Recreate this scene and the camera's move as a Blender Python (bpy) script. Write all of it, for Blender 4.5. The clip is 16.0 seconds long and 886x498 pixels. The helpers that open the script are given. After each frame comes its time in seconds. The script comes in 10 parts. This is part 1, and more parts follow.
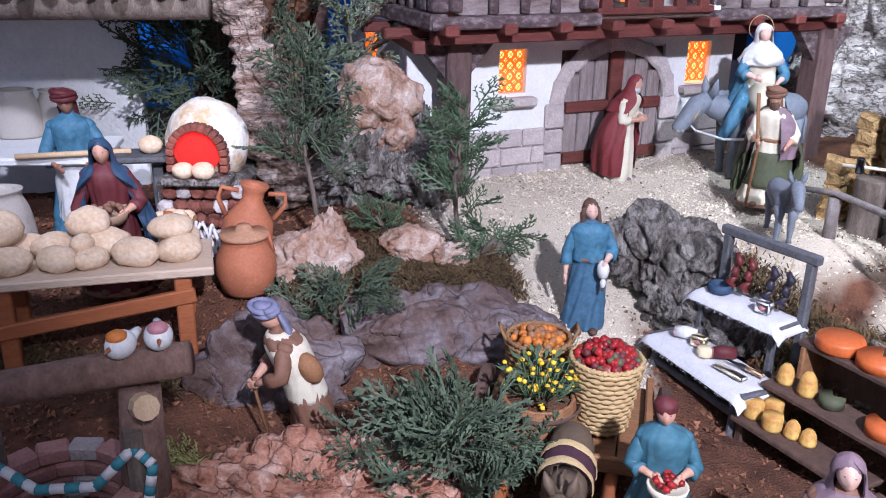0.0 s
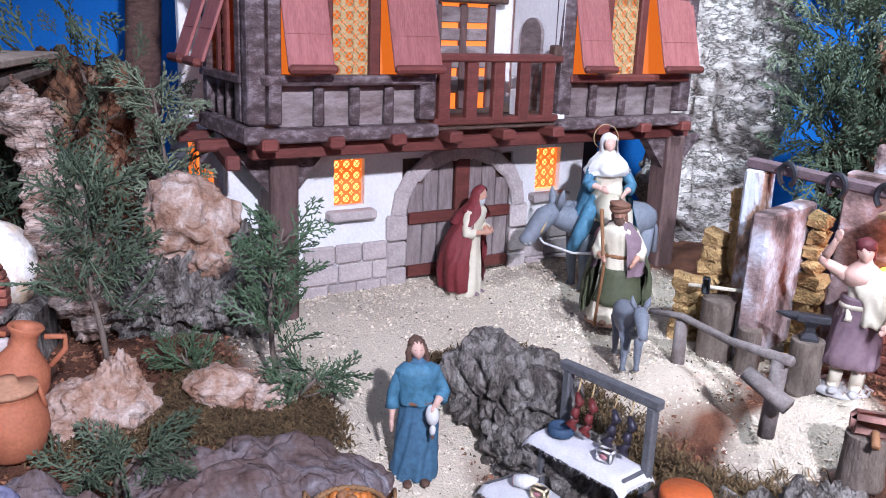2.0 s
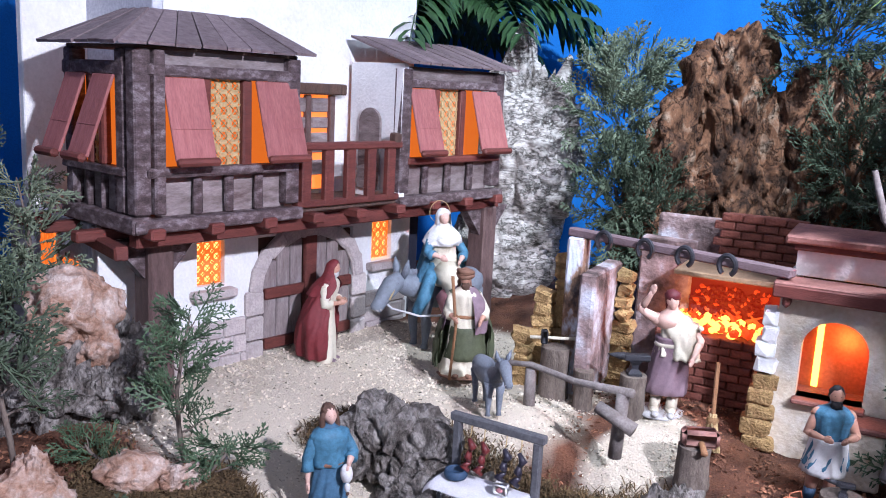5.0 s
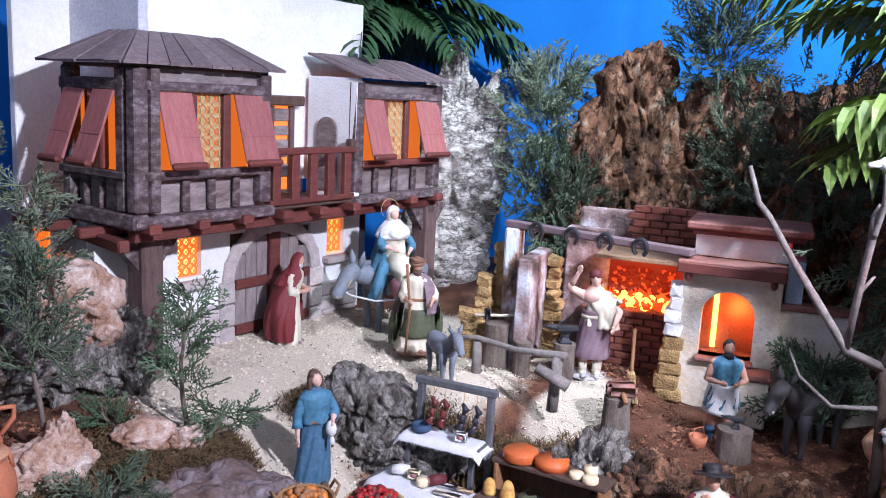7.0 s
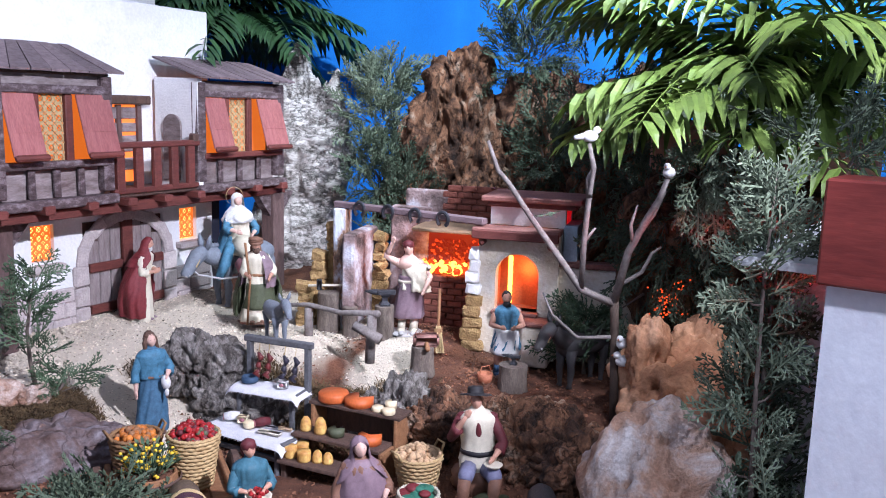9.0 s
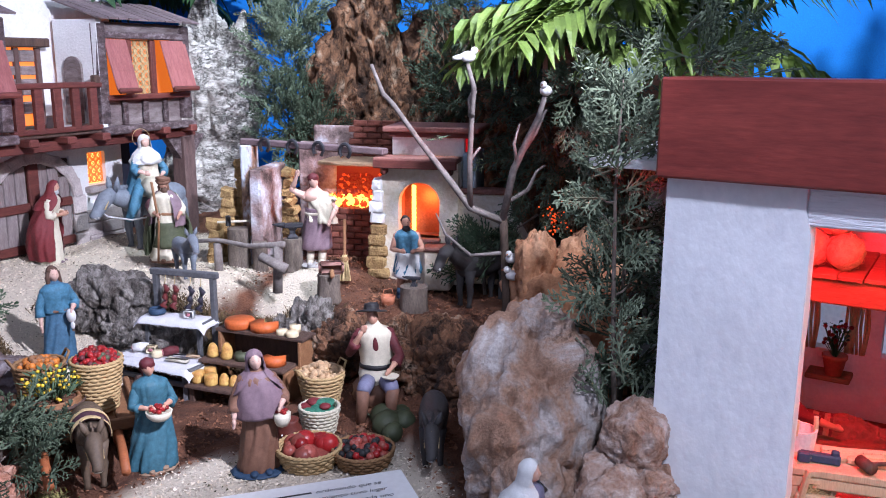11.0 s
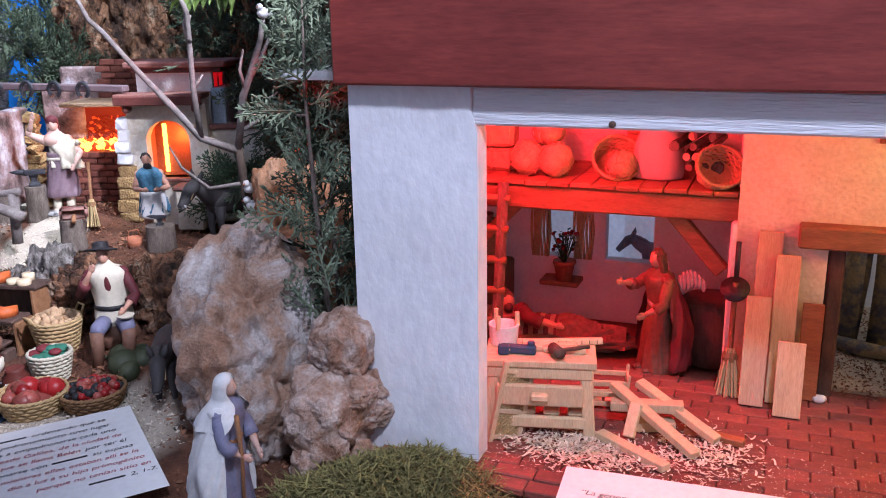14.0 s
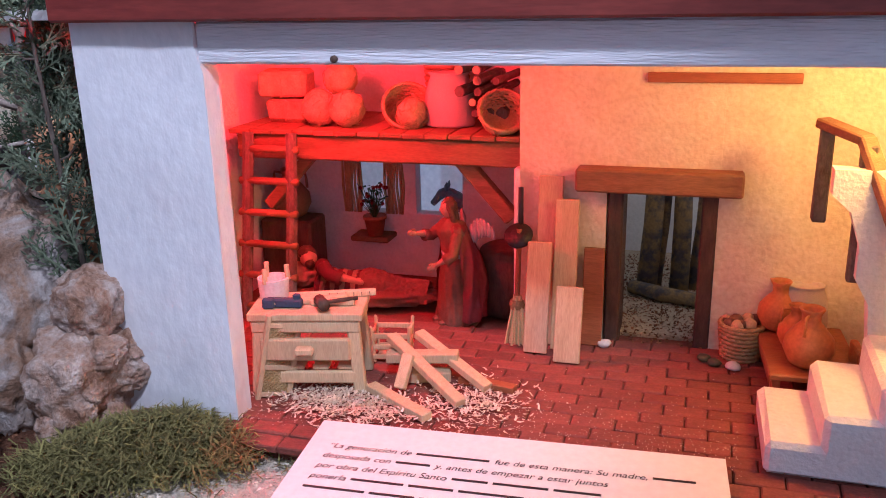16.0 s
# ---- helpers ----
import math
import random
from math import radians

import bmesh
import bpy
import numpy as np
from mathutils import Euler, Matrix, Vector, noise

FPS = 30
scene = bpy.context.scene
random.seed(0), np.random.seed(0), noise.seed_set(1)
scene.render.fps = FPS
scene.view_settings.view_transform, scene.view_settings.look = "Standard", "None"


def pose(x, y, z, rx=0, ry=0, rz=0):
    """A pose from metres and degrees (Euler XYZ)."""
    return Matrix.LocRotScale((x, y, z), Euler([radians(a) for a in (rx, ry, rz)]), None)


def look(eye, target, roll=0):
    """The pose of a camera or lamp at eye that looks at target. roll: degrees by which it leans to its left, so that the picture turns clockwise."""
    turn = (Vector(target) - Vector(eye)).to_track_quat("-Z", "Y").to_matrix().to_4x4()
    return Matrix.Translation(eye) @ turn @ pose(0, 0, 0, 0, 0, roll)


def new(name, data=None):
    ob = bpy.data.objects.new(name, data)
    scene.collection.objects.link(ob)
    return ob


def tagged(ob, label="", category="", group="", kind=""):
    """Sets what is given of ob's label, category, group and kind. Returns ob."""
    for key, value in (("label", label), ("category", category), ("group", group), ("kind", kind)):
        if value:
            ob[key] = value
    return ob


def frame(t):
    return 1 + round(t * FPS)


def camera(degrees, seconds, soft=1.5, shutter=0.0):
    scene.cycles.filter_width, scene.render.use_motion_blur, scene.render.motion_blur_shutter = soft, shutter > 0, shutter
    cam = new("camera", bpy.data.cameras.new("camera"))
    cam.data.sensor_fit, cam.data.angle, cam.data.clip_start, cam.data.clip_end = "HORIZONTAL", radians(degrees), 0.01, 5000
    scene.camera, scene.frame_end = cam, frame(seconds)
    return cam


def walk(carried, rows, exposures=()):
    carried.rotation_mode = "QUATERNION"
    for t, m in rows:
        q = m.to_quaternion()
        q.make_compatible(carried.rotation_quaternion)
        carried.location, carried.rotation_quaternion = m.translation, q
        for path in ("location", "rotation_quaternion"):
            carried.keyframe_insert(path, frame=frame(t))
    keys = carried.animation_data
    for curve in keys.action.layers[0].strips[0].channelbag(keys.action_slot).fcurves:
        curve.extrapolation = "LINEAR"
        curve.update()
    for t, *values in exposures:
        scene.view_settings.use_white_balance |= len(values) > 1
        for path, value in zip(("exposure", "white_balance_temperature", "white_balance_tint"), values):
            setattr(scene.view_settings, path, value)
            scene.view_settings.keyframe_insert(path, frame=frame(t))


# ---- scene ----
cam = camera(54.6, 16.0, soft=1.0)
METRES, EYE, TILT, LEAN, TURN = 1.6, 1.5, -20.5, -1.0, 0.0
ROWS = [
    (0.0, 0.0, 0.0, 0.0, 0.0, 0.0, -0.0),
    (0.5, 0.0239, 0.0265, 0.0186, -0.93, 1.25, -0.31),
    (1.0, 0.0445, 0.0512, 0.0332, -2.54, 2.74, -0.33),
    (1.5, 0.0596, 0.0679, 0.0422, -4.54, 3.63, 0.31),
    (2.0, 0.0679, 0.0767, 0.0533, -7.0, 4.95, 1.34),
    (2.5, 0.0652, 0.0777, 0.0592, -9.17, 6.57, 2.5),
    (3.0, 0.0623, 0.0704, 0.0595, -11.43, 7.49, 3.45),
    (3.5, 0.0375, 0.0555, 0.0632, -13.88, 7.73, 4.2),
    (4.0, 0.0008, 0.0435, 0.068, -17.36, 7.76, 5.04),
    (4.5, -0.0389, 0.0322, 0.0677, -20.81, 7.67, 5.74),
    (5.0, -0.0817, 0.0164, 0.0667, -23.75, 7.59, 6.51),
    (7.5, -0.1983, -0.1337, 0.0193, -30.44, 7.08, 8.97),
    (8.0, -0.1988, -0.1889, -0.0034, -31.71, 6.95, 9.7),
    (8.5, -0.1895, -0.2329, -0.0225, -33.34, 6.72, 10.53),
    (9.0, -0.1784, -0.2709, -0.0397, -35.09, 6.39, 11.23),
    (11.5, -0.1534, -0.3348, -0.1061, -39.63, 1.74, 14.23),
    (12.0, -0.1448, -0.3465, -0.1171, -40.98, 0.7, 14.95),
    (12.5, -0.135, -0.3609, -0.1296, -42.77, -0.3, 15.73),
    (13.0, -0.1201, -0.3737, -0.14, -45.24, -1.29, 16.34),
    (13.5, -0.1041, -0.3845, -0.1484, -47.34, -2.12, 16.97),
    (14.0, -0.0816, -0.4049, -0.1619, -49.1, -2.95, 17.39),
    (14.5, -0.0582, -0.4299, -0.1747, -50.57, -3.6, 18.21),
    (15.0, -0.0342, -0.4519, -0.1917, -51.75, -4.47, 18.37),
    (15.5, -0.0058, -0.4707, -0.2092, -53.45, -5.68, 18.59),
    (16.0, 0.0174, -0.4874, -0.2271, -54.18, -6.28, 18.68),
]
walk(cam, [(t, pose(0, 0, EYE, TILT, LEAN, TURN) @ pose(METRES * x, METRES * y, METRES * z, 90 + pitch, roll, yaw)) for t, x, y, z, yaw, pitch, roll in ROWS], exposures=[(0.0, 0.0, 5550, 19), (16.0, 0.0, 5550, 19)])

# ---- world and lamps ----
# even ambient added in place of the unseen room's walls and ceiling light
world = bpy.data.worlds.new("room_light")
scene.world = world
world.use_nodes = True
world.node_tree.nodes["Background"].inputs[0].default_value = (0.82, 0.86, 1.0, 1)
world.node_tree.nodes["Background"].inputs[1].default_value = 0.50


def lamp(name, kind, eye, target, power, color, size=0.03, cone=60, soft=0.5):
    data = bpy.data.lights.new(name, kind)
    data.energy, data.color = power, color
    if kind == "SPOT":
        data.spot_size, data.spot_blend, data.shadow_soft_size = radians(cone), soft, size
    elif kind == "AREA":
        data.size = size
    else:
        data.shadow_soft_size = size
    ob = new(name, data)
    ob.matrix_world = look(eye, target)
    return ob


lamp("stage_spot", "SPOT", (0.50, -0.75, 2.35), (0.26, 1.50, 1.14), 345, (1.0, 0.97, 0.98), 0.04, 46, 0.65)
# the four spots below are unseen, added to brighten pier, bakery, backdrop, palm
lamp("fill_spot_side", "SPOT", (-0.25, -1.05, 2.75), (0.74, -0.10, 1.20), 128, (0.90, 0.93, 1.0), 0.08, 34, 0.7)
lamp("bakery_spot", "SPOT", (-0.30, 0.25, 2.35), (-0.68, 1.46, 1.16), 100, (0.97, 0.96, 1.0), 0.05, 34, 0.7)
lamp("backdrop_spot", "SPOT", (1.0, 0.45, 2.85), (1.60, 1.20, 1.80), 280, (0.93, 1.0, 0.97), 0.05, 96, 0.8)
lamp("fill_spot_right", "SPOT", (0.60, -0.35, 2.75), (1.18, 0.60, 1.36), 150, (1.0, 0.98, 0.95), 0.05, 36, 0.9)

# ---- materials ----
def mat(name, a, b=None, rough=0.8, scale=40, fine=400, bump=0.15, metal=0.0, stretch=(1, 1, 1), vary=0.0, island=0.0,
        emit=None, power=0.0, contrast=0.25, transmit=0.0, coord="Object", dist=0.002, c=None):
    """A painted, plastered, wooden or stony surface: two tones in broad patches, a fine grain over them, and relief."""
    m = bpy.data.materials.new(name)
    m.use_nodes = True
    nt = m.node_tree
    n, l = nt.nodes, nt.links
    bsdf = n["Principled BSDF"]
    b = b or tuple(x * 0.7 for x in a)
    tc = n.new("ShaderNodeTexCoord")
    mp = n.new("ShaderNodeMapping")
    mp.inputs["Scale"].default_value = stretch
    l.new(tc.outputs[coord], mp.inputs["Vector"])
    broad = n.new("ShaderNodeTexNoise")
    broad.inputs["Scale"].default_value, broad.inputs["Detail"].default_value, broad.inputs["Roughness"].default_value = scale, 5, 0.6
    grain = n.new("ShaderNodeTexNoise")
    grain.inputs["Scale"].default_value, grain.inputs["Detail"].default_value = fine, 3
    l.new(mp.outputs[0], broad.inputs["Vector"])
    l.new(mp.outputs[0], grain.inputs["Vector"])
    ramp = n.new("ShaderNodeValToRGB")
    ramp.color_ramp.elements[0].position, ramp.color_ramp.elements[1].position = 0.5 - contrast, 0.5 + contrast
    ramp.color_ramp.elements[0].color, ramp.color_ramp.elements[1].color = (*b, 1), (*a, 1)
    if c:
        e = ramp.color_ramp.elements.new(0.5)
        e.color = (*c, 1)
    l.new(broad.outputs["Fac"], ramp.inputs["Fac"])
    mix = n.new("ShaderNodeMixRGB")
    mix.blend_type = "OVERLAY"
    mix.inputs["Fac"].default_value = 0.35
    l.new(ramp.outputs[0], mix.inputs[1])
    l.new(grain.outputs["Fac"], mix.inputs[2])
    out = mix.outputs[0]
    if vary or island:
        src = n.new("ShaderNodeObjectInfo").outputs["Random"] if vary else n.new("ShaderNodeNewGeometry").outputs["Random Per Island"]
        span = vary or island
        rng = n.new("ShaderNodeMapRange")
        rng.inputs["To Min"].default_value, rng.inputs["To Max"].default_value = 1 - span, 1 + span
        l.new(src, rng.inputs["Value"])
        mul = n.new("ShaderNodeMixRGB")
        mul.blend_type = "MULTIPLY"
        mul.inputs["Fac"].default_value = 1
        l.new(out, mul.inputs[1])
        l.new(rng.outputs[0], mul.inputs[2])
        out = mul.outputs[0]
    l.new(out, bsdf.inputs["Base Color"])
    bsdf.inputs["Roughness"].default_value, bsdf.inputs["Metallic"].default_value = rough, metal
    bsdf.inputs["Specular IOR Level"].default_value = 0.35
    bsdf.inputs["Transmission Weight"].default_value = transmit
    if bump:
        add = n.new("ShaderNodeMath")
        add.operation = "ADD"
        l.new(broad.outputs["Fac"], add.inputs[0])
        l.new(grain.outputs["Fac"], add.inputs[1])
        bp = n.new("ShaderNodeBump")
        bp.inputs["Strength"].default_value, bp.inputs["Distance"].default_value = bump, dist
        l.new(add.outputs[0], bp.inputs["Height"])
        l.new(bp.outputs[0], bsdf.inputs["Normal"])
    if emit:
        bsdf.inputs["Emission Color"].default_value, bsdf.inputs["Emission Strength"].default_value = (*emit, 1), power
    return m


def stone(name, tones, scale=18, fine=220, crack=0.0, cells=16, stretch=(1, 1, 1), bump=1.0, dist=0.006, rough=0.9, edge=0.06, fissure=(0.02, 0.015, 0.012), warp=0.35):
    """Rock or bark: four tones in torn patches, fine grain, and a net of fissures between plates."""
    m = bpy.data.materials.new(name)
    m.use_nodes = True
    n, l = m.node_tree.nodes, m.node_tree.links
    bsdf = n["Principled BSDF"]
    tc, mp = n.new("ShaderNodeTexCoord"), n.new("ShaderNodeMapping")
    mp.inputs["Scale"].default_value = stretch
    l.new(tc.outputs["Object"], mp.inputs["Vector"])
    broad, grain, bend = n.new("ShaderNodeTexNoise"), n.new("ShaderNodeTexNoise"), n.new("ShaderNodeTexNoise")
    for node, sc, de, ro in ((broad, scale, 9, 0.68), (grain, fine, 4, 0.6), (bend, cells * 1.3, 4, 0.6)):
        node.inputs["Scale"].default_value, node.inputs["Detail"].default_value, node.inputs["Roughness"].default_value = sc, de, ro
        l.new(mp.outputs[0], node.inputs["Vector"])
    broad.inputs["Distortion"].default_value = 0.6
    ramp = n.new("ShaderNodeValToRGB")
    el = ramp.color_ramp.elements
    el[0].position, el[1].position = 0.34, 0.66
    el[0].color, el[1].color = (*tones[0], 1), (*tones[-1], 1)
    for k, tone in enumerate(tones[1:-1]):
        el.new(0.34 + 0.32 * (k + 1) / (len(tones) - 1)).color = (*tone, 1)
    l.new(broad.outputs["Fac"], ramp.inputs["Fac"])
    mix = n.new("ShaderNodeMixRGB")
    mix.blend_type, mix.inputs["Fac"].default_value = "OVERLAY", 0.55
    l.new(ramp.outputs[0], mix.inputs[1])
    l.new(grain.outputs["Fac"], mix.inputs[2])
    out, height = mix.outputs[0], n.new("ShaderNodeMath")
    height.operation = "ADD"
    l.new(broad.outputs["Fac"], height.inputs[0])
    half = n.new("ShaderNodeMath")
    half.operation, half.inputs[1].default_value = "MULTIPLY", 0.45
    l.new(grain.outputs["Fac"], half.inputs[0])
    l.new(half.outputs[0], height.inputs[1])
    top = height.outputs[0]
    if crack:
        off = n.new("ShaderNodeVectorMath")
        off.operation, off.inputs["Scale"].default_value = "SCALE", warp / cells * 2.5
        l.new(bend.outputs["Color"], off.inputs[0])
        add = n.new("ShaderNodeVectorMath")
        l.new(mp.outputs[0], add.inputs[0])
        l.new(off.outputs[0], add.inputs[1])
        net = n.new("ShaderNodeTexVoronoi")
        net.feature, net.inputs["Scale"].default_value = "DISTANCE_TO_EDGE", cells
        l.new(add.outputs[0], net.inputs["Vector"])
        rng = n.new("ShaderNodeMapRange")
        rng.inputs["From Max"].default_value = edge
        rng.inputs["To Min"].default_value = 1 - crack
        l.new(net.outputs["Distance"], rng.inputs["Value"])
        dark = n.new("ShaderNodeMixRGB")
        dark.inputs[1].default_value = (*fissure, 1)
        l.new(rng.outputs[0], dark.inputs["Fac"])
        l.new(out, dark.inputs[2])
        out = dark.outputs[0]
        deep = n.new("ShaderNodeMath")
        deep.operation = "ADD"
        l.new(top, deep.inputs[0])
        l.new(rng.outputs[0], deep.inputs[1])
        top = deep.outputs[0]
    l.new(out, bsdf.inputs["Base Color"])
    bsdf.inputs["Roughness"].default_value, bsdf.inputs["Specular IOR Level"].default_value = rough, 0.3
    bp = n.new("ShaderNodeBump")
    bp.inputs["Strength"].default_value, bp.inputs["Distance"].default_value = bump, dist
    l.new(top, bp.inputs["Height"])
    l.new(bp.outputs[0], bsdf.inputs["Normal"])
    return m


WHITE = mat("white_limewash", (0.80, 0.80, 0.79), (0.66, 0.66, 0.66), 0.85, 25, 160, 0.5, dist=0.004, contrast=0.35)
WHITE_BRUSH = mat("brushed_white_paint", (0.78, 0.78, 0.80), (0.70, 0.70, 0.74), 0.6, 11, 60, 0.5, stretch=(1.3, 1.3, 0.8), dist=0.003, contrast=0.4)
WHITE_BEAM = mat("white_painted_beam", (0.76, 0.76, 0.79), (0.66, 0.66, 0.71), 0.7, 14, 90, 0.8, stretch=(0.4, 3, 5), dist=0.004, contrast=0.4)
PLASTER = mat("cream_plaster", (0.74, 0.66, 0.50), (0.62, 0.53, 0.38), 0.85, 20, 150, 0.5, dist=0.004)
STONE_PINK = mat("pale_stone_block", (0.50, 0.44, 0.42), (0.36, 0.31, 0.30), 0.9, 45, 240, 0.6, vary=0.15, dist=0.004)
TIMBER = mat("weathered_grey_timber", (0.27, 0.225, 0.235), (0.035, 0.022, 0.021), 0.65, 60, 480, 1.0, stretch=(0.9, 0.9, 1.6), vary=0.12, contrast=0.22, c=(0.10, 0.069, 0.070))
TIMBER_PANEL = mat("drybrushed_timber_panel", (0.33, 0.285, 0.28), (0.085, 0.055, 0.048), 0.75, 34, 300, 0.6, stretch=(0.6, 0.6, 2.0), vary=0.15)
RED_BEAM = mat("red_brown_beam", (0.16, 0.045, 0.035), (0.085, 0.025, 0.02), 0.6, 40, 250, 0.4, stretch=(0.5, 2, 2), vary=0.15)
SHUTTER = mat("reddish_shutter_board", (0.34, 0.13, 0.12), (0.23, 0.075, 0.07), 0.65, 26, 200, 0.4, stretch=(3, 3, 0.6), vary=0.12)
RED_BOARD = mat("varnished_red_board", (0.25, 0.046, 0.034), (0.135, 0.022, 0.018), 0.34, 12, 90, 0.15, stretch=(0.5, 3, 3))
WOOD_DARK = mat("dark_brown_wood", (0.12, 0.07, 0.05), (0.05, 0.03, 0.025), 0.7, 50, 300, 0.6, stretch=(2, 2, 0.5), vary=0.15)
WOOD_GREY = mat("grey_green_trestle_wood", (0.12, 0.12, 0.13), (0.06, 0.06, 0.065), 0.75, 60, 300, 0.5, vary=0.1)
WOOD_ORANGE = mat("orange_stained_wood", (0.36, 0.12, 0.045), (0.25, 0.075, 0.03), 0.5, 30, 200, 0.3, stretch=(0.5, 3, 3), vary=0.1)
WOOD_PALE = mat("pale_raw_wood", (0.62, 0.45, 0.28), (0.50, 0.34, 0.20), 0.7, 30, 220, 0.3, stretch=(4, 4, 0.5), vary=0.12)
WOOD_OAK = mat("brown_oak_wood", (0.30, 0.15, 0.07), (0.18, 0.08, 0.035), 0.65, 30, 220, 0.4, stretch=(0.5, 3, 3), vary=0.12)
BARK = mat("grey_bark", (0.20, 0.16, 0.13), (0.08, 0.06, 0.05), 0.9, 90, 400, 1.0, stretch=(1, 1, 0.4))
BRANCH = mat("pale_dry_branch", (0.27, 0.24, 0.225), (0.13, 0.105, 0.095), 0.8, 70, 300, 0.5)
EARTH = mat("brown_earth", (0.165, 0.068, 0.036), (0.06, 0.025, 0.014), 0.95, 22, 300, 1.0, dist=0.006, contrast=0.2)
GRANULE = mat("pale_cork_granule", (0.74, 0.67, 0.56), (0.56, 0.47, 0.36), 0.95, 60, 300, 0.3, island=0.35)
GRANULE_BROWN = mat("brown_cork_granule", (0.27, 0.125, 0.068), (0.12, 0.050, 0.028), 0.95, 60, 300, 0.3, island=0.4)
MOSS = mat("olive_moss", (0.14, 0.092, 0.042), (0.065, 0.04, 0.019), 0.95, 30, 300, 0.3, island=0.5)
MOSS_GREEN = mat("green_moss", (0.27, 0.245, 0.085), (0.10, 0.085, 0.032), 0.95, 30, 300, 0.3, island=0.5)
LEAF_CEDAR = mat("blue_green_conifer_leaf", (0.088, 0.118, 0.070), (0.040, 0.058, 0.036), 0.7, 40, 300, 0.2, island=0.35)
LEAF_PALE = mat("pale_green_conifer_leaf", (0.20, 0.24, 0.155), (0.10, 0.13, 0.085), 0.7, 40, 300, 0.2, island=0.35)
LEAF_FRESH = mat("fresh_green_leaf", (0.085, 0.135, 0.07), (0.05, 0.085, 0.045), 0.6, 40, 300, 0.2, island=0.3)
LEAF_PALM = mat("palm_leaf", (0.20, 0.28, 0.058), (0.09, 0.15, 0.03), 0.42, 20, 150, 0.2, island=0.3)
LEAF_DARK = mat("dark_green_blade_leaf", (0.045, 0.10, 0.035), (0.02, 0.055, 0.02), 0.4, 20, 150, 0.2, island=0.3)
ROCK_GREY = stone("grey_cork_bark_rock", [(0.06, 0.05, 0.043), (0.14, 0.12, 0.105), (0.25, 0.225, 0.205), (0.36, 0.33, 0.30)], 26, 190, 0.4, 30, (1.6, 1.6, 0.7), dist=0.008, warp=1.1)
ROCK_PALE = stone("pale_fissured_rock", [(0.11, 0.095, 0.08), (0.36, 0.33, 0.30), (0.55, 0.52, 0.48), (0.70, 0.67, 0.62)], 17, 160, 0.55, 16, (0.7, 0.7, 1.6), dist=0.010, edge=0.06, warp=1.3)
ROCK_BROWN = stone("rusty_brown_cork_rock", [(0.022, 0.013, 0.010), (0.085, 0.042, 0.024), (0.21, 0.10, 0.052), (0.33, 0.24, 0.17)], 15, 170, 0.55, 17, (1.1, 1.1, 0.7), dist=0.009, edge=0.06, warp=1.1)
ROCK_PINK = stone("pinkish_limestone", [(0.20, 0.10, 0.06), (0.36, 0.22, 0.155), (0.46, 0.34, 0.28), (0.60, 0.50, 0.44)], 30, 240, dist=0.007, rough=0.8)
ROCK_RED = stone("rough_red_stone", [(0.17, 0.065, 0.04), (0.34, 0.15, 0.095), (0.44, 0.24, 0.17), (0.58, 0.42, 0.36)], 30, 190, 0.3, 38, dist=0.006, fissure=(0.14, 0.05, 0.03))
ROCK_BIG = stone("ochre_and_grey_boulder", [(0.25, 0.135, 0.085), (0.33, 0.205, 0.14), (0.40, 0.335, 0.30), (0.56, 0.52, 0.50)], 10, 230, dist=0.008, rough=0.85)
ROCK_SLATE = stone("violet_grey_stone", [(0.055, 0.03, 0.023), (0.11, 0.072, 0.064), (0.155, 0.125, 0.13), (0.25, 0.225, 0.24)], 13, 180, 0.3, 11, dist=0.005, rough=0.8, edge=0.03, fissure=(0.06, 0.04, 0.035))
ROCK_OCHRE = mat("ochre_crumbling_masonry", (0.46, 0.31, 0.13), (0.24, 0.14, 0.06), 0.95, 50, 250, 1.0, dist=0.006)
TERRACOTTA = mat("terracotta", (0.42, 0.15, 0.075), (0.33, 0.11, 0.055), 0.7, 30, 250, 0.2)
TERRACOTTA_PALE = mat("salmon_planter_clay", (0.50, 0.25, 0.18), (0.42, 0.20, 0.14), 0.7, 15, 200, 0.2)
BRICK = mat("dark_red_brick", (0.22, 0.075, 0.05), (0.12, 0.04, 0.03), 0.9, 60, 300, 0.7, vary=0.25)
FLOOR_TILE = mat("red_floor_brick", (0.25, 0.07, 0.05), (0.17, 0.05, 0.038), 0.75, 50, 250, 0.4, vary=0.18)
MORTAR = mat("dark_red_mortar", (0.20, 0.062, 0.042), None, 0.95, 60, 300, 0.5)
WICKER = mat("pale_wicker", (0.52, 0.38, 0.19), (0.33, 0.21, 0.09), 0.75, 60, 350, 0.4, stretch=(1, 1, 3))
WICKER_DARK = mat("brown_wicker", (0.30, 0.17, 0.075), (0.17, 0.09, 0.04), 0.75, 60, 350, 0.4)
STRAW = mat("straw_rope", (0.55, 0.42, 0.22), (0.40, 0.28, 0.13), 0.85, 60, 350, 0.4)
BREAD = mat("pale_dough", (0.68, 0.54, 0.40), (0.50, 0.34, 0.21), 0.8, 25, 200, 0.3)
CHEESE_RED = mat("orange_red_cheese_rind", (0.52, 0.12, 0.03), (0.45, 0.10, 0.025), 0.45, 20, 200, 0.1)
CHEESE = mat("yellow_cheese", (0.68, 0.44, 0.13), (0.42, 0.19, 0.045), 0.5, 34, 250, 0.25, contrast=0.13)
CHEESE_PALE = mat("ivory_cheese", (0.72, 0.62, 0.42), (0.64, 0.52, 0.32), 0.5, 30, 250, 0.15)
FRUIT_RED = mat("red_berry", (0.30, 0.016, 0.016), (0.19, 0.010, 0.010), 0.35, 60, 300, 0.2, island=0.3)
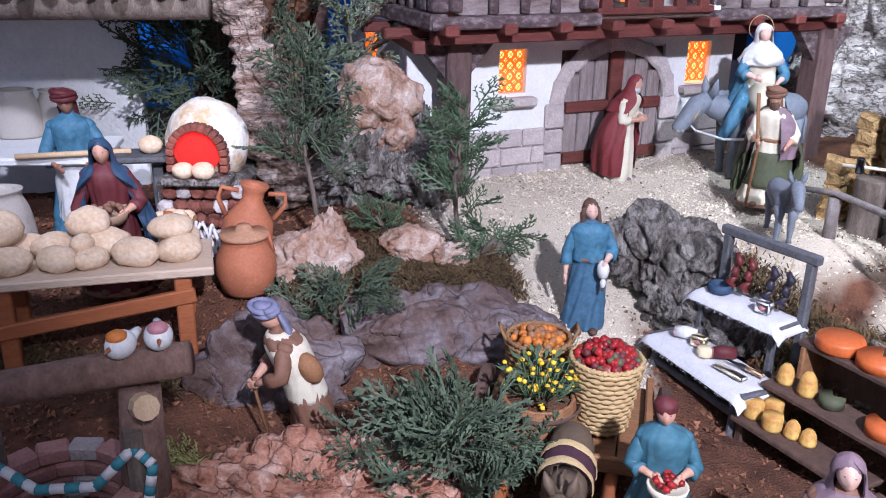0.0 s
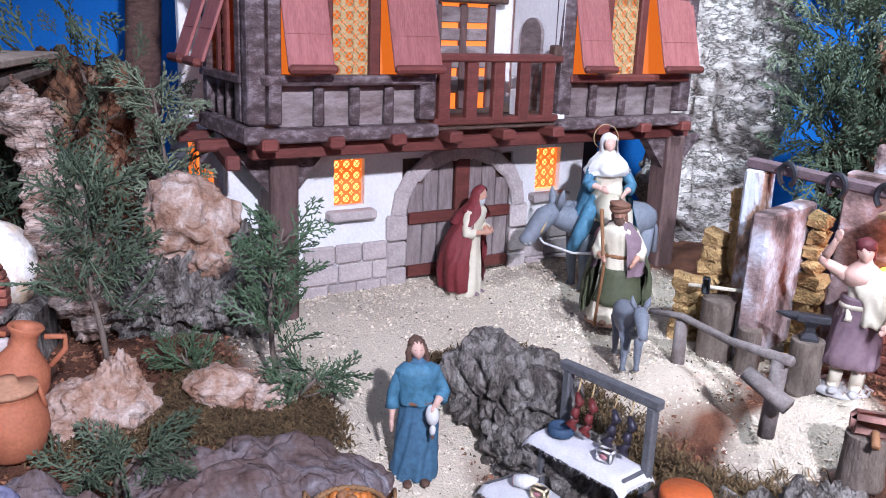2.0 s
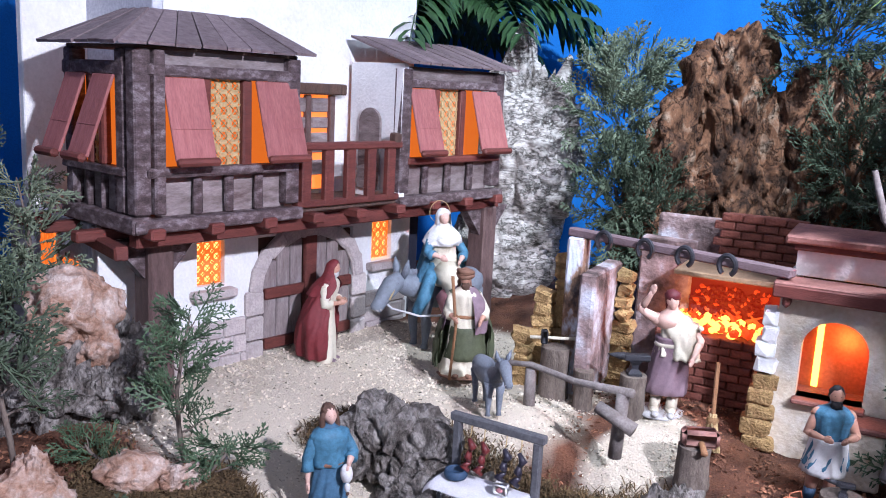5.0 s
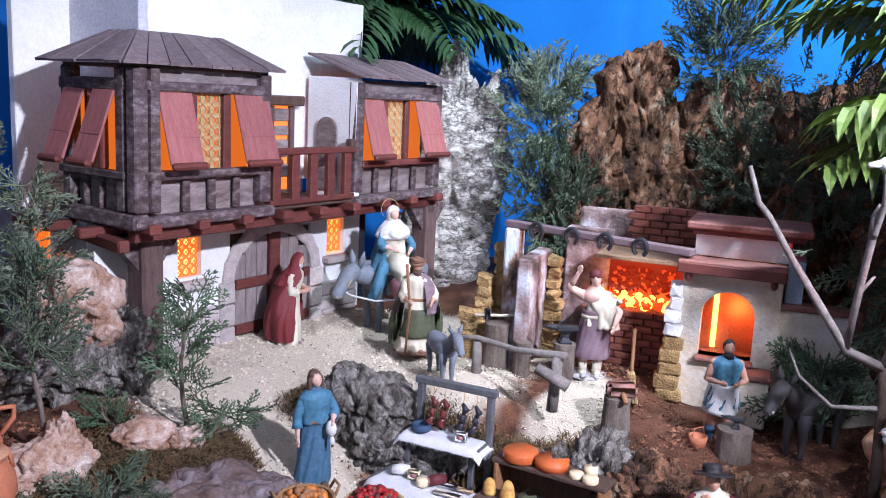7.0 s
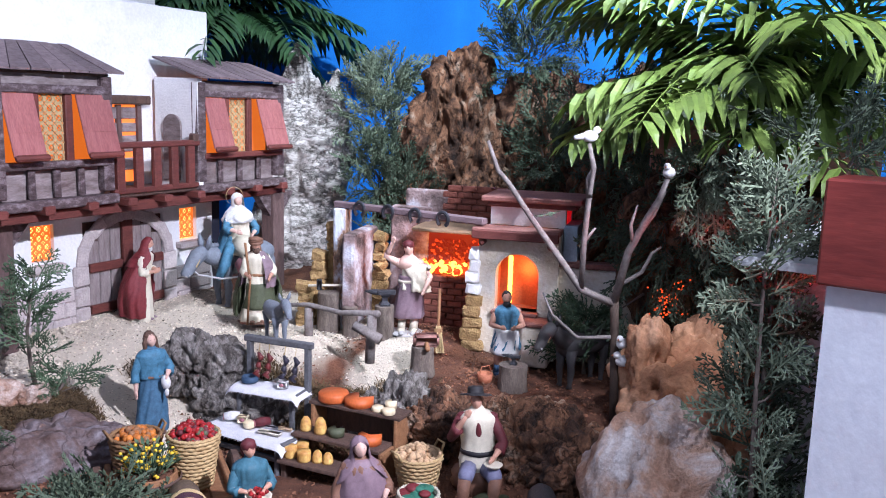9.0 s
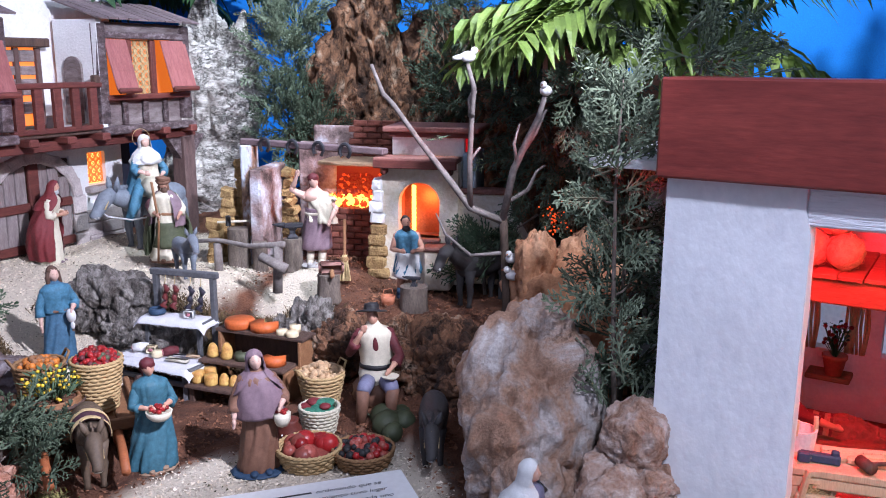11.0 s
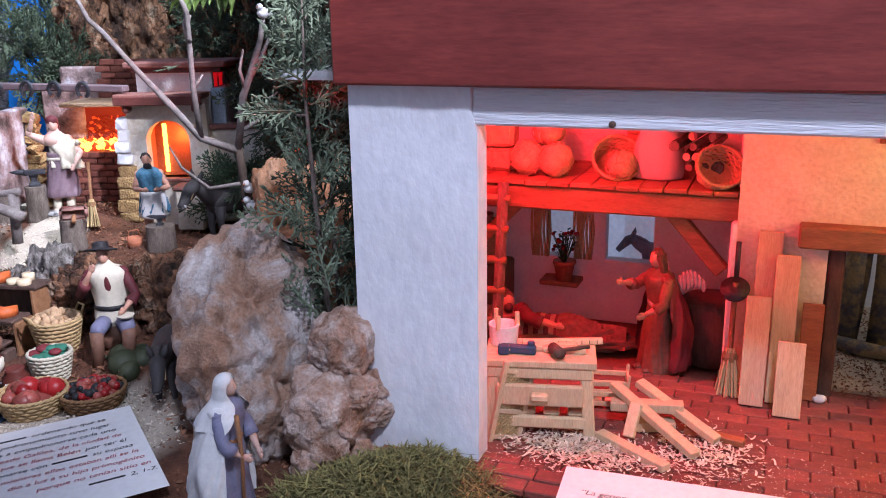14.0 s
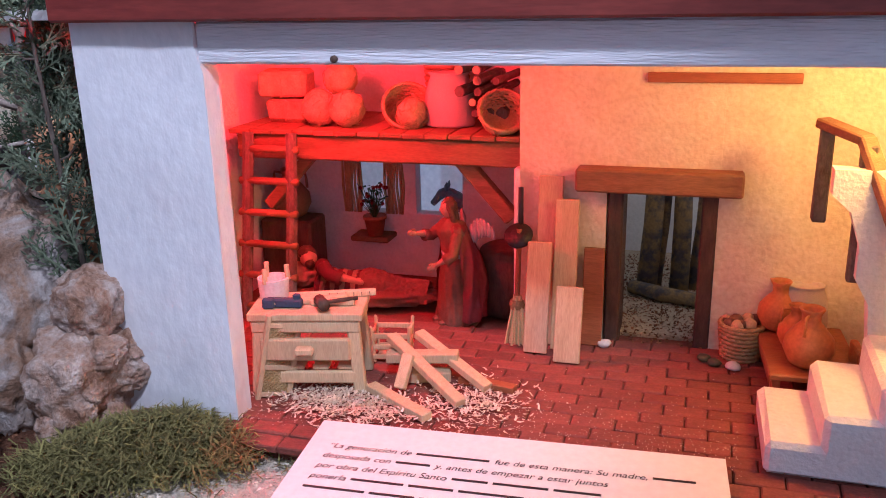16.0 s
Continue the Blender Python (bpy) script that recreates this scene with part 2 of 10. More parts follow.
FRUIT_ORANGE = mat("orange_fruit", (0.50, 0.17, 0.025), (0.34, 0.10, 0.02), 0.5, 60, 300, 0.2, island=0.3)
FLOWER = mat("yellow_blossom", (0.70, 0.47, 0.03), (0.52, 0.33, 0.02), 0.7, 60, 300, 0.2, island=0.3)
NUT = mat("pale_walnut", (0.48, 0.33, 0.19), (0.34, 0.21, 0.11), 0.75, 80, 300, 0.4, island=0.3)
ONION = mat("purple_brown_onion", (0.30, 0.07, 0.05), (0.20, 0.05, 0.04), 0.4, 60, 300, 0.2, island=0.4)
CLOTH_WHITE = mat("white_linen", (0.66, 0.65, 0.66), (0.52, 0.51, 0.54), 0.95, 40, 500, 0.4)
SACK = mat("pale_sackcloth", (0.60, 0.55, 0.50), (0.48, 0.43, 0.38), 0.95, 40, 500, 0.5)
PAPER = mat("white_card", (0.80, 0.79, 0.77), (0.77, 0.76, 0.74), 0.6, 5, 100, 0.02)
INK = mat("black_ink", (0.03, 0.03, 0.03), (0.02, 0.02, 0.02), 0.6, 40, 300, 0)
INK_RED = mat("red_ink", (0.40, 0.03, 0.05), (0.35, 0.03, 0.04), 0.6, 40, 300, 0)
IRON = mat("dark_forged_iron", (0.06, 0.06, 0.07), (0.03, 0.03, 0.035), 0.5, 60, 300, 0.4, metal=0.6)
SKIN = mat("painted_clay_skin", (0.50, 0.28, 0.20), (0.44, 0.23, 0.16), 0.55, 40, 300, 0.1)
SKIN_PALE = mat("painted_pale_skin", (0.60, 0.40, 0.33), (0.54, 0.34, 0.27), 0.55, 40, 300, 0.1)
SKIN_BROWN = mat("painted_brown_skin", (0.30, 0.15, 0.10), (0.25, 0.12, 0.08), 0.55, 40, 300, 0.1)
HAIR = mat("painted_brown_hair", (0.13, 0.07, 0.045), (0.07, 0.04, 0.03), 0.6, 60, 300, 0.4)
BLACK = mat("painted_black", (0.025, 0.023, 0.025), (0.015, 0.014, 0.015), 0.6, 40, 300, 0.2)
BEARD = mat("painted_grey_beard", (0.5, 0.5, 0.5), (0.38, 0.38, 0.38), 0.7, 60, 300, 0.3)


def paint(name, col, dark=0.6):
    return mat("painted_" + name, col, tuple(x * dark for x in col), 0.6, 24, 260, 0.25, contrast=0.3)


P_RED = paint("crimson", (0.20, 0.03, 0.035))
P_DKRED = paint("maroon", (0.13, 0.025, 0.03))
P_CREAM = paint("cream", (0.66, 0.60, 0.47), 0.8)
P_BLUE = paint("sky_blue", (0.085, 0.23, 0.35), 0.42)
P_TEAL = paint("teal", (0.06, 0.17, 0.23), 0.45)
P_NAVY = paint("navy", (0.035, 0.07, 0.13))
P_WHITE = paint("white", (0.70, 0.69, 0.68), 0.75)
P_GREEN = paint("olive_green", (0.09, 0.10, 0.055))
P_MAUVE = paint("mauve", (0.24, 0.16, 0.19))
P_BROWN = paint("brown", (0.22, 0.11, 0.07))
P_TAN = paint("tan", (0.36, 0.24, 0.16))
P_LILAC = paint("lilac", (0.22, 0.22, 0.33))
P_PINK = paint("rose", (0.50, 0.22, 0.24))
P_DONKEY = paint("slate_grey", (0.20, 0.22, 0.26))
P_DKDONKEY = paint("charcoal", (0.055, 0.05, 0.05))
P_GREY = paint("pale_grey", (0.45, 0.43, 0.42))
P_DEEPBLUE = paint("deep_blue", (0.07, 0.16, 0.26), 0.42)


def glow(name, col, power, base=(0.3, 0.1, 0.03)):
    return mat(name, base, None, 0.7, 40, 300, 0.2, emit=col, power=power)


# emitting surfaces that stand in for lamps inside the inn
GLOW_AMBER = glow("amber_window_glow", (1.0, 0.20, 0.012), 0.75)
GLOW_BRIGHT = glow("yellow_window_glow", (1.0, 0.55, 0.12), 2.6)
GLOW_RED = glow("red_glow", (1.0, 0.006, 0.010), 0.42)
GLOW_ORANGE = glow("orange_glow", (1.0, 0.20, 0.02), 1.5)


# ---- geometry ----
class Geo:
    """Gathers vertices and faces of one mesh; every add takes a material index."""

    def __init__(self):
        self.v, self.f, self.m = [], [], []

    def add(self, vs, fs, k=0, m=None):
        o = len(self.v)
        if m is not None:
            vs = [m @ Vector(p) for p in vs]
        self.v += [tuple(p) for p in vs]
        self.f += [tuple(i + o for i in q) for q in fs]
        self.m += [k] * len(fs)
        return self

    def box(self, c, s, k=0, b=0.002, m=None, rough=0.0):
        """A box with chamfered edges, centred at c with sides s."""
        h = [x / 2 for x in s]
        b = min(b, min(h) * 0.8)
        vs, idx = [], {}
        for sx in (-1, 1):
            for sy in (-1, 1):
                for sz in (-1, 1):
                    for ax in range(3):
                        p = [sx * h[0], sy * h[1], sz * h[2]]
                        for a in range(3):
                            if a != ax:
                                p[a] -= (sx, sy, sz)[a] * b
                        idx[sx, sy, sz, ax] = len(vs)
                        j = [random.uniform(-rough, rough) for _ in p]
                        vs.append((c[0] + p[0] + j[0], c[1] + p[1] + j[1], c[2] + p[2] + j[2]))
        fs = []
        for ax in range(3):
            o1, o2 = (ax + 1) % 3, (ax + 2) % 3
            for sgn in (-1, 1):
                q = []
                for s1, s2 in ((-1, -1), (1, -1), (1, 1), (-1, 1)):
                    key = [0, 0, 0]
                    key[ax], key[o1], key[o2] = sgn, s1, s2
                    q.append(idx[(*key, ax)])
                fs.append(q if sgn > 0 else q[::-1])
            for s1 in (-1, 1):
                for s2 in (-1, 1):
                    q = []
                    for e in (-1, 1):
                        key = [0, 0, 0]
                        key[ax], key[o1], key[o2] = e, s1, s2
                        q.append((idx[(*key, o1)], idx[(*key, o2)]))
                    quad = [q[0][0], q[1][0], q[1][1], q[0][1]]
                    fs.append(quad if s1 * s2 > 0 else quad[::-1])
        for sx in (-1, 1):
            for sy in (-1, 1):
                for sz in (-1, 1):
                    q = [idx[sx, sy, sz, a] for a in range(3)]
                    fs.append(q if sx * sy * sz > 0 else q[::-1])
        return self.add(vs, fs, k, m)

    def beam(self, p, q, w, h, k=0, b=0.002, up=(0, 0, 1), rough=0.0):
        """A squared beam from p to q."""
        p, q = Vector(p), Vector(q)
        d = (q - p)
        x = d.normalized()
        y = Vector(up).cross(x)
        if y.length < 1e-4:
            y = Vector((0, 1, 0)).cross(x)
        y.normalize()
        z = x.cross(y)
        m = Matrix((x, y, z)).transposed().to_4x4()
        m.translation = (p + q) / 2
        return self.box((0, 0, 0), (d.length, w, h), k, b, m, rough)

    def tube(self, pts, radii, k=0, n=8, cap=True, wob=0.0):
        pts = [Vector(p) for p in pts]
        if not hasattr(radii, "__len__"):
            radii = [radii] * len(pts)
        vs, fs = [], []
        ref = Vector((0.3, 0.2, 1)).normalized()
        for i, p in enumerate(pts):
            d = (pts[min(i + 1, len(pts) - 1)] - pts[max(i - 1, 0)]).normalized()
            x = ref - d * ref.dot(d)
            if x.length < 1e-3:
                x = Vector((1, 0, 0)) - d * d.x
            x.normalize()
            ref = x
            y = d.cross(x)
            for j in range(n):
                a = 2 * math.pi * j / n
                rr = radii[i] * (1 + random.uniform(-wob, wob))
                vs.append(p + x * rr * math.cos(a) + y * rr * math.sin(a))
        for i in range(len(pts) - 1):
            for j in range(n):
                a, b = i * n + j, i * n + (j + 1) % n
                fs.append((a, b, b + n, a + n))
        if cap:
            fs.append(tuple(range(n))[::-1])
            fs.append(tuple(range((len(pts) - 1) * n, len(pts) * n)))
        return self.add(vs, fs, k)

    def lathe(self, prof, k=0, n=24, m=None, ky=1.0, fold=0.0, waves=9, phase=0.0, arc=None, close=True):
        """Turns a profile of (radius, height) about z; fold creases it like hanging cloth."""
        vs, fs = [], []
        if fold:
            fine = []
            for i, (p, q) in enumerate(zip(prof, prof[1:])):
                before, after = prof[max(i - 1, 0)], prof[min(i + 2, len(prof) - 1)]
                for step in range(3):
                    f = step / 3
                    fine.append(tuple(q0 + 0.5 * f * (r0 - o0 + f * (2 * o0 - 5 * q0 + 4 * r0 - s0 + f * (3 * (q0 - r0) + s0 - o0))) for o0, q0, r0, s0 in zip(before, p, q, after)))
            prof, n = fine + [prof[-1]], max(n, 56)
        a0, a1 = arc or (0, 2 * math.pi)
        cols = n if arc is None else n + 1
        zmax = max(z for _, z in prof) or 1
        zmin = min(z for _, z in prof)
        size = max(zmax - zmin, 1e-6)
        for r, z in prof:
            low = 1 - (z - zmin) / size
            for j in range(cols):
                a = a0 + (a1 - a0) * j / n
                w = 1.0
                if fold:
                    turn = a + 0.35 * math.sin(z / size * 3 + phase)
                    q = Vector((math.cos(turn) * waves / 4.2, math.sin(turn) * waves / 4.2, 1.3 * z / size + phase * 3.1))
                    w += fold * (0.45 + 0.75 * low) * (1.5 * (0.30 - abs(noise.noise(q))) + 0.9 * (0.25 - abs(noise.noise(q * 2.1 + Vector((7, 3, 1)))))) * 1.6
                vs.append((r * w * math.cos(a), r * w * ky * math.sin(a), z))
        for i in range(len(prof) - 1):
            for j in range(n):
                a, b = i * cols + j, i * cols + (j + 1) % cols
                fs.append((a, b, b + cols, a + cols))
        if close and arc is None:
            fs.append(tuple(range(n))[::-1])
            fs.append(tuple(range((len(prof) - 1) * cols, len(prof) * cols)))
        return self.add(vs, fs, k, m)

    def blob(self, c, s, k=0, sub=2, rough=0.0, freq=1.5, seed=0.0, ridge=0.0, m=None, rot=None, crag=0.0, facets=0, pits=0.0):
        """A lump roughened by noise; ridge gives it crests and clefts, facets chips it flat, pits hollows it."""
        vs, fs = sphere(sub)
        out = []
        off = Vector((seed * 3.7, seed * 1.9, seed * 5.3))
        chip = random.Random(int(seed * 10) + 5)
        planes = [(Vector((chip.gauss(0, 1), chip.gauss(0, 1), chip.gauss(0, 1))).normalized(), chip.uniform(0.66, 0.95)) for _ in range(facets)]
        for p in vs:
            q = p * freq + off
            d = 1.0
            for nrm, far in planes:
                along = nrm.dot(p)
                if along > 0.1 and far / along < d:
                    d = far / along
            if facets:
                d *= 1.1
            if pits:
                hole = noise.voronoi(q * 2.2)[0][0]
                d -= pits * max(0.0, 0.34 - hole) * 2.2 + 0.10 * pits * abs(noise.noise(q * 9))
            if rough:
                d += rough * (noise.fractal(q, 1.0, 2.0, 4) if sub > 2 else noise.noise(q))
            if crag:
                e = noise.voronoi(q * 1.15)[0]
                f = noise.voronoi(q * 2.9)[0]
                d += crag * (min(0.45, e[1] - e[0]) - 0.25) + 0.4 * crag * (min(0.4, f[1] - f[0]) - 0.2)
            if ridge:
                d += ridge * (0.5 - abs(noise.noise(q * 1.7 + Vector((9, 2, 4))))) + 0.5 * ridge * (0.5 - abs(noise.noise(q * 4.1)))
            w = Vector((p.x * s[0] * d, p.y * s[1] * d, p.z * s[2] * d))
            if rot is not None:
                w = rot @ w
            out.append((w.x + c[0], w.y + c[1], w.z + c[2]))
        return self.add(out, fs, k, m)


SPHERES = {}


def sphere(sub):
    if sub not in SPHERES:
        bm = bmesh.new()
        bmesh.ops.create_icosphere(bm, subdivisions=sub, radius=1)
        SPHERES[sub] = ([v.co.copy() for v in bm.verts], [[v.index for v in f.verts] for f in bm.faces])
        bm.free()
    return SPHERES[sub]


def mesh_of(name, g, mats, smooth=False):
    me = bpy.data.meshes.new(name)
    me.from_pydata(g.v, [], g.f)
    for m in (mats if isinstance(mats, (list, tuple)) else [mats]):
        me.materials.append(m)
    me.polygons.foreach_set("material_index", g.m)
    me.polygons.foreach_set("use_smooth", [smooth] * len(g.f))
    me.update()
    return me


def part(name, g, mats, parent=None, label="", smooth=False, m=None):
    """One mesh object under a thing or a part."""
    ob = new(name, mesh_of(name, g, mats, smooth))
    if parent is not None:
        ob.parent = parent
    if m is not None:
        ob.matrix_basis = m
    return tagged(ob, label)


def thing(name, m, label, category, group="", kind=""):
    """A thing's Empty at its base."""
    ob = new(name)
    ob.empty_display_size = 0.02
    ob.matrix_basis = m
    return tagged(ob, label, category, group, kind)


def solid(name, g, mats, m, label, category, group="", kind="", smooth=True):
    """A thing that is one mesh."""
    ob = new(name, mesh_of(name, g, mats, smooth))
    ob.matrix_basis = m
    return tagged(ob, label, category, group, kind)

# ---- ground ----
HEIGHTS = [
    (0.30, 1.70, 1.05), (0.60, 1.75, 1.055), (0.15, 1.55, 1.05), (0.60, 1.30, 1.05), (0.40, 1.40, 1.04), (0.05, 1.25, 1.03),
    (0.22, 1.22, 0.965), (0.85, 1.15, 1.065), (0.80, 0.85, 1.04), (0.90, 0.72, 1.02), (0.20, 0.95, 0.93), (0.23, 0.75, 0.885),
    (0.40, 0.62, 0.885), (0.55, 0.80, 0.90), (0.45, 0.45, 0.885), (0.30, 0.10, 0.87), (0.70, 0.05, 0.87), (-0.28, 1.20, 1.02),
    (-0.32, 1.00, 0.945), (-0.70, 1.20, 0.98), (-0.15, 0.85, 0.90), (-0.10, 1.35, 1.06), (-0.35, 0.70, 0.89), (0.05, 0.60, 0.87),
    (1.10, 1.90, 1.10), (1.20, 0.60, 1.08), (-0.40, 1.80, 1.05), (0.80, -0.40, 0.86), (0.374, 1.045, 0.900), (0.33, 1.11, 0.915), (0.42, 0.96, 0.885), (0.35, 0.98, 0.890), (0.42, 1.08, 0.92),
]


def ground_height(x, y):
    """The lie of the land, dug out level under the workshop and its yard."""
    u, v = (x - 0.70) * 0.292 - (y + 0.075) * 0.956, (x - 0.70) * 0.956 + (y + 0.075) * 0.292
    z = natural_height(x, y)
    return min(z, 0.872) if u > -0.24 and v > -0.03 and u < 1.0 and v < 0.90 else z


def natural_height(x, y):
    top = low = 0.0
    for a, b, z in HEIGHTS:
        w = 1 / ((x - a) ** 2 + (y - b) ** 2 + 0.0025) ** 1.6
        top += w * z
        low += w
    return top / low


def sandy(x, y):
    """How far the pale cork granules lie over the brown earth: on the square and on the market path."""
    n = 0.10 * noise.noise((x * 9, y * 9, 0)) + 0.05 * noise.noise((x * 30, y * 30, 3))
    square = 1 - math.hypot((x - 0.42) / 0.55, (y - 1.50) / 0.36)
    neck = 1 - math.hypot((x - 0.19) / 0.13, (y - 1.15) / 0.25)
    market = 1 - math.hypot((x - 0.28) / 0.31, (y - 0.48) / 0.24)
    forge = 1 - math.hypot((x - 0.72) / 0.11, (y - 1.10) / 0.08)
    front = 1 - math.hypot((x - 0.66) / 0.20, (y + 0.22) / 0.28)
    return max(0.0, min(1.0, (max(square, neck, market, forge, front) + n) * 6))


def build_ground():
    step, x0, x1, y0, y1 = 0.02, -1.7, 2.3, -1.1, 2.9
    nx, ny = int((x1 - x0) / step), int((y1 - y0) / step)
    g = Geo()
    mask = []
    for j in range(ny + 1):
        for i in range(nx + 1):
            x, y = x0 + i * step, y0 + j * step
            s = sandy(x, y)
            z = ground_height(x, y) + (1 - 0.6 * s) * 0.008 * noise.fractal((x * 14, y * 14, 1), 1.0, 2.0, 3)
            g.v.append((x, y, z))
            mask.append(s)
    for j in range(ny):
        for i in range(nx):
            a = j * (nx + 1) + i
            g.f.append((a, a + 1, a + nx + 2, a + nx + 1))
            g.m.append(0)
    m = EARTH
    n, l = m.node_tree.nodes, m.node_tree.links
    att = n.new("ShaderNodeAttribute")
    att.attribute_name = "sand"
    bsdf = n["Principled BSDF"]
    src = bsdf.inputs["Base Color"].links[0].from_socket
    mix = n.new("ShaderNodeMixRGB")
    mix.inputs[2].default_value = (0.62, 0.54, 0.43, 1)
    l.new(att.outputs["Fac"], mix.inputs["Fac"])
    l.new(src, mix.inputs[1])
    l.new(mix.outputs[0], bsdf.inputs["Base Color"])
    ob = solid("ground", g, m, Matrix(), "brown earth ground with pale granules on the square", "ground", kind="structure")
    a = ob.data.attributes.new("sand", "FLOAT", "POINT")
    a.data.foreach_set("value", mask)


build_ground()


def scatter(name, count, box, keep, mats, label, size, kind_mesh=0):
    """Loose grains over the ground."""
    rnd = random.Random(len(name) + count)
    g = Geo()
    done = 0
    while done < count:
        x, y = rnd.uniform(box[0], box[2]), rnd.uniform(box[1], box[3])
        done += 1
        if rnd.random() > keep(x, y):
            continue
        z = ground_height(x, y) + 0.001
        s = size * rnd.uniform(0.5, 1.3)
        pts = [Vector((rnd.gauss(0, 1), rnd.gauss(0, 1), rnd.gauss(0, 0.6))).normalized() * s for _ in range(4)]
        o = len(g.v)
        g.v += [(p.x + x, p.y + y, p.z + z) for p in pts]
        g.f += [(o, o + 1, o + 2), (o, o + 3, o + 1), (o, o + 2, o + 3), (o + 1, o + 3, o + 2)]
        g.m += [0] * 4
    return solid(name, g, mats, Matrix(), label, "granules", kind="stuff", smooth=False)


scatter("cork_granules", 70000, (-0.15, -0.3, 1.0, 1.85), lambda x, y: sandy(x, y), GRANULE, "loose pale cork granules spread on the ground", 0.0034)
scatter("earth_granules", 62000, (-0.9, -0.1, 1.3, 1.6), lambda x, y: 0.75 * (1 - sandy(x, y)), GRANULE_BROWN, "loose brown cork granules and earth crumbs", 0.0048)

scatter("dark_specks", 6000, (-0.15, 0.1, 1.0, 1.85), lambda x, y: 0.5 * sandy(x, y), mat("dark_green_speck", (0.10, 0.09, 0.05), (0.05, 0.05, 0.03), 0.95, 60, 300, 0.2, island=0.5), "dark moss specks among the pale granules", 0.003)

# ---- backdrop and room ----
CLOTH_SKY = mat("blue_cloth", (0.022, 0.20, 0.62), (0.014, 0.14, 0.50), 0.9, 3, 300, 0.1)


def build_backdrop():
    g = Geo()
    line = [(-1.7, 0.6), (-1.55, 1.7), (-1.1, 2.4), (0.0, 2.6), (1.0, 2.55), (1.7, 2.1), (2.05, 1.3), (2.15, 0.2), (2.15, -1.0)]
    pts = []
    for (ax, ay), (bx, by) in zip(line, line[1:]):
        k = max(2, int(math.hypot(bx - ax, by - ay) / 0.03))
        pts += [(ax + (bx - ax) * i / k, ay + (by - ay) * i / k) for i in range(k)]
    rows = 22
    for r in range(rows + 1):
        z = 0.8 + 1.7 * r / rows
        for i, (x, y) in enumerate(pts):
            w = 0.035 * math.sin(i * 0.30 + 0.9 * math.sin(i * 0.11) + z * 0.8) + 0.015 * noise.noise((i * 0.07, z * 1.4, 0))
            d = Vector((x - 0.3, y - 0.9)).normalized()
            g.v.append((x + d.x * w, y + d.y * w, z))
    n = len(pts)
    for r in range(rows):
        for i in range(n - 1):
            a = r * n + i
            g.f.append((a, a + 1, a + n + 1, a + n))
            g.m.append(0)
    solid("backdrop", g, CLOTH_SKY, Matrix(), "blue cloth sky hanging in soft folds behind the scene", "backdrop", kind="structure")


build_backdrop()

# ---- the inn ----
HOUSE = pose(0.27, 1.543, 0, 0, 0, 24.65)


def cane_panel(w, h, nx, nz, y=0.0, k=0):
    """A woven cane panel with rows of round holes."""
    g = Geo()
    cx, cz = w / nx, h / nz
    r = min(cx, cz) * 0.33
    t = 0.002
    for i in range(nx):
        for j in range(nz):
            ox, oz = -w / 2 + (i + 0.5) * cx, -h / 2 + (j + 0.5) * cz
            vs, fs = [], []
            for q in range(12):
                a = 2 * math.pi * q / 12
                c, s = math.cos(a), math.sin(a)
                e = max(abs(c), abs(s))
                for depth in (y, y + t):
                    vs.append((ox + c / e * cx / 2, depth, oz + s / e * cz / 2))
                    vs.append((ox + c * r, depth - (0.0012 if depth == y else 0) * math.cos(2 * a) ** 2, oz + s * r))
            for q in range(12):
                a, b = q * 4, (q + 1) % 12 * 4
                fs += [(a, b, b + 1, a + 1), (a + 1, b + 1, b + 3, a + 3)]
            g.add(vs, fs, k)
            d = 0.0011
            for s in (-1, 1):
                g.beam((ox - cx / 2, y - 0.001, oz - s * cz / 2), (ox + cx / 2, y - 0.001, oz + s * cz / 2), d * 2, 0.0012, k, 0.0003)
    return g


def board(parent, name, p, q, w, h, m=TIMBER, label="", b=0.003):
    g = Geo()
    mid = (Vector(p) + Vector(q)) / 2
    g.beam(Vector(p) - mid, Vector(q) - mid, w, h, 0, b, rough=0.0007)
    ob = part(name, g, m, parent, label)
    ob.location = mid
    return ob


def shutter(parent, u, v, zt, zb, w, lean, face=None):
    """A top-hung shutter of boards with a rounded rail along its lower edge, propped open."""
    h = zt - zb
    g = Geo()
    g.box((0, 0, -h / 2), (w, 0.005, h), 0, 0.0012)
    g.box((0, -0.0031, -h * 0.62), (w * 0.99, 0.0008, 0.0009), 0, 0.0002)
    sh = part("shutter", g, SHUTTER, parent, "propped-open reddish board shutter", m=pose(u, v, zt, lean, 0, 0) if face is None else face)
    rail = Geo()
    rail.box((0, -0.006, -h - 0.003), (w * 1.05, 0.014, 0.013), 0, 0.004)
    part("rail", rail, RED_BEAM, sh)
    return sh


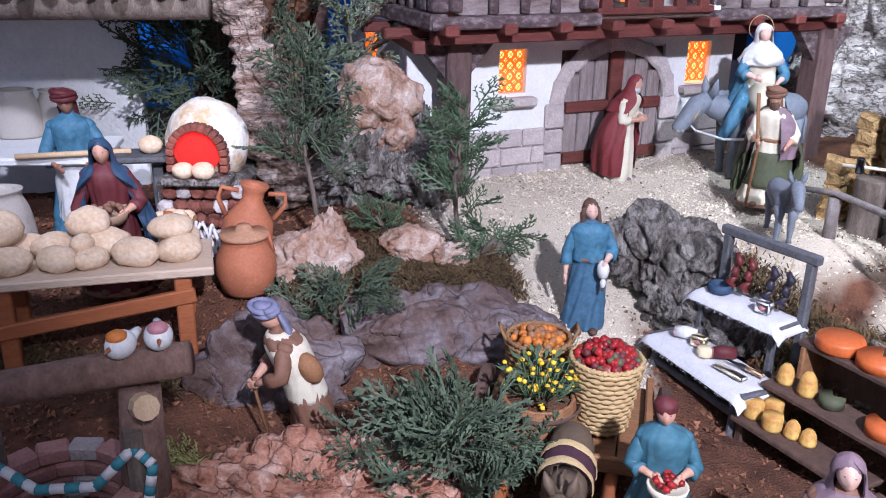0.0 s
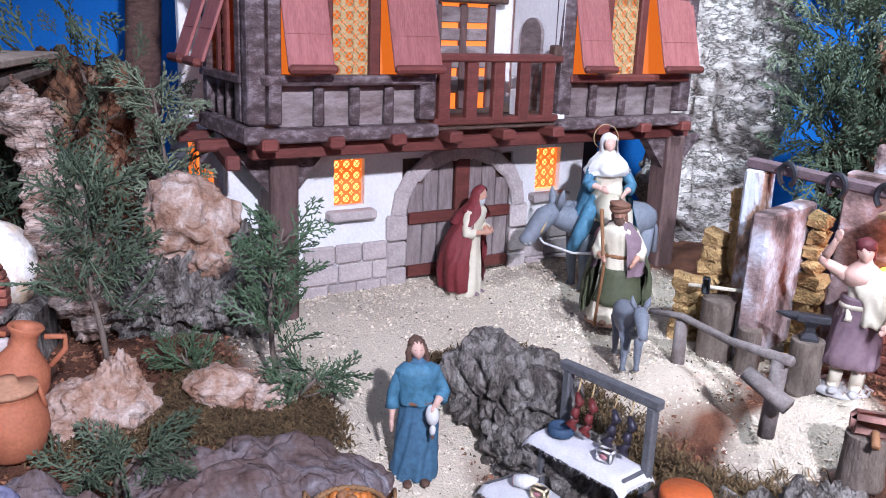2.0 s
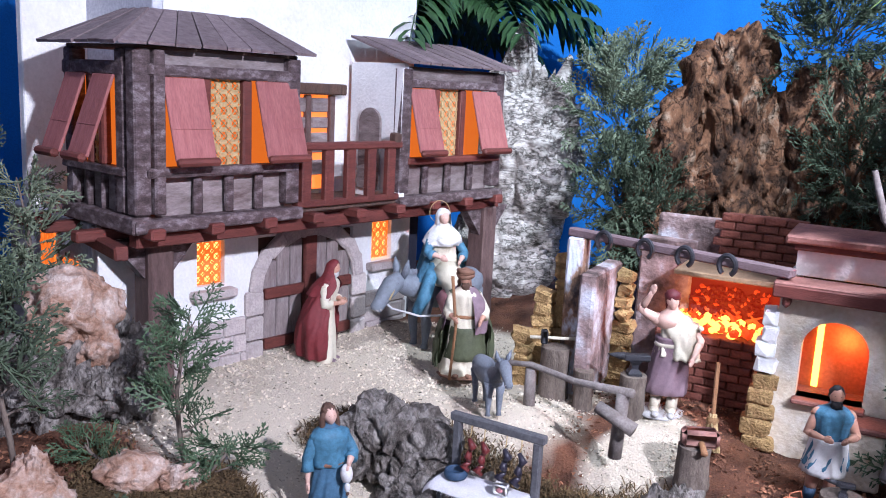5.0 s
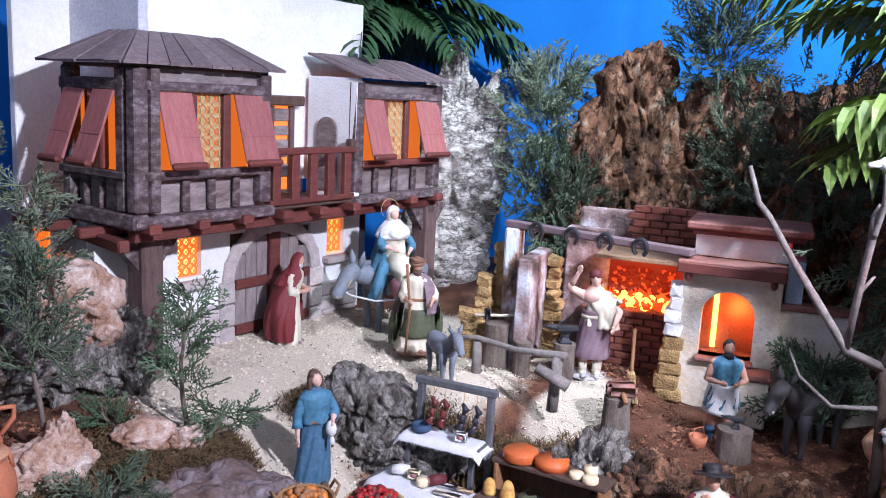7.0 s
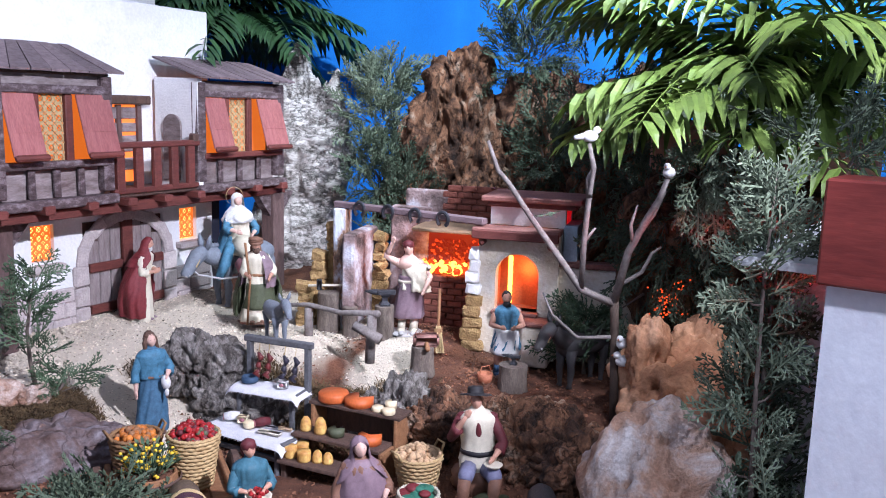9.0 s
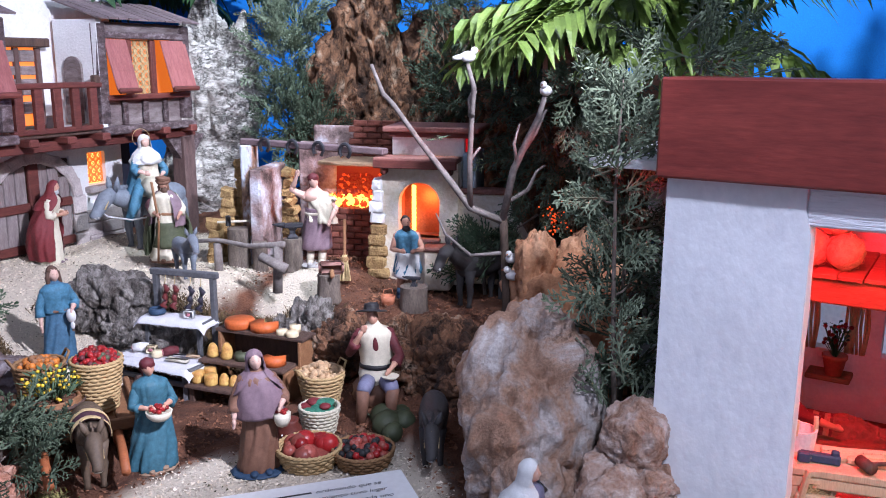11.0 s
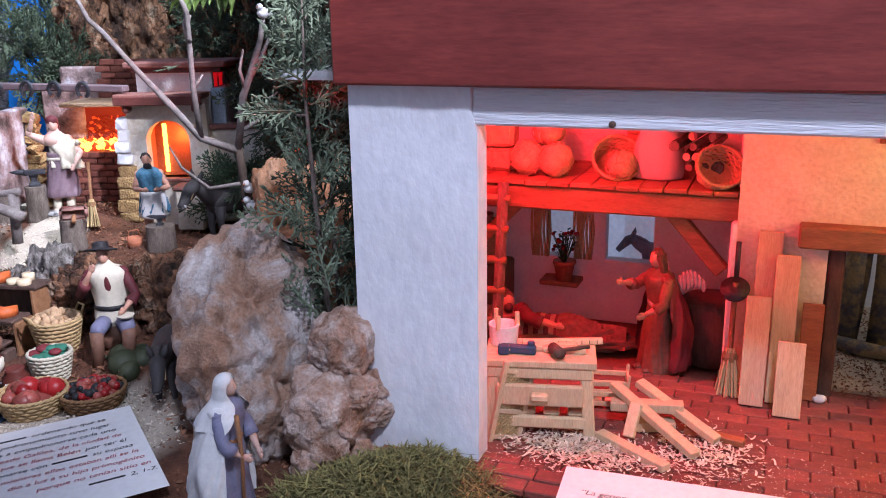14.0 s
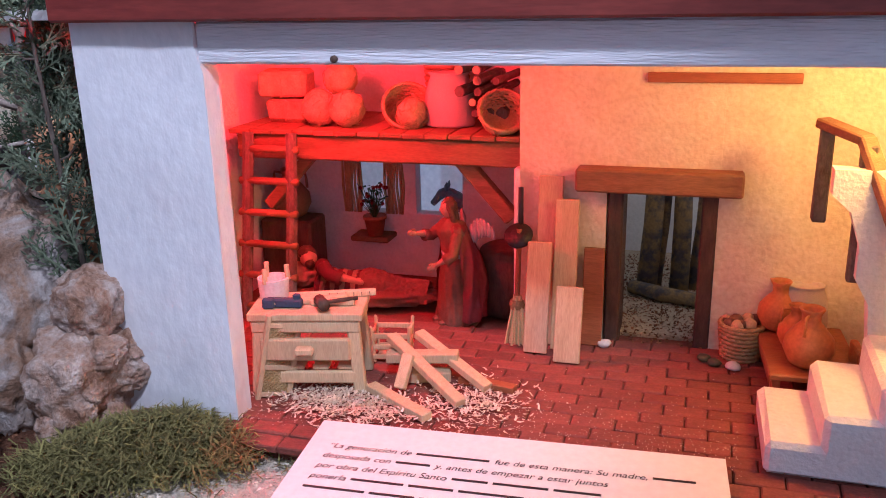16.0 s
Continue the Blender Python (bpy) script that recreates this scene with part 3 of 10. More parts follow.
def bay(parent, u0, u1, v0, depth, side, lattice, shutters, panels):
    """A timber bay with a panelled parapet, a cane window between shutters, corner posts and a glowing panel for the
    light inside.
    """
    zb, zt = 1.352, 1.622
    for u in (u0 + 0.014, u1 - 0.014):
        board(parent, "post", (u, v0 + 0.012, zb + 0.02), (u, v0 + 0.012, zt), 0.028, 0.026)
    if side:
        board(parent, "post", (u0 + 0.042, v0 + 0.007, zb + 0.02), (u0 + 0.042, v0 + 0.007, zt), 0.02, 0.022)
        board(parent, "post", (u0 + 0.012, v0 + 0.045, zb + 0.02), (u0 + 0.012, v0 + 0.045, zt), 0.022, 0.024)
        board(parent, "post", (u0 + 0.014, v0 + depth - 0.02, zb + 0.02), (u0 + 0.014, v0 + depth - 0.02, zt), 0.026, 0.026)
        board(parent, "sill_beam", (u0 + 0.010, v0 - 0.004, zb + 0.006), (u0 + 0.010, v0 + depth, zb + 0.006), 0.032, 0.026)
        board(parent, "rail_beam", (u0 + 0.010, v0 + 0.03, 1.436), (u0 + 0.010, v0 + depth, 1.436), 0.026, 0.014)
        board(parent, "head_beam", (u0 + 0.012, v0 + 0.03, 1.592), (u0 + 0.012, v0 + depth, 1.592), 0.022, 0.022)
        g = Geo()
        g.box((u0 + 0.020, v0 + depth / 2, 1.40), (0.006, depth - 0.05, 0.075), 0)
        part("panel", g, TIMBER_PANEL, parent)
        for f in (0.3, 0.5, 0.7, 0.86):
            board(parent, "stile", (u0 + 0.012, v0 + depth * f, 1.37), (u0 + 0.012, v0 + depth * f, 1.43), 0.012, 0.010)
    board(parent, "sill_beam", (u0 - 0.004, v0 + 0.008, zb + 0.004), (u1 + 0.004, v0 + 0.008, zb + 0.004), 0.036, 0.020)
    board(parent, "rail_beam", (u0 + 0.02, v0 + 0.008, 1.437), (u1 - 0.01, v0 + 0.008, 1.437), 0.028, 0.014, RED_BEAM if not side else TIMBER)
    board(parent, "head_beam", (u0 + 0.02, v0 + 0.009, 1.592), (u1 - 0.01, v0 + 0.009, 1.592), 0.022, 0.018)
    g = Geo()
    g.box(((u0 + u1) / 2, v0 + 0.018, 1.612), (u1 - u0 - 0.04, 0.008, 0.026), 0)
    part("frieze", g, TIMBER_PANEL, parent)
    a, b = panels[0], panels[-1]
    for p, q in zip(panels, panels[1:]):
        g = Geo()
        g.box(((p + q) / 2, v0 + 0.027, 1.399), (q - p, 0.006, 0.068), 0, 0.001)
        part("panel", g, TIMBER_PANEL, parent)
    for p in panels[1:-1]:
        board(parent, "stile", (p, v0 + 0.014, 1.366), (p, v0 + 0.014, 1.431), 0.016, 0.011)
    l0, l1 = lattice
    g = cane_panel(l1 - l0, 0.142, 3, 7)
    part("lattice", g, WICKER, parent, "woven cane window panel with round holes", m=pose((l0 + l1) / 2, v0 + 0.016, 1.512))
    for u in (l0 - 0.008, l1 + 0.008):
        board(parent, "jamb", (u, v0 + 0.012, 1.442), (u, v0 + 0.012, 1.583), 0.018, 0.016, RED_BEAM)
    for (s0, s1) in shutters:
        shutter(parent, (s0 + s1) / 2, v0 + 0.004, 1.582, 1.452, s1 - s0, -16)
    # no lamp behind: the room's amber light is a glowing panel
    g = Geo()
    g.box(((u0 + u1) / 2, v0 + 0.055, 1.505), (u1 - u0 - 0.03, 0.003, 0.165), 0)
    part("lit_paper", g, GLOW_AMBER, parent, "amber glowing panel in place of lamp light inside")


def shingle_roof(parent, eave, ridge, planks, over=0.0):
    """Rows of thin weathered boards laid down a slope. eave and ridge are pairs of end points."""
    e0, e1, r0, r1 = (Vector(p) for p in (*eave, *ridge))
    nrm = (e1 - e0).cross(r0 - e0).normalized()
    if nrm.z < 0:
        nrm = -nrm
    for i in range(planks):
        a, b = i / planks, (i + 1) / planks - 0.006
        k = [e0.lerp(e1, a), e0.lerp(e1, b), r0.lerp(r1, b), r0.lerp(r1, a)]
        out = (e0 - r0).normalized() * random.uniform(0, 0.006)
        k[0] += out
        k[1] += out
        lift = nrm * (0.0045 + random.uniform(-0.0008, 0.0012))
        vs = k + [p + lift for p in k]
        g = Geo().add(vs, [(3, 2, 1, 0), (4, 5, 6, 7), (0, 1, 5, 4), (1, 2, 6, 5), (2, 3, 7, 6), (3, 0, 4, 7)])
        part("roof_board", g, ROOF, parent)


ROOF = mat("weathered_violet_roof_board", (0.23, 0.18, 0.18), (0.11, 0.075, 0.08), 0.8, 40, 300, 0.6, stretch=(2, 2, 1), vary=0.22)


def build_house():
    h = thing("inn_house", HOUSE, "two-storey inn with a jettied timber upper floor and white walls", "house")
    # ground floor wall with door and two windows
    wv, zt = 0.15, 1.335
    segs = [(-0.30, -0.107, 1.0, zt), (-0.107, -0.047, 1.0, 1.205), (-0.107, -0.047, 1.288, zt), (-0.047, 0.03, 1.0, zt), (0.28, 0.338, 1.0, zt),
            (0.338, 0.400, 1.0, 1.200), (0.338, 0.400, 1.288, zt), (0.400, 0.46, 1.0, zt), (0.03, 0.28, 1.285, zt)]
    g = Geo()
    for a, b, z0, z1 in segs:
        g.box(((a + b) / 2, wv + 0.015, (z0 + z1) / 2), (b - a + 0.0005, 0.03, z1 - z0), 0, 0.0002)
    part("ground_floor_wall", g, WHITE, h)
    # limewashed side wall; its shade is put into the blue-grey colour
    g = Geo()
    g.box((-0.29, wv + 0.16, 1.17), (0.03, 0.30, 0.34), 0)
    part("side_wall", g, mat("limewash_with_blue_shade", (0.55, 0.56, 0.60), (0.42, 0.42, 0.48), 0.85, 20, 160, 0.5), h)
    g = Geo()
    g.box((0.1, 0.40, 1.5), (0.8, 0.02, 0.72), 0)
    part("back_wall", g, WHITE, h)
    # pale stone blocks along the foot of the wall and round the arch
    rnd = random.Random(4)
    for a, b in ((-0.16, 0.0), (0.325, 0.45)):
        for row in range(3):
            x = a - rnd.uniform(0, 0.03)
            z = 1.045 + row * 0.036
            while x < b - 0.004:
                w = min(rnd.uniform(0.045, 0.075), b - x)
                g = Geo().box((0, 0, 0), (w - 0.0015, 0.010, 0.0345), 0, 0.003, rough=0.0006)
                part("stone_block", g, STONE_PINK, h, m=pose(x + w / 2, wv - 0.003, z))
                x += w
    for i in range(11):
        cx, cz, r = 0.158, 1.165, 0.128
        if i < 3 or i > 7:
            z = 1.055 + (i if i < 3 else 10 - i) * 0.05
            u = 0.018 if i < 3 else 0.297
            g = Geo().box((0, 0, 0), (0.042, 0.014, 0.048), 0, 0.004, rough=0.0008)
            part("arch_stone", g, STONE_PINK, h, m=pose(u, wv - 0.004, z))
    for i in range(9):
        a = math.pi * (i + 0.5) / 9
        g = Geo().box((0, 0, 0), (0.030, 0.014, 0.050), 0, 0.004, rough=0.0008)
        part("arch_stone", g, STONE_PINK, h, m=pose(0.158 + 0.135 * math.cos(a), wv - 0.004, 1.182 + 0.108 * math.sin(a), 0, 90 - math.degrees(a) - 90, 0))
    # arched plank door
    d = part("door", Geo().box((0.158, wv + 0.012, 1.16), (0.246, 0.01, 0.24), 0), WOOD_DARK, h, "arched plank door with red battens")
    n = 7
    for i in range(n):
        u = 0.043 + 0.23 * (i + 0.5) / n
        s = abs(u - 0.158) / 0.118
        top = 1.182 + 0.095 * math.sqrt(max(0.02, 1 - s * s))
        if i == 3:
            continue
        g = Geo().box((0, 0, 0), (0.0305, 0.008, top - 1.052), 0, 0.002, rough=0.0005)
        part("plank", g, mat("bleached_door_plank", (0.33, 0.28, 0.27), (0.16, 0.12, 0.115), 0.8, 40, 300, 0.6, stretch=(3, 3, 0.5)) if i == 0 else bpy.data.materials["bleached_door_plank"], d, m=pose(u, wv + 0.003, (top + 1.052) / 2))
    g = Geo().box((0.158, wv - 0.004, 1.165), (0.03, 0.012, 0.235), 0)
    part("centre_post", g, RED_BEAM, d)
    for z in (1.068, 1.170):
        for a, b in ((0.043, 0.142), (0.174, 0.273)):
            g = Geo().box(((a + b) / 2, wv - 0.004, z), (b - a, 0.010, 0.022), 0)
            part("batten", g, RED_BEAM, d)
    # ground floor windows
    for i, (a, b) in enumerate(((-0.107, -0.047), (0.338, 0.400))):
        # lattice and the panel behind it both emit, in place of an inside lamp
        w = part("window", cane_panel(b - a, 0.083, 3, 4), glow("orange_glow_lattice", (1.0, 0.18, 0.01), 0.9) if i == 0 else bpy.data.materials["orange_glow_lattice"], h, "glowing orange lattice window", m=pose((a + b) / 2, wv + 0.012, 1.246))
        part("lit_paper", Geo().box((0, 0.012, 0), (b - a + 0.01, 0.003, 0.09), 0), GLOW_BRIGHT, w)
        g = Geo().box(((a + b) / 2, wv - 0.010, 1.190), (0.092, 0.026, 0.017), 0, 0.003, rough=0.0006)
        part("sill", g, STONE_PINK, h)
    # doorway at the right end: a dark sheet stands in for its shade
    g = Geo().box((0.50, wv + 0.05, 1.18), (0.08, 0.01, 0.31), 0)
    part("doorway_shade_sheet", g, mat("dark_blue_shade", (0.02, 0.022, 0.04), None, 0.9, 30, 200, 0.2), h)
    # porch posts with brackets, joists and long beams
    for u, v, w in ((-0.232, 0.085, 0.046), (0.585, 0.035, 0.046)):
        p = board(h, "porch_post", (u, v, 1.0), (u, v, 1.322), w, 0.05, TIMBER_DK, b=0.004)
        for s in (-1, 1):
            g = Geo()
            t = 0.012
            tri = [(0, 0), (s * 0.055, 0), (0, -0.065)]
            vs = [(x, y, z) for y in (-t, t) for x, z in tri]
            g.add(vs, [(0, 1, 2), (5, 4, 3), (0, 3, 4, 1), (1, 4, 5, 2), (2, 5, 3, 0)])
            part("bracket", g, TIMBER, p, m=pose(s * w / 2, 0, 0.160))
    board(h, "long_beam", (-0.30, 0.03, 1.330), (0.62, 0.03, 1.330), 0.026, 0.024, RED_BEAM)
    board(h, "long_beam", (-0.30, 0.12, 1.330), (0.47, 0.12, 1.330), 0.02, 0.02, RED_BEAM)
    for i in range(9):
        u = -0.285 + i * 0.107
        board(h, "joist", (u, -0.022, 1.345), (u, 0.15, 1.345), 0.026, 0.018, RED_BEAM)
    for v in (0.10, 0.2, 0.3):
        board(h, "joist", (-0.36, v, 1.332), (-0.25, v, 1.332), 0.022, 0.018, RED_BEAM)
    board(h, "long_beam", (-0.335, 0.0, 1.318), (-0.27, 0.34, 1.318), 0.022, 0.022, RED_BEAM)
    g = Geo().box((0.14, 0.09, 1.356), (0.90, 0.17, 0.006), 0)
    part("upper_floor", g, WOOD_DARK, h)
    # side passage with lit windows under the jetty
    for v, z in ((0.22, 1.22), (0.30, 1.26)):
        w = part("window", cane_panel(0.05, 0.10, 3, 4), bpy.data.materials["orange_glow_lattice"], h, "glowing orange side window", m=pose(-0.309, v, z, 0, 0, -90))
        part("lit_paper", Geo().box((0, 0.0028, 0), (0.05, 0.002, 0.10), 0), GLOW_ORANGE, w)
    # bays
    bay(h, -0.312, 0.004, 0.0, 0.225, True, (-0.176, -0.112), ((-0.262, -0.190), (-0.090, -0.005)), (-0.262, -0.195, -0.135, -0.075, -0.008))
    bay(h, 0.262, 0.592, 0.0, 0.15, False, (0.379, 0.449), ((0.285, 0.358), (0.482, 0.576)), (0.285, 0.352, 0.425, 0.50, 0.572))
    # side shutters and lit side of the first bay
    for v in (0.078, 0.165):
        m = pose(-0.316, v, 1.582, 0, 0, -90) @ pose(0, 0, 0, -20, 0, 0)
        shutter(h, 0, 0, 1.582, 1.452, 0.060, 0, face=m)
    for v in (0.104, 0.140):
        board(h, "jamb", (-0.302, v, 1.442), (-0.302, v, 1.583), 0.016, 0.014, RED_BEAM)
    part("lattice", cane_panel(0.03, 0.142, 2, 7), WICKER, h, m=pose(-0.302, 0.122, 1.512, 0, 0, -90))
    # glowing panel added for the light within the bay's side
    g = Geo().box((-0.285, 0.122, 1.512), (0.003, 0.15, 0.145), 0)
    part("lit_paper", g, GLOW_AMBER, h)
    # upper wall between and above the bays
    g = Geo()
    g.box((0.155, wv + 0.03, 1.60), (0.63, 0.03, 0.42), 0)
    g.box((-0.02, wv + 0.20, 1.59), (0.03, 0.36, 0.44), 0)
    part("upper_wall", g, WHITE, h)
    # tower flank takes the same tint: white wall with shade in its colour
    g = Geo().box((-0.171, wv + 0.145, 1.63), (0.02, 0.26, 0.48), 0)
    part("tower_side_wall", g, bpy.data.materials["limewash_with_blue_shade"], h)
    g = Geo().box((0.270, 0.075, 1.49), (0.016, 0.15, 0.28), 0)
    part("cheek_wall", g, WHITE, h)
    g = Geo()
    arch = [(0.030 * math.cos(math.pi * i / 10), 0.135 + 0.030 * math.sin(math.pi * i / 10)) for i in range(11)] + [(-0.030, 0), (0.030, 0)]
    vs = [(0, y, z) for y, z in arch] + [(-0.006, y, z) for y, z in arch]
    n = len(arch)
    g.add(vs, [tuple(range(n, 2 * n))[::-1], *[(i, (i + 1) % n, n + (i + 1) % n, n + i) for i in range(n)]])
    part("cheek_door", g, TIMBER_PANEL, h, "small arched grey door", m=pose(0.261, 0.085, 1.375))
    # balcony window
    w = part("balcony_window", Geo().box((0.15, wv + 0.011, 1.465), (0.125, 0.006, 0.19), 0), GLOW_ORANGE, h, "balcony window with dark lintel and warm glow")
    g = Geo().box((0.16, wv + 0.002, 1.572), (0.16, 0.034, 0.022), 0, 0.003)
    part("lintel", g, WOOD_DARK, w)
    for u in (0.096, 0.150, 0.213):
        part("stile", Geo().box((u, wv + 0.004, 1.465), (0.014, 0.012, 0.19), 0), TIMBER_DK, w)
    for u in (0.122, 0.181):
        for z, t in ((1.540, 0.028), (1.505, 0.022), (1.465, 0.040), (1.415, 0.030)):
            part("panel", Geo().box((u, wv + 0.004, z), (0.043, 0.008, t), 0), TIMBER_PANEL, w)
    # balcony rail
    r = part("balcony_rail", Geo().box((0.133, 0.006, 1.472), (0.262, 0.022, 0.014), 0, 0.003), RED_BEAM, h, "red-brown balcony rail")
    for i in range(5):
        part("baluster", Geo().box((0, 0, 0), (0.022, 0.014, 0.10), 0, 0.002), RED_BEAM, r, m=pose(0.022 + i * 0.054, 0.006, 1.416))
    part("foot_rail", Geo().box((0.133, 0.010, 1.368), (0.26, 0.02, 0.012), 0), RED_BEAM, r)
    part("newel", Geo().box((0.250, 0.004, 1.485), (0.018, 0.02, 0.02), 0, 0.003), WOOD_DARK, r)
    # roofs
    rf = part("roof", Geo().box((-0.15, 0.115, 1.625), (0.31, 0.21, 0.006), 0), WOOD_DARK, h, "low roof of weathered violet-grey boards")
    shingle_roof(rf, ((-0.345, -0.02, 1.628), (0.022, -0.02, 1.628)), ((-0.185, 0.165, 1.690), (0.022, 0.165, 1.690)), 8)
    shingle_roof(rf, ((-0.335, 0.25, 1.628), (-0.345, -0.02, 1.628)), ((-0.185, 0.25, 1.690), (-0.185, 0.165, 1.690)), 6)
    rf = part("roof", Geo().box((0.43, 0.075, 1.622), (0.31, 0.13, 0.005), 0), WOOD_DARK, h, "lean-to roof of weathered violet-grey boards")
    shingle_roof(rf, ((0.248, -0.022, 1.630), (0.608, -0.022, 1.630)), ((0.248, 0.140, 1.678), (0.608, 0.140, 1.678)), 11)
    return h


TIMBER_DK = mat("dark_timber", (0.15, 0.095, 0.085), (0.07, 0.04, 0.038), 0.7, 50, 300, 0.6, stretch=(2, 2, 0.5), vary=0.1)
build_house()

# ---- the carpenter's workshop ----
SHOP = Matrix.Translation((0.70, -0.075, 0)) @ Matrix(((0.292, 0.956, 0, 0), (-0.956, 0.292, 0, 0), (0, 0, 1, 0), (0, 0, 0, 1)))
FLOOR = 0.905


def wall(name, boxes, m, label, rough=0.0):
    g = Geo()
    for c, s in boxes:
        g.box(c, s, 0, 0.0003)
    return solid(name, g, m, SHOP, label, "wall", kind="structure", smooth=False)


def build_shop_shell():
    # thick front pier, lintel beam and red fascia
    g = Geo()
    nz, nu = 18, 8
    for face in range(4):
        base = len(g.v)
        for j in range(nz + 1):
            z = 0.86 + (1.40 - 0.86) * j / nz
            for i in range(nu + 1):
                f = i / nu
                hw0, hw1, d0, d1 = -0.163, (0.009 if z < 1.345 else 0.0), -0.008, 0.026
                u, v = ((hw0 + (hw1 - hw0) * f, d0), (hw1, d0 + (d1 - d0) * f), (hw1 + (hw0 - hw1) * f, d1), (hw0, d1 + (d0 - d1) * f))[face]
                w = 0.0040 * noise.fractal((u * 16, v * 16, z * 10), 1.0, 2.0, 3)
                lip = 0.005 * math.exp(-((z - 1.02) / 0.012) ** 2)
                k = (0, -1), (1, 0), (0, 1), (-1, 0)
                du, dv = k[face]
                w *= min(1.0, 5 * f, 5 * (1 - f))
                lip *= min(1.0, 5 * f, 5 * (1 - f))
                g.v.append((u + du * (w + lip), v + dv * (w + lip), z))
        for j in range(nz):
            for i in range(nu):
                a = base + j * (nu + 1) + i
                g.f.append((a, a + 1, a + nu + 2, a + nu + 1))
                g.m.append(0)
    solid("wall_pier", g, WHITE_BRUSH, SHOP, "thick white limewashed front pier of the workshop", "wall", kind="structure")
    g = Geo().box((0.42, 0.02, 1.374), (0.838, 0.05, 0.047), 0, 0.003, rough=0.0006)
    solid("lintel_beam", g, WHITE_BEAM, SHOP, "white painted wooden lintel beam with a nail", "beam", kind="structure", smooth=False)
    g = Geo().box((0.34, 0.01, 1.458), (1.02, 0.09, 0.120), 0, 0.003)
    solid("fascia_board", g, RED_BOARD, SHOP, "varnished dark red fascia board over the workshop front", "board", kind="structure", smooth=False)
    wall("wall_left", [((-0.235, 0.40, 1.12), (0.03, 0.44, 0.50)), ((-0.20, 0.19, 1.12), (0.10, 0.02, 0.50)), ((-0.152, 0.105, 1.12), (0.02, 0.165, 0.50))], WHITE, "limewashed side wall of the workshop")
    # alcove wall with two window openings
    wall("wall_alcove", [((0.035, 0.615, 0.955), (0.55, 0.03, 0.13)), ((0.035, 0.615, 1.265), (0.55, 0.03, 0.29)), ((-0.165, 0.615, 1.07), (0.15, 0.03, 0.10)), ((0.035, 0.615, 1.07), (0.03, 0.03, 0.10)), ((0.225, 0.615, 1.07), (0.17, 0.03, 0.10))], WHITE, "limewashed alcove wall with two small windows")
    wall("wall_partition", [((0.315, 0.50, 1.12), (0.02, 0.22, 0.50))], WHITE, "limewashed partition beside the alcove")
    # wall with the doorway, past the alcove
    wall("wall_back", [((0.360, 0.385, 1.13), (0.130, 0.04, 0.50)), ((0.503, 0.385, 1.265), (0.156, 0.04, 0.23)), ((0.715, 0.385, 1.13), (0.268, 0.04, 0.50))], PLASTER, "cream plastered back wall with a doorway", 0.0008)
    wall("wall_right", [((0.86, 0.2, 1.13), (0.03, 0.42, 0.50))], PLASTER, "cream plastered right wall")
    wall("ceiling", [((0.30, 0.33, 1.405), (1.16, 0.62, 0.012))], WHITE, "white workshop ceiling")


build_shop_shell()
lamp("workshop_red_bulb", "POINT", SHOP @ Vector((0.0, 0.225, 1.382)), (0, 0, 0), 9.0, (1.0, 0.02, 0.022), 0.02)
lamp("workshop_amber_bulb", "POINT", SHOP @ Vector((0.80, 0.12, 1.345)), (0, 0, 0), 3.7, (1.0, 0.50, 0.11), 0.02)
g = Geo().box((0.32, 0.30, FLOOR - 0.022), (1.12, 0.66, 0.03), 0)
FLOOR_OB = solid("floor", g, MORTAR, SHOP, "red brick workshop floor", "floor", kind="structure", smooth=False)

# ---- rocks ----
def gz(x, y):
    return ground_height(x, y)


def rock(name, label, lumps, m, seed, rough=0.35, ridge=0.25, freq=1.6, sub=5, category="rock", crag=0.13, facets=0, pits=0.0):
    """A stone of one or more grown-together lumps: (centre, half sizes, turn)."""
    g = Geo()
    o = Vector(lumps[0][0])
    for i, (c, s, turn) in enumerate(lumps):
        g.blob(Vector(c) - o, s, 0, sub, rough, freq, seed + i * 1.7, ridge, rot=Euler([radians(a) for a in turn]).to_matrix(), crag=crag, facets=facets, pits=pits)
    return solid(name, g, m, Matrix.Translation(o), label, category)


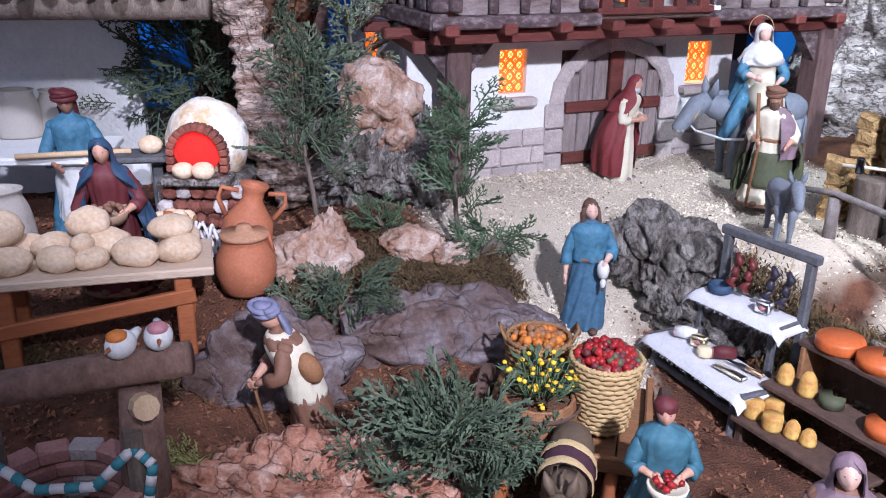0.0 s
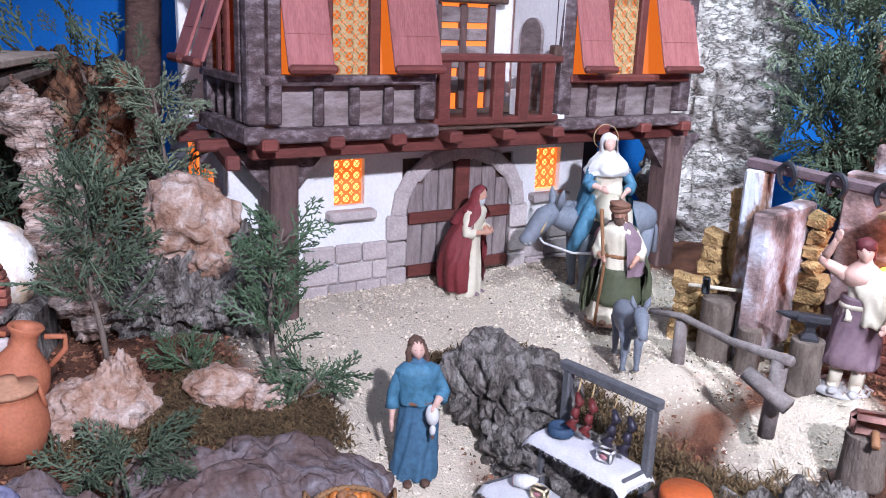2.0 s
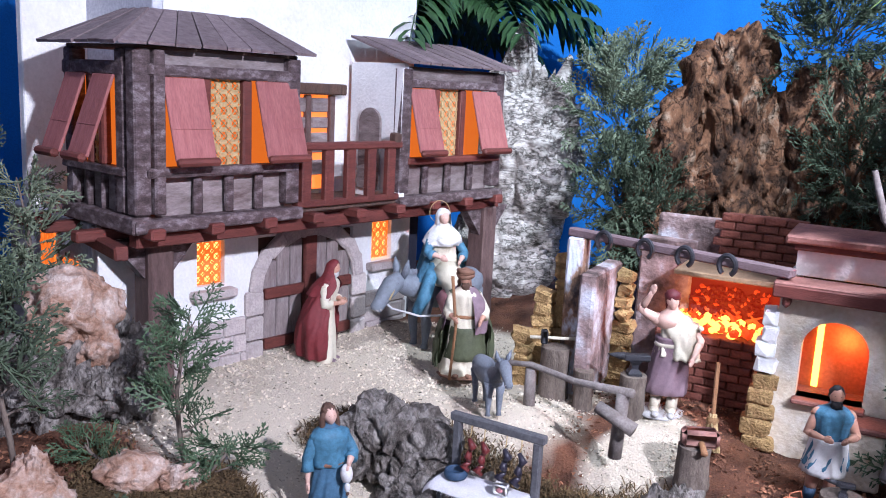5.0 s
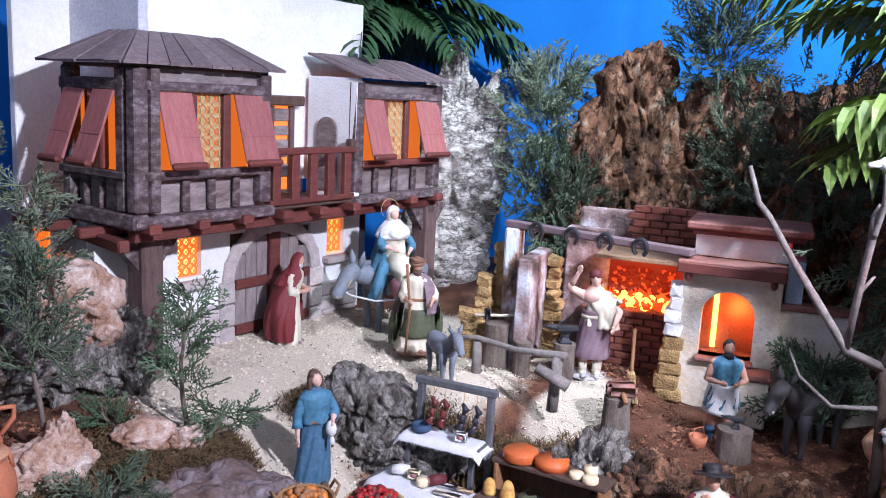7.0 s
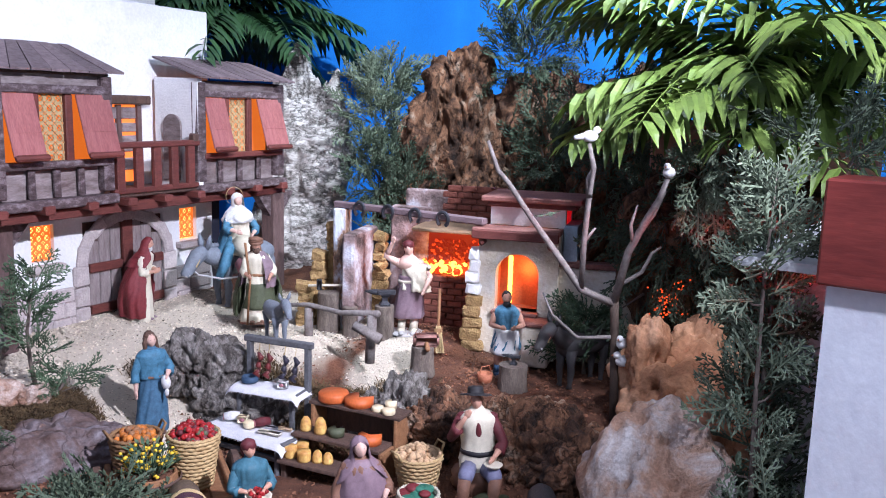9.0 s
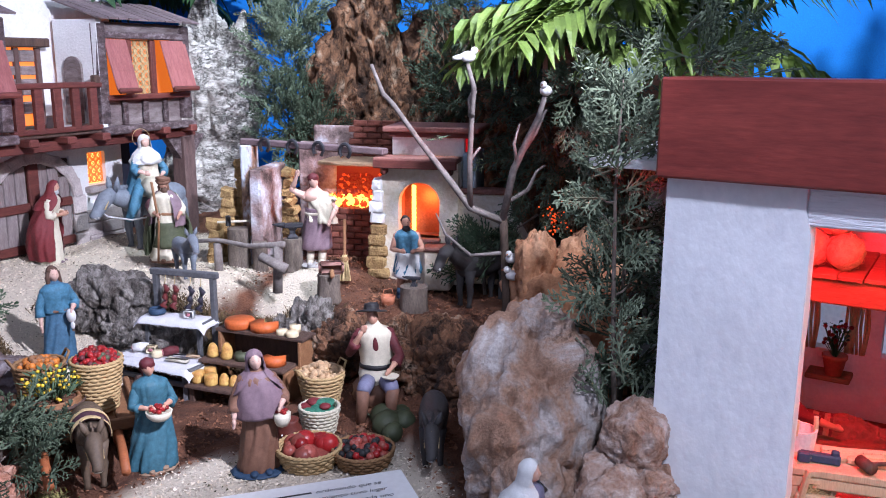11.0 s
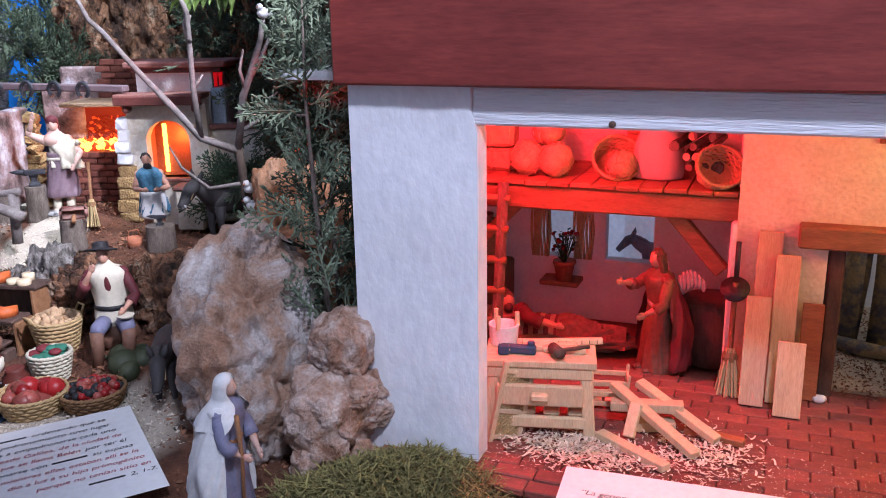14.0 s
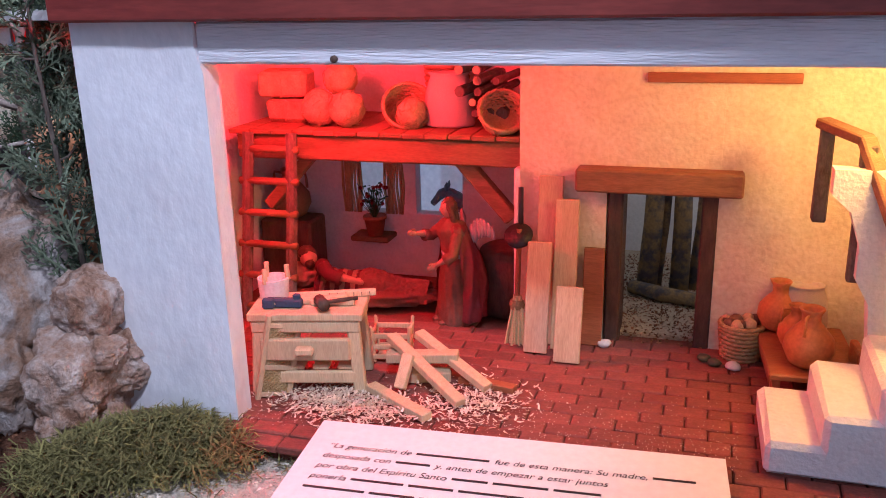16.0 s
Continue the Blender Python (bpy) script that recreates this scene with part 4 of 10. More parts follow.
def cliff(name, label, c, s, m, seed, plate=17.0, turn=(0, 0, 0), deep=0.022, sub=6, tall=0.55, jag=0.22):
    """A slab of cork bark: plates at different depths, clefts between them, a torn upper edge."""
    vs, fs = sphere(sub)
    g = Geo()
    off = Vector((seed * 2.13, seed * 3.31, seed * 1.7))
    r = Euler([radians(a) for a in turn]).to_matrix()
    out = []
    for p in vs:
        k = (abs(p.x) ** 3.2 + abs(p.y) ** 3.2 + abs(p.z) ** 3.2) ** (-1 / 3.2)
        w = Vector((p.x * k * s[0], p.y * k * s[1], p.z * k * s[2]))
        if w.z > 0:
            w.z *= 1 + jag * (noise.noise(Vector((w.x * 14, w.y * 14, seed))) + 0.6 * noise.noise(Vector((w.x * 37, w.y * 37, seed + 4))))
        q = w * plate + off
        q.z *= tall
        q += noise.noise_vector(q * 0.9) * 0.45
        dist, pts = noise.voronoi(q)
        cleft = min(1.0, (dist[1] - dist[0]) * 2.6) ** 0.6
        d2 = noise.voronoi(q * 2.3 + Vector((3, 1, 7)))[0]
        small = min(1.0, (d2[1] - d2[0]) * 2.2)
        h = deep * (cleft - 0.8) + deep * 1.3 * noise.noise(pts[0] * 5.7) + deep * 0.42 * (small - 0.6)
        h += deep * 1.5 * noise.noise(w * 7 + off) + deep * 0.30 * noise.fractal(w * 60 + off, 1.0, 2.0, 3)
        d = Vector((p.x / s[0], p.y / s[1], p.z / s[2])).normalized()
        out.append(r @ (w + d * h))
    g.add(out, fs)
    return solid(name, g, m, Matrix.Translation(c), label, "rock", smooth=True)


cliff("cork_cliff", "tall pale grey fissured cork-bark cliff beside the inn", (0.935, 1.93, 1.34), (0.135, 0.075, 0.32), ROCK_PALE, 1.0, 11, (0, 6, -26), 0.022, tall=0.9, jag=0.5)
cliff("cork_cliff", "rusty brown cork-bark crag", (1.145, 1.62, 1.37), (0.095, 0.07, 0.20), ROCK_BROWN, 2.0, 18, (0, 14, -36), 0.022, jag=0.6)
cliff("cork_cliff", "tall rusty brown cork-bark crag behind the forge", (1.285, 1.57, 1.41), (0.115, 0.085, 0.315), ROCK_BROWN, 3.0, 17, (0, -4, -40), 0.026)
cliff("cork_cliff", "dark brown cork-bark crag overgrown with conifer", (1.455, 1.42, 1.36), (0.13, 0.10, 0.32), ROCK_BROWN, 4.0, 16, (0, 0, -48), 0.026)
cliff("cork_cliff", "dark brown cork-bark crag behind the little oven", (1.50, 1.14, 1.32), (0.15, 0.12, 0.34), ROCK_BROWN, 5.0, 16, (0, 0, -60), 0.026)
cliff("cork_cliff", "dark cork-bark crag in shade", (1.44, 0.84, 1.24), (0.15, 0.12, 0.27), ROCK_BROWN, 6.0, 16, (0, 0, -70), 0.026)
cliff("cork_stump", "leaning grey-brown cork-bark trunk beside the bread oven", (-0.292, 1.46, 1.23), (0.045, 0.040, 0.20), stone("layered_cork_bark", [(0.13, 0.065, 0.042), (0.26, 0.17, 0.13), (0.42, 0.33, 0.28), (0.56, 0.48, 0.42)], 18, 200, 0.3, 20, (0.6, 0.6, 2.4), dist=0.008, warp=1.3), 7.0, 22, (0, -16, 0), 0.014, tall=1.6)
cliff("cork_rock", "grey cork-bark outcrop with deep hollows", (0.352, 1.245, 1.022), (0.094, 0.052, 0.068), ROCK_GREY, 8.4, 24, (0, 8, -40), 0.016, tall=0.7, jag=0.15)
cliff("cork_rock", "grey cork-bark shelf in front of the outcrop", (0.40, 1.165, 0.965), (0.10, 0.05, 0.055), ROCK_GREY, 8.9, 34, (0, 0, -45), 0.014, sub=5, tall=0.8)
cliff("dark_rock", "dark brown rock behind the shrubs", (-0.38, 1.80, 1.20), (0.12, 0.10, 0.24), ROCK_BROWN, 9.0, 17, (0, 0, 20), 0.024, sub=5)
cliff("dark_rock", "dark brown bark bank between market and donkey", (0.70, 0.80, 0.955), (0.13, 0.075, 0.075), ROCK_BROWN, 9.5, 22, (0, 0, -52), 0.020, tall=1.2)
cliff("dark_rock", "dark brown bark bank under the donkey", (0.77, 0.60, 0.945), (0.12, 0.10, 0.095), ROCK_BROWN, 9.8, 22, (0, 0, -60), 0.020, tall=1.2)

rock("pink_rock", "rounded pinkish limestone on a grey stone", [((-0.107, 1.43, 1.225), (0.064, 0.048, 0.064), (0, 10, 0)), ((-0.075, 1.41, 1.18), (0.033, 0.030, 0.036), (0, 0, 0))], ROCK_PINK, 3, 0.34, 0.20, 1.4, crag=0.10, facets=9)
rock("grey_rock", "grey pitted stone under the pink rock", [((-0.115, 1.44, 1.115), (0.085, 0.055, 0.065), (0, 0, 10)), ((-0.05, 1.45, 1.12), (0.05, 0.05, 0.08), (0, 0, 0))], ROCK_GREY, 5, 0.5, 0.5, 2.2, 5, facets=8, pits=0.35)
rock("pink_rock", "pinkish rough stone among the moss", [((-0.185, 1.205, 1.025), (0.062, 0.048, 0.044), (0, 0, 20)), ((-0.165, 1.21, 1.05), (0.024, 0.026, 0.048), (10, 0, 0))], ROCK_PINK, 9, 0.4, 0.3, 1.6, crag=0.12, facets=12)
rock("flat_rock", "flat pale pink rock with two lobes", [((-0.035, 1.235, 1.045), (0.046, 0.034, 0.028), (0, 8, 0)), ((0.025, 1.215, 1.037), (0.030, 0.024, 0.020), (0, 0, 0))], ROCK_PINK, 12, 0.28, 0.10, 1.5, crag=0.06)
cliff("slate_boulder", "long violet-grey boulder with a flat top", (0.030, 1.100, 0.945), (0.165, 0.075, 0.072), ROCK_SLATE, 14.0, 8, (10, 6, 7), 0.016, tall=1.2, jag=0.12)
rock("brown_rock", "reddish brown slab of rock behind the old man", [((-0.205, 0.985, 0.95), (0.085, 0.045, 0.085), (0, 15, 10))], ROCK_SLATE, 16.3, 0.3, 0.25, 1.6, facets=12)
rock("red_rock", "rough red stone with pale crystals", [((-0.15, 0.775, 0.905), (0.115, 0.060, 0.060), (0, 0, 10)), ((-0.045, 0.765, 0.90), (0.065, 0.055, 0.05), (0, 0, 0)), ((-0.125, 0.80, 0.94), (0.032, 0.032, 0.027), (0, 0, 0)), ((-0.21, 0.78, 0.925), (0.035, 0.03, 0.03), (0, 0, 0))], ROCK_RED, 18, 0.45, 0.45, 2.4, 5, crag=0.3, facets=10)
rock("ochre_rock", "smooth ochre weathered rock with hollows", [((0.945, 0.50, 1.05), (0.13, 0.10, 0.130), (0, -20, 20)), ((0.86, 0.40, 1.02), (0.115, 0.09, 0.115), (0, 0, 0)), ((1.0, 0.50, 1.14), (0.07, 0.06, 0.07), (0, 0, 0)), ((0.882, 0.52, 1.155), (0.038, 0.036, 0.075), (0, 0, 0))], stone("smooth_ochre_rock", [(0.24, 0.105, 0.052), (0.38, 0.185, 0.095), (0.48, 0.26, 0.145), (0.56, 0.34, 0.21)], 8, 130, 0, 12, dist=0.005, rough=0.8), 20, 0.42, 0.16, 1.3, 5, crag=0.06, pits=0.8)
rock("boulder", "large boulder of ochre earth and grey limestone", [((0.605, 0.275, 1.005), (0.116, 0.098, 0.165), (6, -8, 20)), ((0.57, 0.225, 0.94), (0.068, 0.06, 0.10), (0, 0, 0))], ROCK_BIG, 25, 0.20, 0.14, 1.5, 6, crag=0.06, facets=8, pits=0.22)
rock("pink_boulder", "crumbly pinkish conglomerate leaning on the pier", [((0.615, 0.105, 0.955), (0.074, 0.060, 0.082), (0, 0, 0))] + [((0.615 + 0.066 * math.cos(a), 0.100 + 0.052 * math.sin(a), z), (r, r * 0.9, r * 0.85), (a * 40, a * 25, 0)) for a, z, r in ((3.3, 0.905, 0.024), (4.0, 0.93, 0.020), (4.6, 0.905, 0.021), (5.2, 0.96, 0.026), (3.9, 0.985, 0.022), (4.7, 1.0, 0.024), (5.5, 0.99, 0.030), (3.1, 0.97, 0.024), (4.3, 0.955, 0.016))], ROCK_PINK, 27, 0.14, 0.12, 2.6, 5, crag=0.10, facets=13)
rock("pink_stone", "pale pinkish stone resting on the conglomerate", [((0.625, 0.088, 1.048), (0.043, 0.040, 0.050), (0, 20, 0))], ROCK_PINK, 31.4, 0.14, 0.14, 2.4, 5, crag=0.08, facets=16)
rock("pink_stone", "small pinkish stone at the foot of the boulder", [((0.570, 0.112, 0.885), (0.026, 0.022, 0.018), (0, 0, 0))], ROCK_PINK, 28, 0.2, 0.1, 1.4, 4)
rock("pink_stone", "small pinkish stone beside the pier", [((0.612, 0.035, 0.892), (0.028, 0.024, 0.019), (0, 0, 0))], ROCK_PINK, 29, 0.2, 0.1, 1.4, 4)
rock("dark_stone", "dark stone half sunk in moss", [((0.605, 0.985, 0.95), (0.05, 0.045, 0.045), (0, 0, 0))], ROCK_GREY, 31, 0.5, 0.5, 2.2, facets=8)
rock("grey_rock", "grey pitted stone behind the cheese stall", [((0.655, 0.925, 0.97), (0.045, 0.04, 0.055), (0, 0, 0))], ROCK_GREY, 33, 0.5, 0.6, 2.4, facets=8)


# ---- plants ----
def twig_spray(L, seed, fan=0.5, steps=9, thick=0.0014):
    """Cones for one flat conifer spray along +z: stem, side twigs, and tips on them."""
    rnd = random.Random(seed)
    seg = [((0, 0, 0), (0, 0, L), thick * 1.2)]
    for i in range(1, steps + 1):
        f = i / (steps + 1)
        side = 1 if i % 2 else -1
        ln = L * fan * (1 - f) + 0.10 * L
        a = radians(rnd.uniform(32, 50))
        o = Vector((0, 0, f * L))
        d = Vector((side * math.sin(a), rnd.uniform(-0.25, 0.25), math.cos(a)))
        seg.append((tuple(o), tuple(o + d * ln), thick))
        for j in range(1, 6):
            s2 = 1 if j % 2 else -1
            p = o + d * ln * j / 6
            b = a * side + s2 * radians(rnd.uniform(30, 45))
            e = Vector((math.sin(b), rnd.uniform(-0.35, 0.35), math.cos(b)))
            seg.append((tuple(p), tuple(p + e * L * rnd.uniform(0.07, 0.13)), thick))
    vs, fs = [], []
    for p, q, r in seg:
        p, q = Vector(p), Vector(q)
        d = (q - p).normalized()
        x = d.orthogonal().normalized()
        y = d.cross(x)
        o = len(vs)
        mid = p.lerp(q, 0.55)
        for a in (0, 2.1, 4.2):
            vs.append(p + (x * math.cos(a) + y * math.sin(a)) * r * 0.7)
        for a in (0, 2.1, 4.2):
            vs.append(mid + (x * math.cos(a) + y * math.sin(a)) * r)
        vs.append(q)
        for k in range(3):
            a, b = o + k, o + (k + 1) % 3
            fs += [(a, b, b + 3), (a, b + 3, a + 3), (a + 3, b + 3, o + 6)]
    return np.array([tuple(v) for v in vs]), np.array(fs)


def spread(name, places, spray, m, parent, label=""):
    """One mesh of many sprays set at the given 4 x 4 places."""
    vs, fs = spray
    nv = len(vs)
    hv = np.c_[vs, np.ones(nv)]
    allv = np.concatenate([hv @ np.array(p).T[:, :3] for p in places])
    allf = np.concatenate([fs + i * nv for i in range(len(places))])
    me = bpy.data.meshes.new(name)
    me.from_pydata(allv.tolist(), [], allf.tolist())
    me.materials.append(m)
    ob = new(name, me)
    ob.parent = parent
    return tagged(ob, label, kind="stuff")


def aim(p, d, roll, s):
    q = Vector(d).normalized().to_track_quat("Z", "Y").to_matrix().to_4x4()
    return Matrix.Translation(p) @ q @ Matrix.Rotation(roll, 4, "Z") @ Matrix.Scale(s, 4)


SPRAYS = [twig_spray(0.075, 3), twig_spray(0.075, 8, 0.4), twig_spray(0.075, 5, 0.62, 8)]


def conifer(name, label, x, y, z, h, w, n, leaf, seed, lean=(0, 0), spray=0, up=0.8, size=1.0, start=0.12, cat="shrub"):
    """A cut conifer sprig stuck in the ground: tapered stem, limbs, and flat sprays of scale leaves."""
    rnd = random.Random(seed)
    t = thing(name, Matrix.Translation((x, y, z)), label, cat)
    stem = Geo()
    pts = [Vector((lean[0] * f * h + 0.012 * math.sin(4 * f + seed), lean[1] * f * h, h * f * 0.95)) for f in (0, 0.25, 0.5, 0.75, 1)]
    stem.tube([p - Vector((0, 0, 0.02)) if i == 0 else p for i, p in enumerate(pts)], [0.005, 0.0042, 0.0034, 0.0024, 0.001], 0, 6)
    places = []
    limbs = Geo()
    for i in range(n):
        f = start + (1 - start) * (i / n) ** 0.9
        k = min(3, int(f * 4))
        p = pts[k].lerp(pts[k + 1], f * 4 - k)
        a = i * 2.4 + rnd.uniform(-0.5, 0.5)
        reach = w * (1 - 0.75 * f) * rnd.uniform(0.35, 1.0)
        d = Vector((math.cos(a), math.sin(a), up * rnd.uniform(0.4, 1.3)))
        q = p + d.normalized() * reach
        if i % 3 == 0:
            limbs.tube([p, p.lerp(q, 0.5) + Vector((0, 0, -0.004)), q], [0.0018, 0.0014, 0.0008], 0, 4)
        for s in range(2):
            o = p.lerp(q, rnd.uniform(0.25, 1.0))
            dd = d + Vector((rnd.gauss(0, 0.45), rnd.gauss(0, 0.45), rnd.gauss(0.1, 0.4)))
            places.append(aim(o, dd, rnd.uniform(0, 6.28), size * rnd.uniform(0.6, 1.15)))
    part("stem", stem, BARK, t, smooth=True)
    tagged(part("limb", limbs, BARK, t), kind="stuff")
    spread("leaves", places, SPRAYS[spray], leaf, t)
    return t


def thicket(name, label, c, s, n, leaf, seed, size=1.0, droop=0.0, spray=1):
    """A mass of conifer sprigs growing from a rock face."""
    rnd = random.Random(seed)
    t = thing(name, Matrix.Translation(c), label, "shrub")
    places, limbs = [], Geo()
    for i in range(n):
        v = Vector((rnd.gauss(0, 0.45) * s[0], rnd.gauss(0, 0.45) * s[1], rnd.gauss(0, 0.45) * s[2]))
        d = v.normalized() * 0.7 + Vector((-0.35, -0.45, 0.35 - droop)) + Vector((rnd.gauss(0, 0.3), rnd.gauss(0, 0.3), rnd.gauss(0, 0.3)))
        places.append(aim(v, d, rnd.uniform(0, 6.28), size * rnd.uniform(0.6, 1.25)))
        if i % 9 == 0:
            limbs.tube([v * 0.5 + Vector((0.02, 0.02, -0.02)), v * 0.9], [0.003, 0.001], 0, 4)
    tagged(part("limb", limbs, BARK, t), kind="stuff")
    spread("leaves", places, SPRAYS[spray], leaf, t)
    return t


conifer("conifer_sprig", "tall blue-green conifer sprig rooted in moss", -0.190, 1.24, 1.05, 0.29, 0.085, 24, LEAF_CEDAR, 2, start=0.34, size=1.0)
conifer("conifer_sprig", "bushy green conifer sprig beside the square", 0.036, 1.262, 1.035, 0.235, 0.055, 24, LEAF_FRESH, 3, start=0.22, size=0.85)
conifer("conifer_sprig", "low spreading conifer sprig over the grey boulder", -0.13, 1.08, 0.985, 0.05, 0.10, 22, LEAF_CEDAR, 4, start=0.05, up=0.35, size=0.8)
conifer("conifer_sprig", "low spreading conifer sprig beside the red stone", 0.01, 0.80, 0.895, 0.11, 0.14, 60, LEAF_CEDAR, 5, start=0.03, up=0.5)
conifer("conifer_sprig", "pale young conifer sprig before the blue cloth", -0.17, 1.56, 1.15, 0.28, 0.06, 24, LEAF_PALE, 6)
conifer("conifer_sprig", "small conifer sprig at the foot of the flat rock", -0.085, 1.275, 1.03, 0.05, 0.06, 10, LEAF_FRESH, 7, size=0.7)
conifer("conifer_sprig", "small green sprig at the edge of the square", 0.075, 1.225, 1.03, 0.04, 0.06, 10, LEAF_FRESH, 17, start=0.05, up=0.3, size=0.8)
conifer("cedar_branch", "tall silvery green cedar branch leaning on the white pier", 0.672, 0.168, 0.93, 0.62, 0.075, 46, LEAF_PALE, 8, lean=(-0.03, -0.02), size=1.0)
conifer("cedar_branch", "dark cedar branch behind the silvery one", 0.725, 0.19, 0.93, 0.56, 0.075, 44, LEAF_CEDAR, 9, size=1.1)
conifer("conifer_sprig", "dark sprig behind the donkey", 1.03, 0.80, 1.03, 0.13, 0.12, 34, LEAF_FRESH, 10, start=0.05)
thicket("conifer_thicket", "dark green conifer thicket behind the bakery", (-0.33, 1.62, 1.38), (0.16, 0.10, 0.20), 90, LEAF_CEDAR, 21)
thicket("conifer_thicket", "dark conifer sprays behind the bread oven", (-0.46, 1.60, 1.26), (0.11, 0.05, 0.15), 150, LEAF_CEDAR, 22)
thicket("conifer_thicket", "grey-green conifer thicket over the pale cliff", (1.085, 1.73, 1.54), (0.085, 0.07, 0.11), 150, LEAF_PALE, 23)
thicket("conifer_thicket", "grey-green conifer sprays at the foot of the cliff", (1.04, 1.64, 1.36), (0.075, 0.06, 0.13), 150, LEAF_CEDAR, 24)
thicket("conifer_thicket", "pale green conifer tops against the blue cloth", (1.15, 1.79, 1.645), (0.11, 0.06, 0.06), 110, LEAF_PALE, 25)
thicket("conifer_thicket", "grey-green conifer sprays above the forge", (1.07, 1.57, 1.33), (0.10, 0.06, 0.10), 120, LEAF_CEDAR, 26)
thicket("conifer_thicket", "blue-green conifer crown on the crag", (1.41, 1.44, 1.74), (0.12, 0.10, 0.13), 210, LEAF_CEDAR, 27)
thicket("conifer_thicket", "dark conifer sprays on the crag", (1.37, 1.31, 1.46), (0.09, 0.08, 0.12), 130, LEAF_CEDAR, 28)
thicket("conifer_thicket", "dark conifer thicket behind the little oven", (1.34, 1.02, 1.48), (0.18, 0.14, 0.22), 240, LEAF_CEDAR, 29)
thicket("conifer_thicket", "dark drooping conifer thicket behind the dry tree", (1.12, 0.64, 1.30), (0.15, 0.14, 0.20), 260, LEAF_CEDAR, 30, droop=0.9)
thicket("conifer_thicket", "silvery drooping conifer sprays under the planter", (1.00, 0.49, 1.50), (0.085, 0.07, 0.10), 80, LEAF_PALE, 31, droop=1.0)
thicket("conifer_thicket", "dry brown-green sprays on the workshop roof", (0.86, 0.17, 1.54), (0.10, 0.06, 0.04), 40, LEAF_CEDAR, 32)


def moss_patch(name, label, path, width, n, m, seed, lift=0.006, tall=0.012):
    """Tangled moss along a line on the ground: short bent strands over a low cushion."""
    rnd = random.Random(seed)
    g = Geo()
    for _ in range(n):
        k = rnd.randrange(len(path) - 1)
        f = rnd.random()
        x = path[k][0] + (path[k + 1][0] - path[k][0]) * f + rnd.gauss(0, 0.5) * width
        y = path[k][1] + (path[k + 1][1] - path[k][1]) * f + rnd.gauss(0, 0.5) * width
        e = (path[k][2] + (path[k + 1][2] - path[k][2]) * f) if len(path[k]) > 2 else 0.0
        bumpy = max(0.0, 0.5 + noise.noise((x * 40, y * 40, seed)))
        fall = math.exp(-((x - path[k][0] - (path[k + 1][0] - path[k][0]) * f) ** 2 + (y - path[k][1] - (path[k + 1][1] - path[k][1]) * f) ** 2) / (width * width))
        z = ground_height(x, y) + lift * bumpy + e * fall * rnd.uniform(0.35, 1.0)
        a, ln = rnd.uniform(0, 6.28), tall * rnd.uniform(0.5, 1.3)
        d = Vector((math.cos(a), math.sin(a), rnd.uniform(0.1, 0.9)))
        w = Vector((-d.y, d.x, 0)) * 0.0011
        p = Vector((x, y, z))
        q = p + d * ln * 0.5 + Vector((0, 0, 0.003))
        r = q + Vector((d.x + rnd.gauss(0, 0.6), d.y + rnd.gauss(0, 0.6), rnd.uniform(-0.6, 0.4))) * ln * 0.5
        o = len(g.v)
        g.v += [tuple(v) for v in (p - w, p + w, q - w, q + w, r)]
        g.f += [(o, o + 1, o + 3, o + 2), (o + 2, o + 3, o + 4)]
        g.m += [0, 0]
    return solid(name, g, m, Matrix(), label, "moss", kind="stuff", smooth=False)


moss_patch("moss", "olive brown moss bank round the cork outcrop", [(0.26, 1.36, 0.03), (0.33, 1.33, 0.05), (0.42, 1.30, 0.05), (0.50, 1.20, 0.04), (0.57, 1.09, 0.04), (0.62, 1.02, 0.04), (0.55, 1.0, 0.05)], 0.035, 9000, MOSS, 1)
moss_patch("moss", "thick tangle of dry moss behind the cheese stall", [(0.52, 1.06, 0.05), (0.58, 1.0, 0.06), (0.64, 0.96, 0.03)], 0.07, 10000, MOSS, 2, tall=0.020)
moss_patch("moss", "green moss cushion at the foot of the pier", [(0.52, 0.03, 0.035), (0.58, -0.01, 0.055), (0.63, -0.04, 0.05), (0.65, -0.09, 0.03)], 0.06, 20000, MOSS_GREEN, 3, tall=0.024)
moss_patch("moss", "olive moss under the flat rock", [(-0.10, 1.20), (0.0, 1.16), (0.10, 1.18), (0.06, 1.24)], 0.04, 5000, MOSS, 4)
moss_patch("moss", "olive moss below the bread table", [(-0.62, 1.0), (-0.40, 0.99), (-0.26, 0.98), (-0.20, 1.03)], 0.035, 5000, MOSS, 5)
moss_patch("moss", "olive moss beside the jars and the pink stone", [(-0.26, 1.16), (-0.14, 1.15), (-0.06, 1.30)], 0.04, 3500, MOSS, 6)
moss_patch("moss", "green moss behind the well", [(-0.34, 0.84), (-0.28, 0.82)], 0.03, 1800, MOSS_GREEN, 7)
moss_patch("moss", "green moss at the edge of the market path", [(0.05, 0.72), (0.06, 0.64)], 0.03, 1800, MOSS_GREEN, 8)


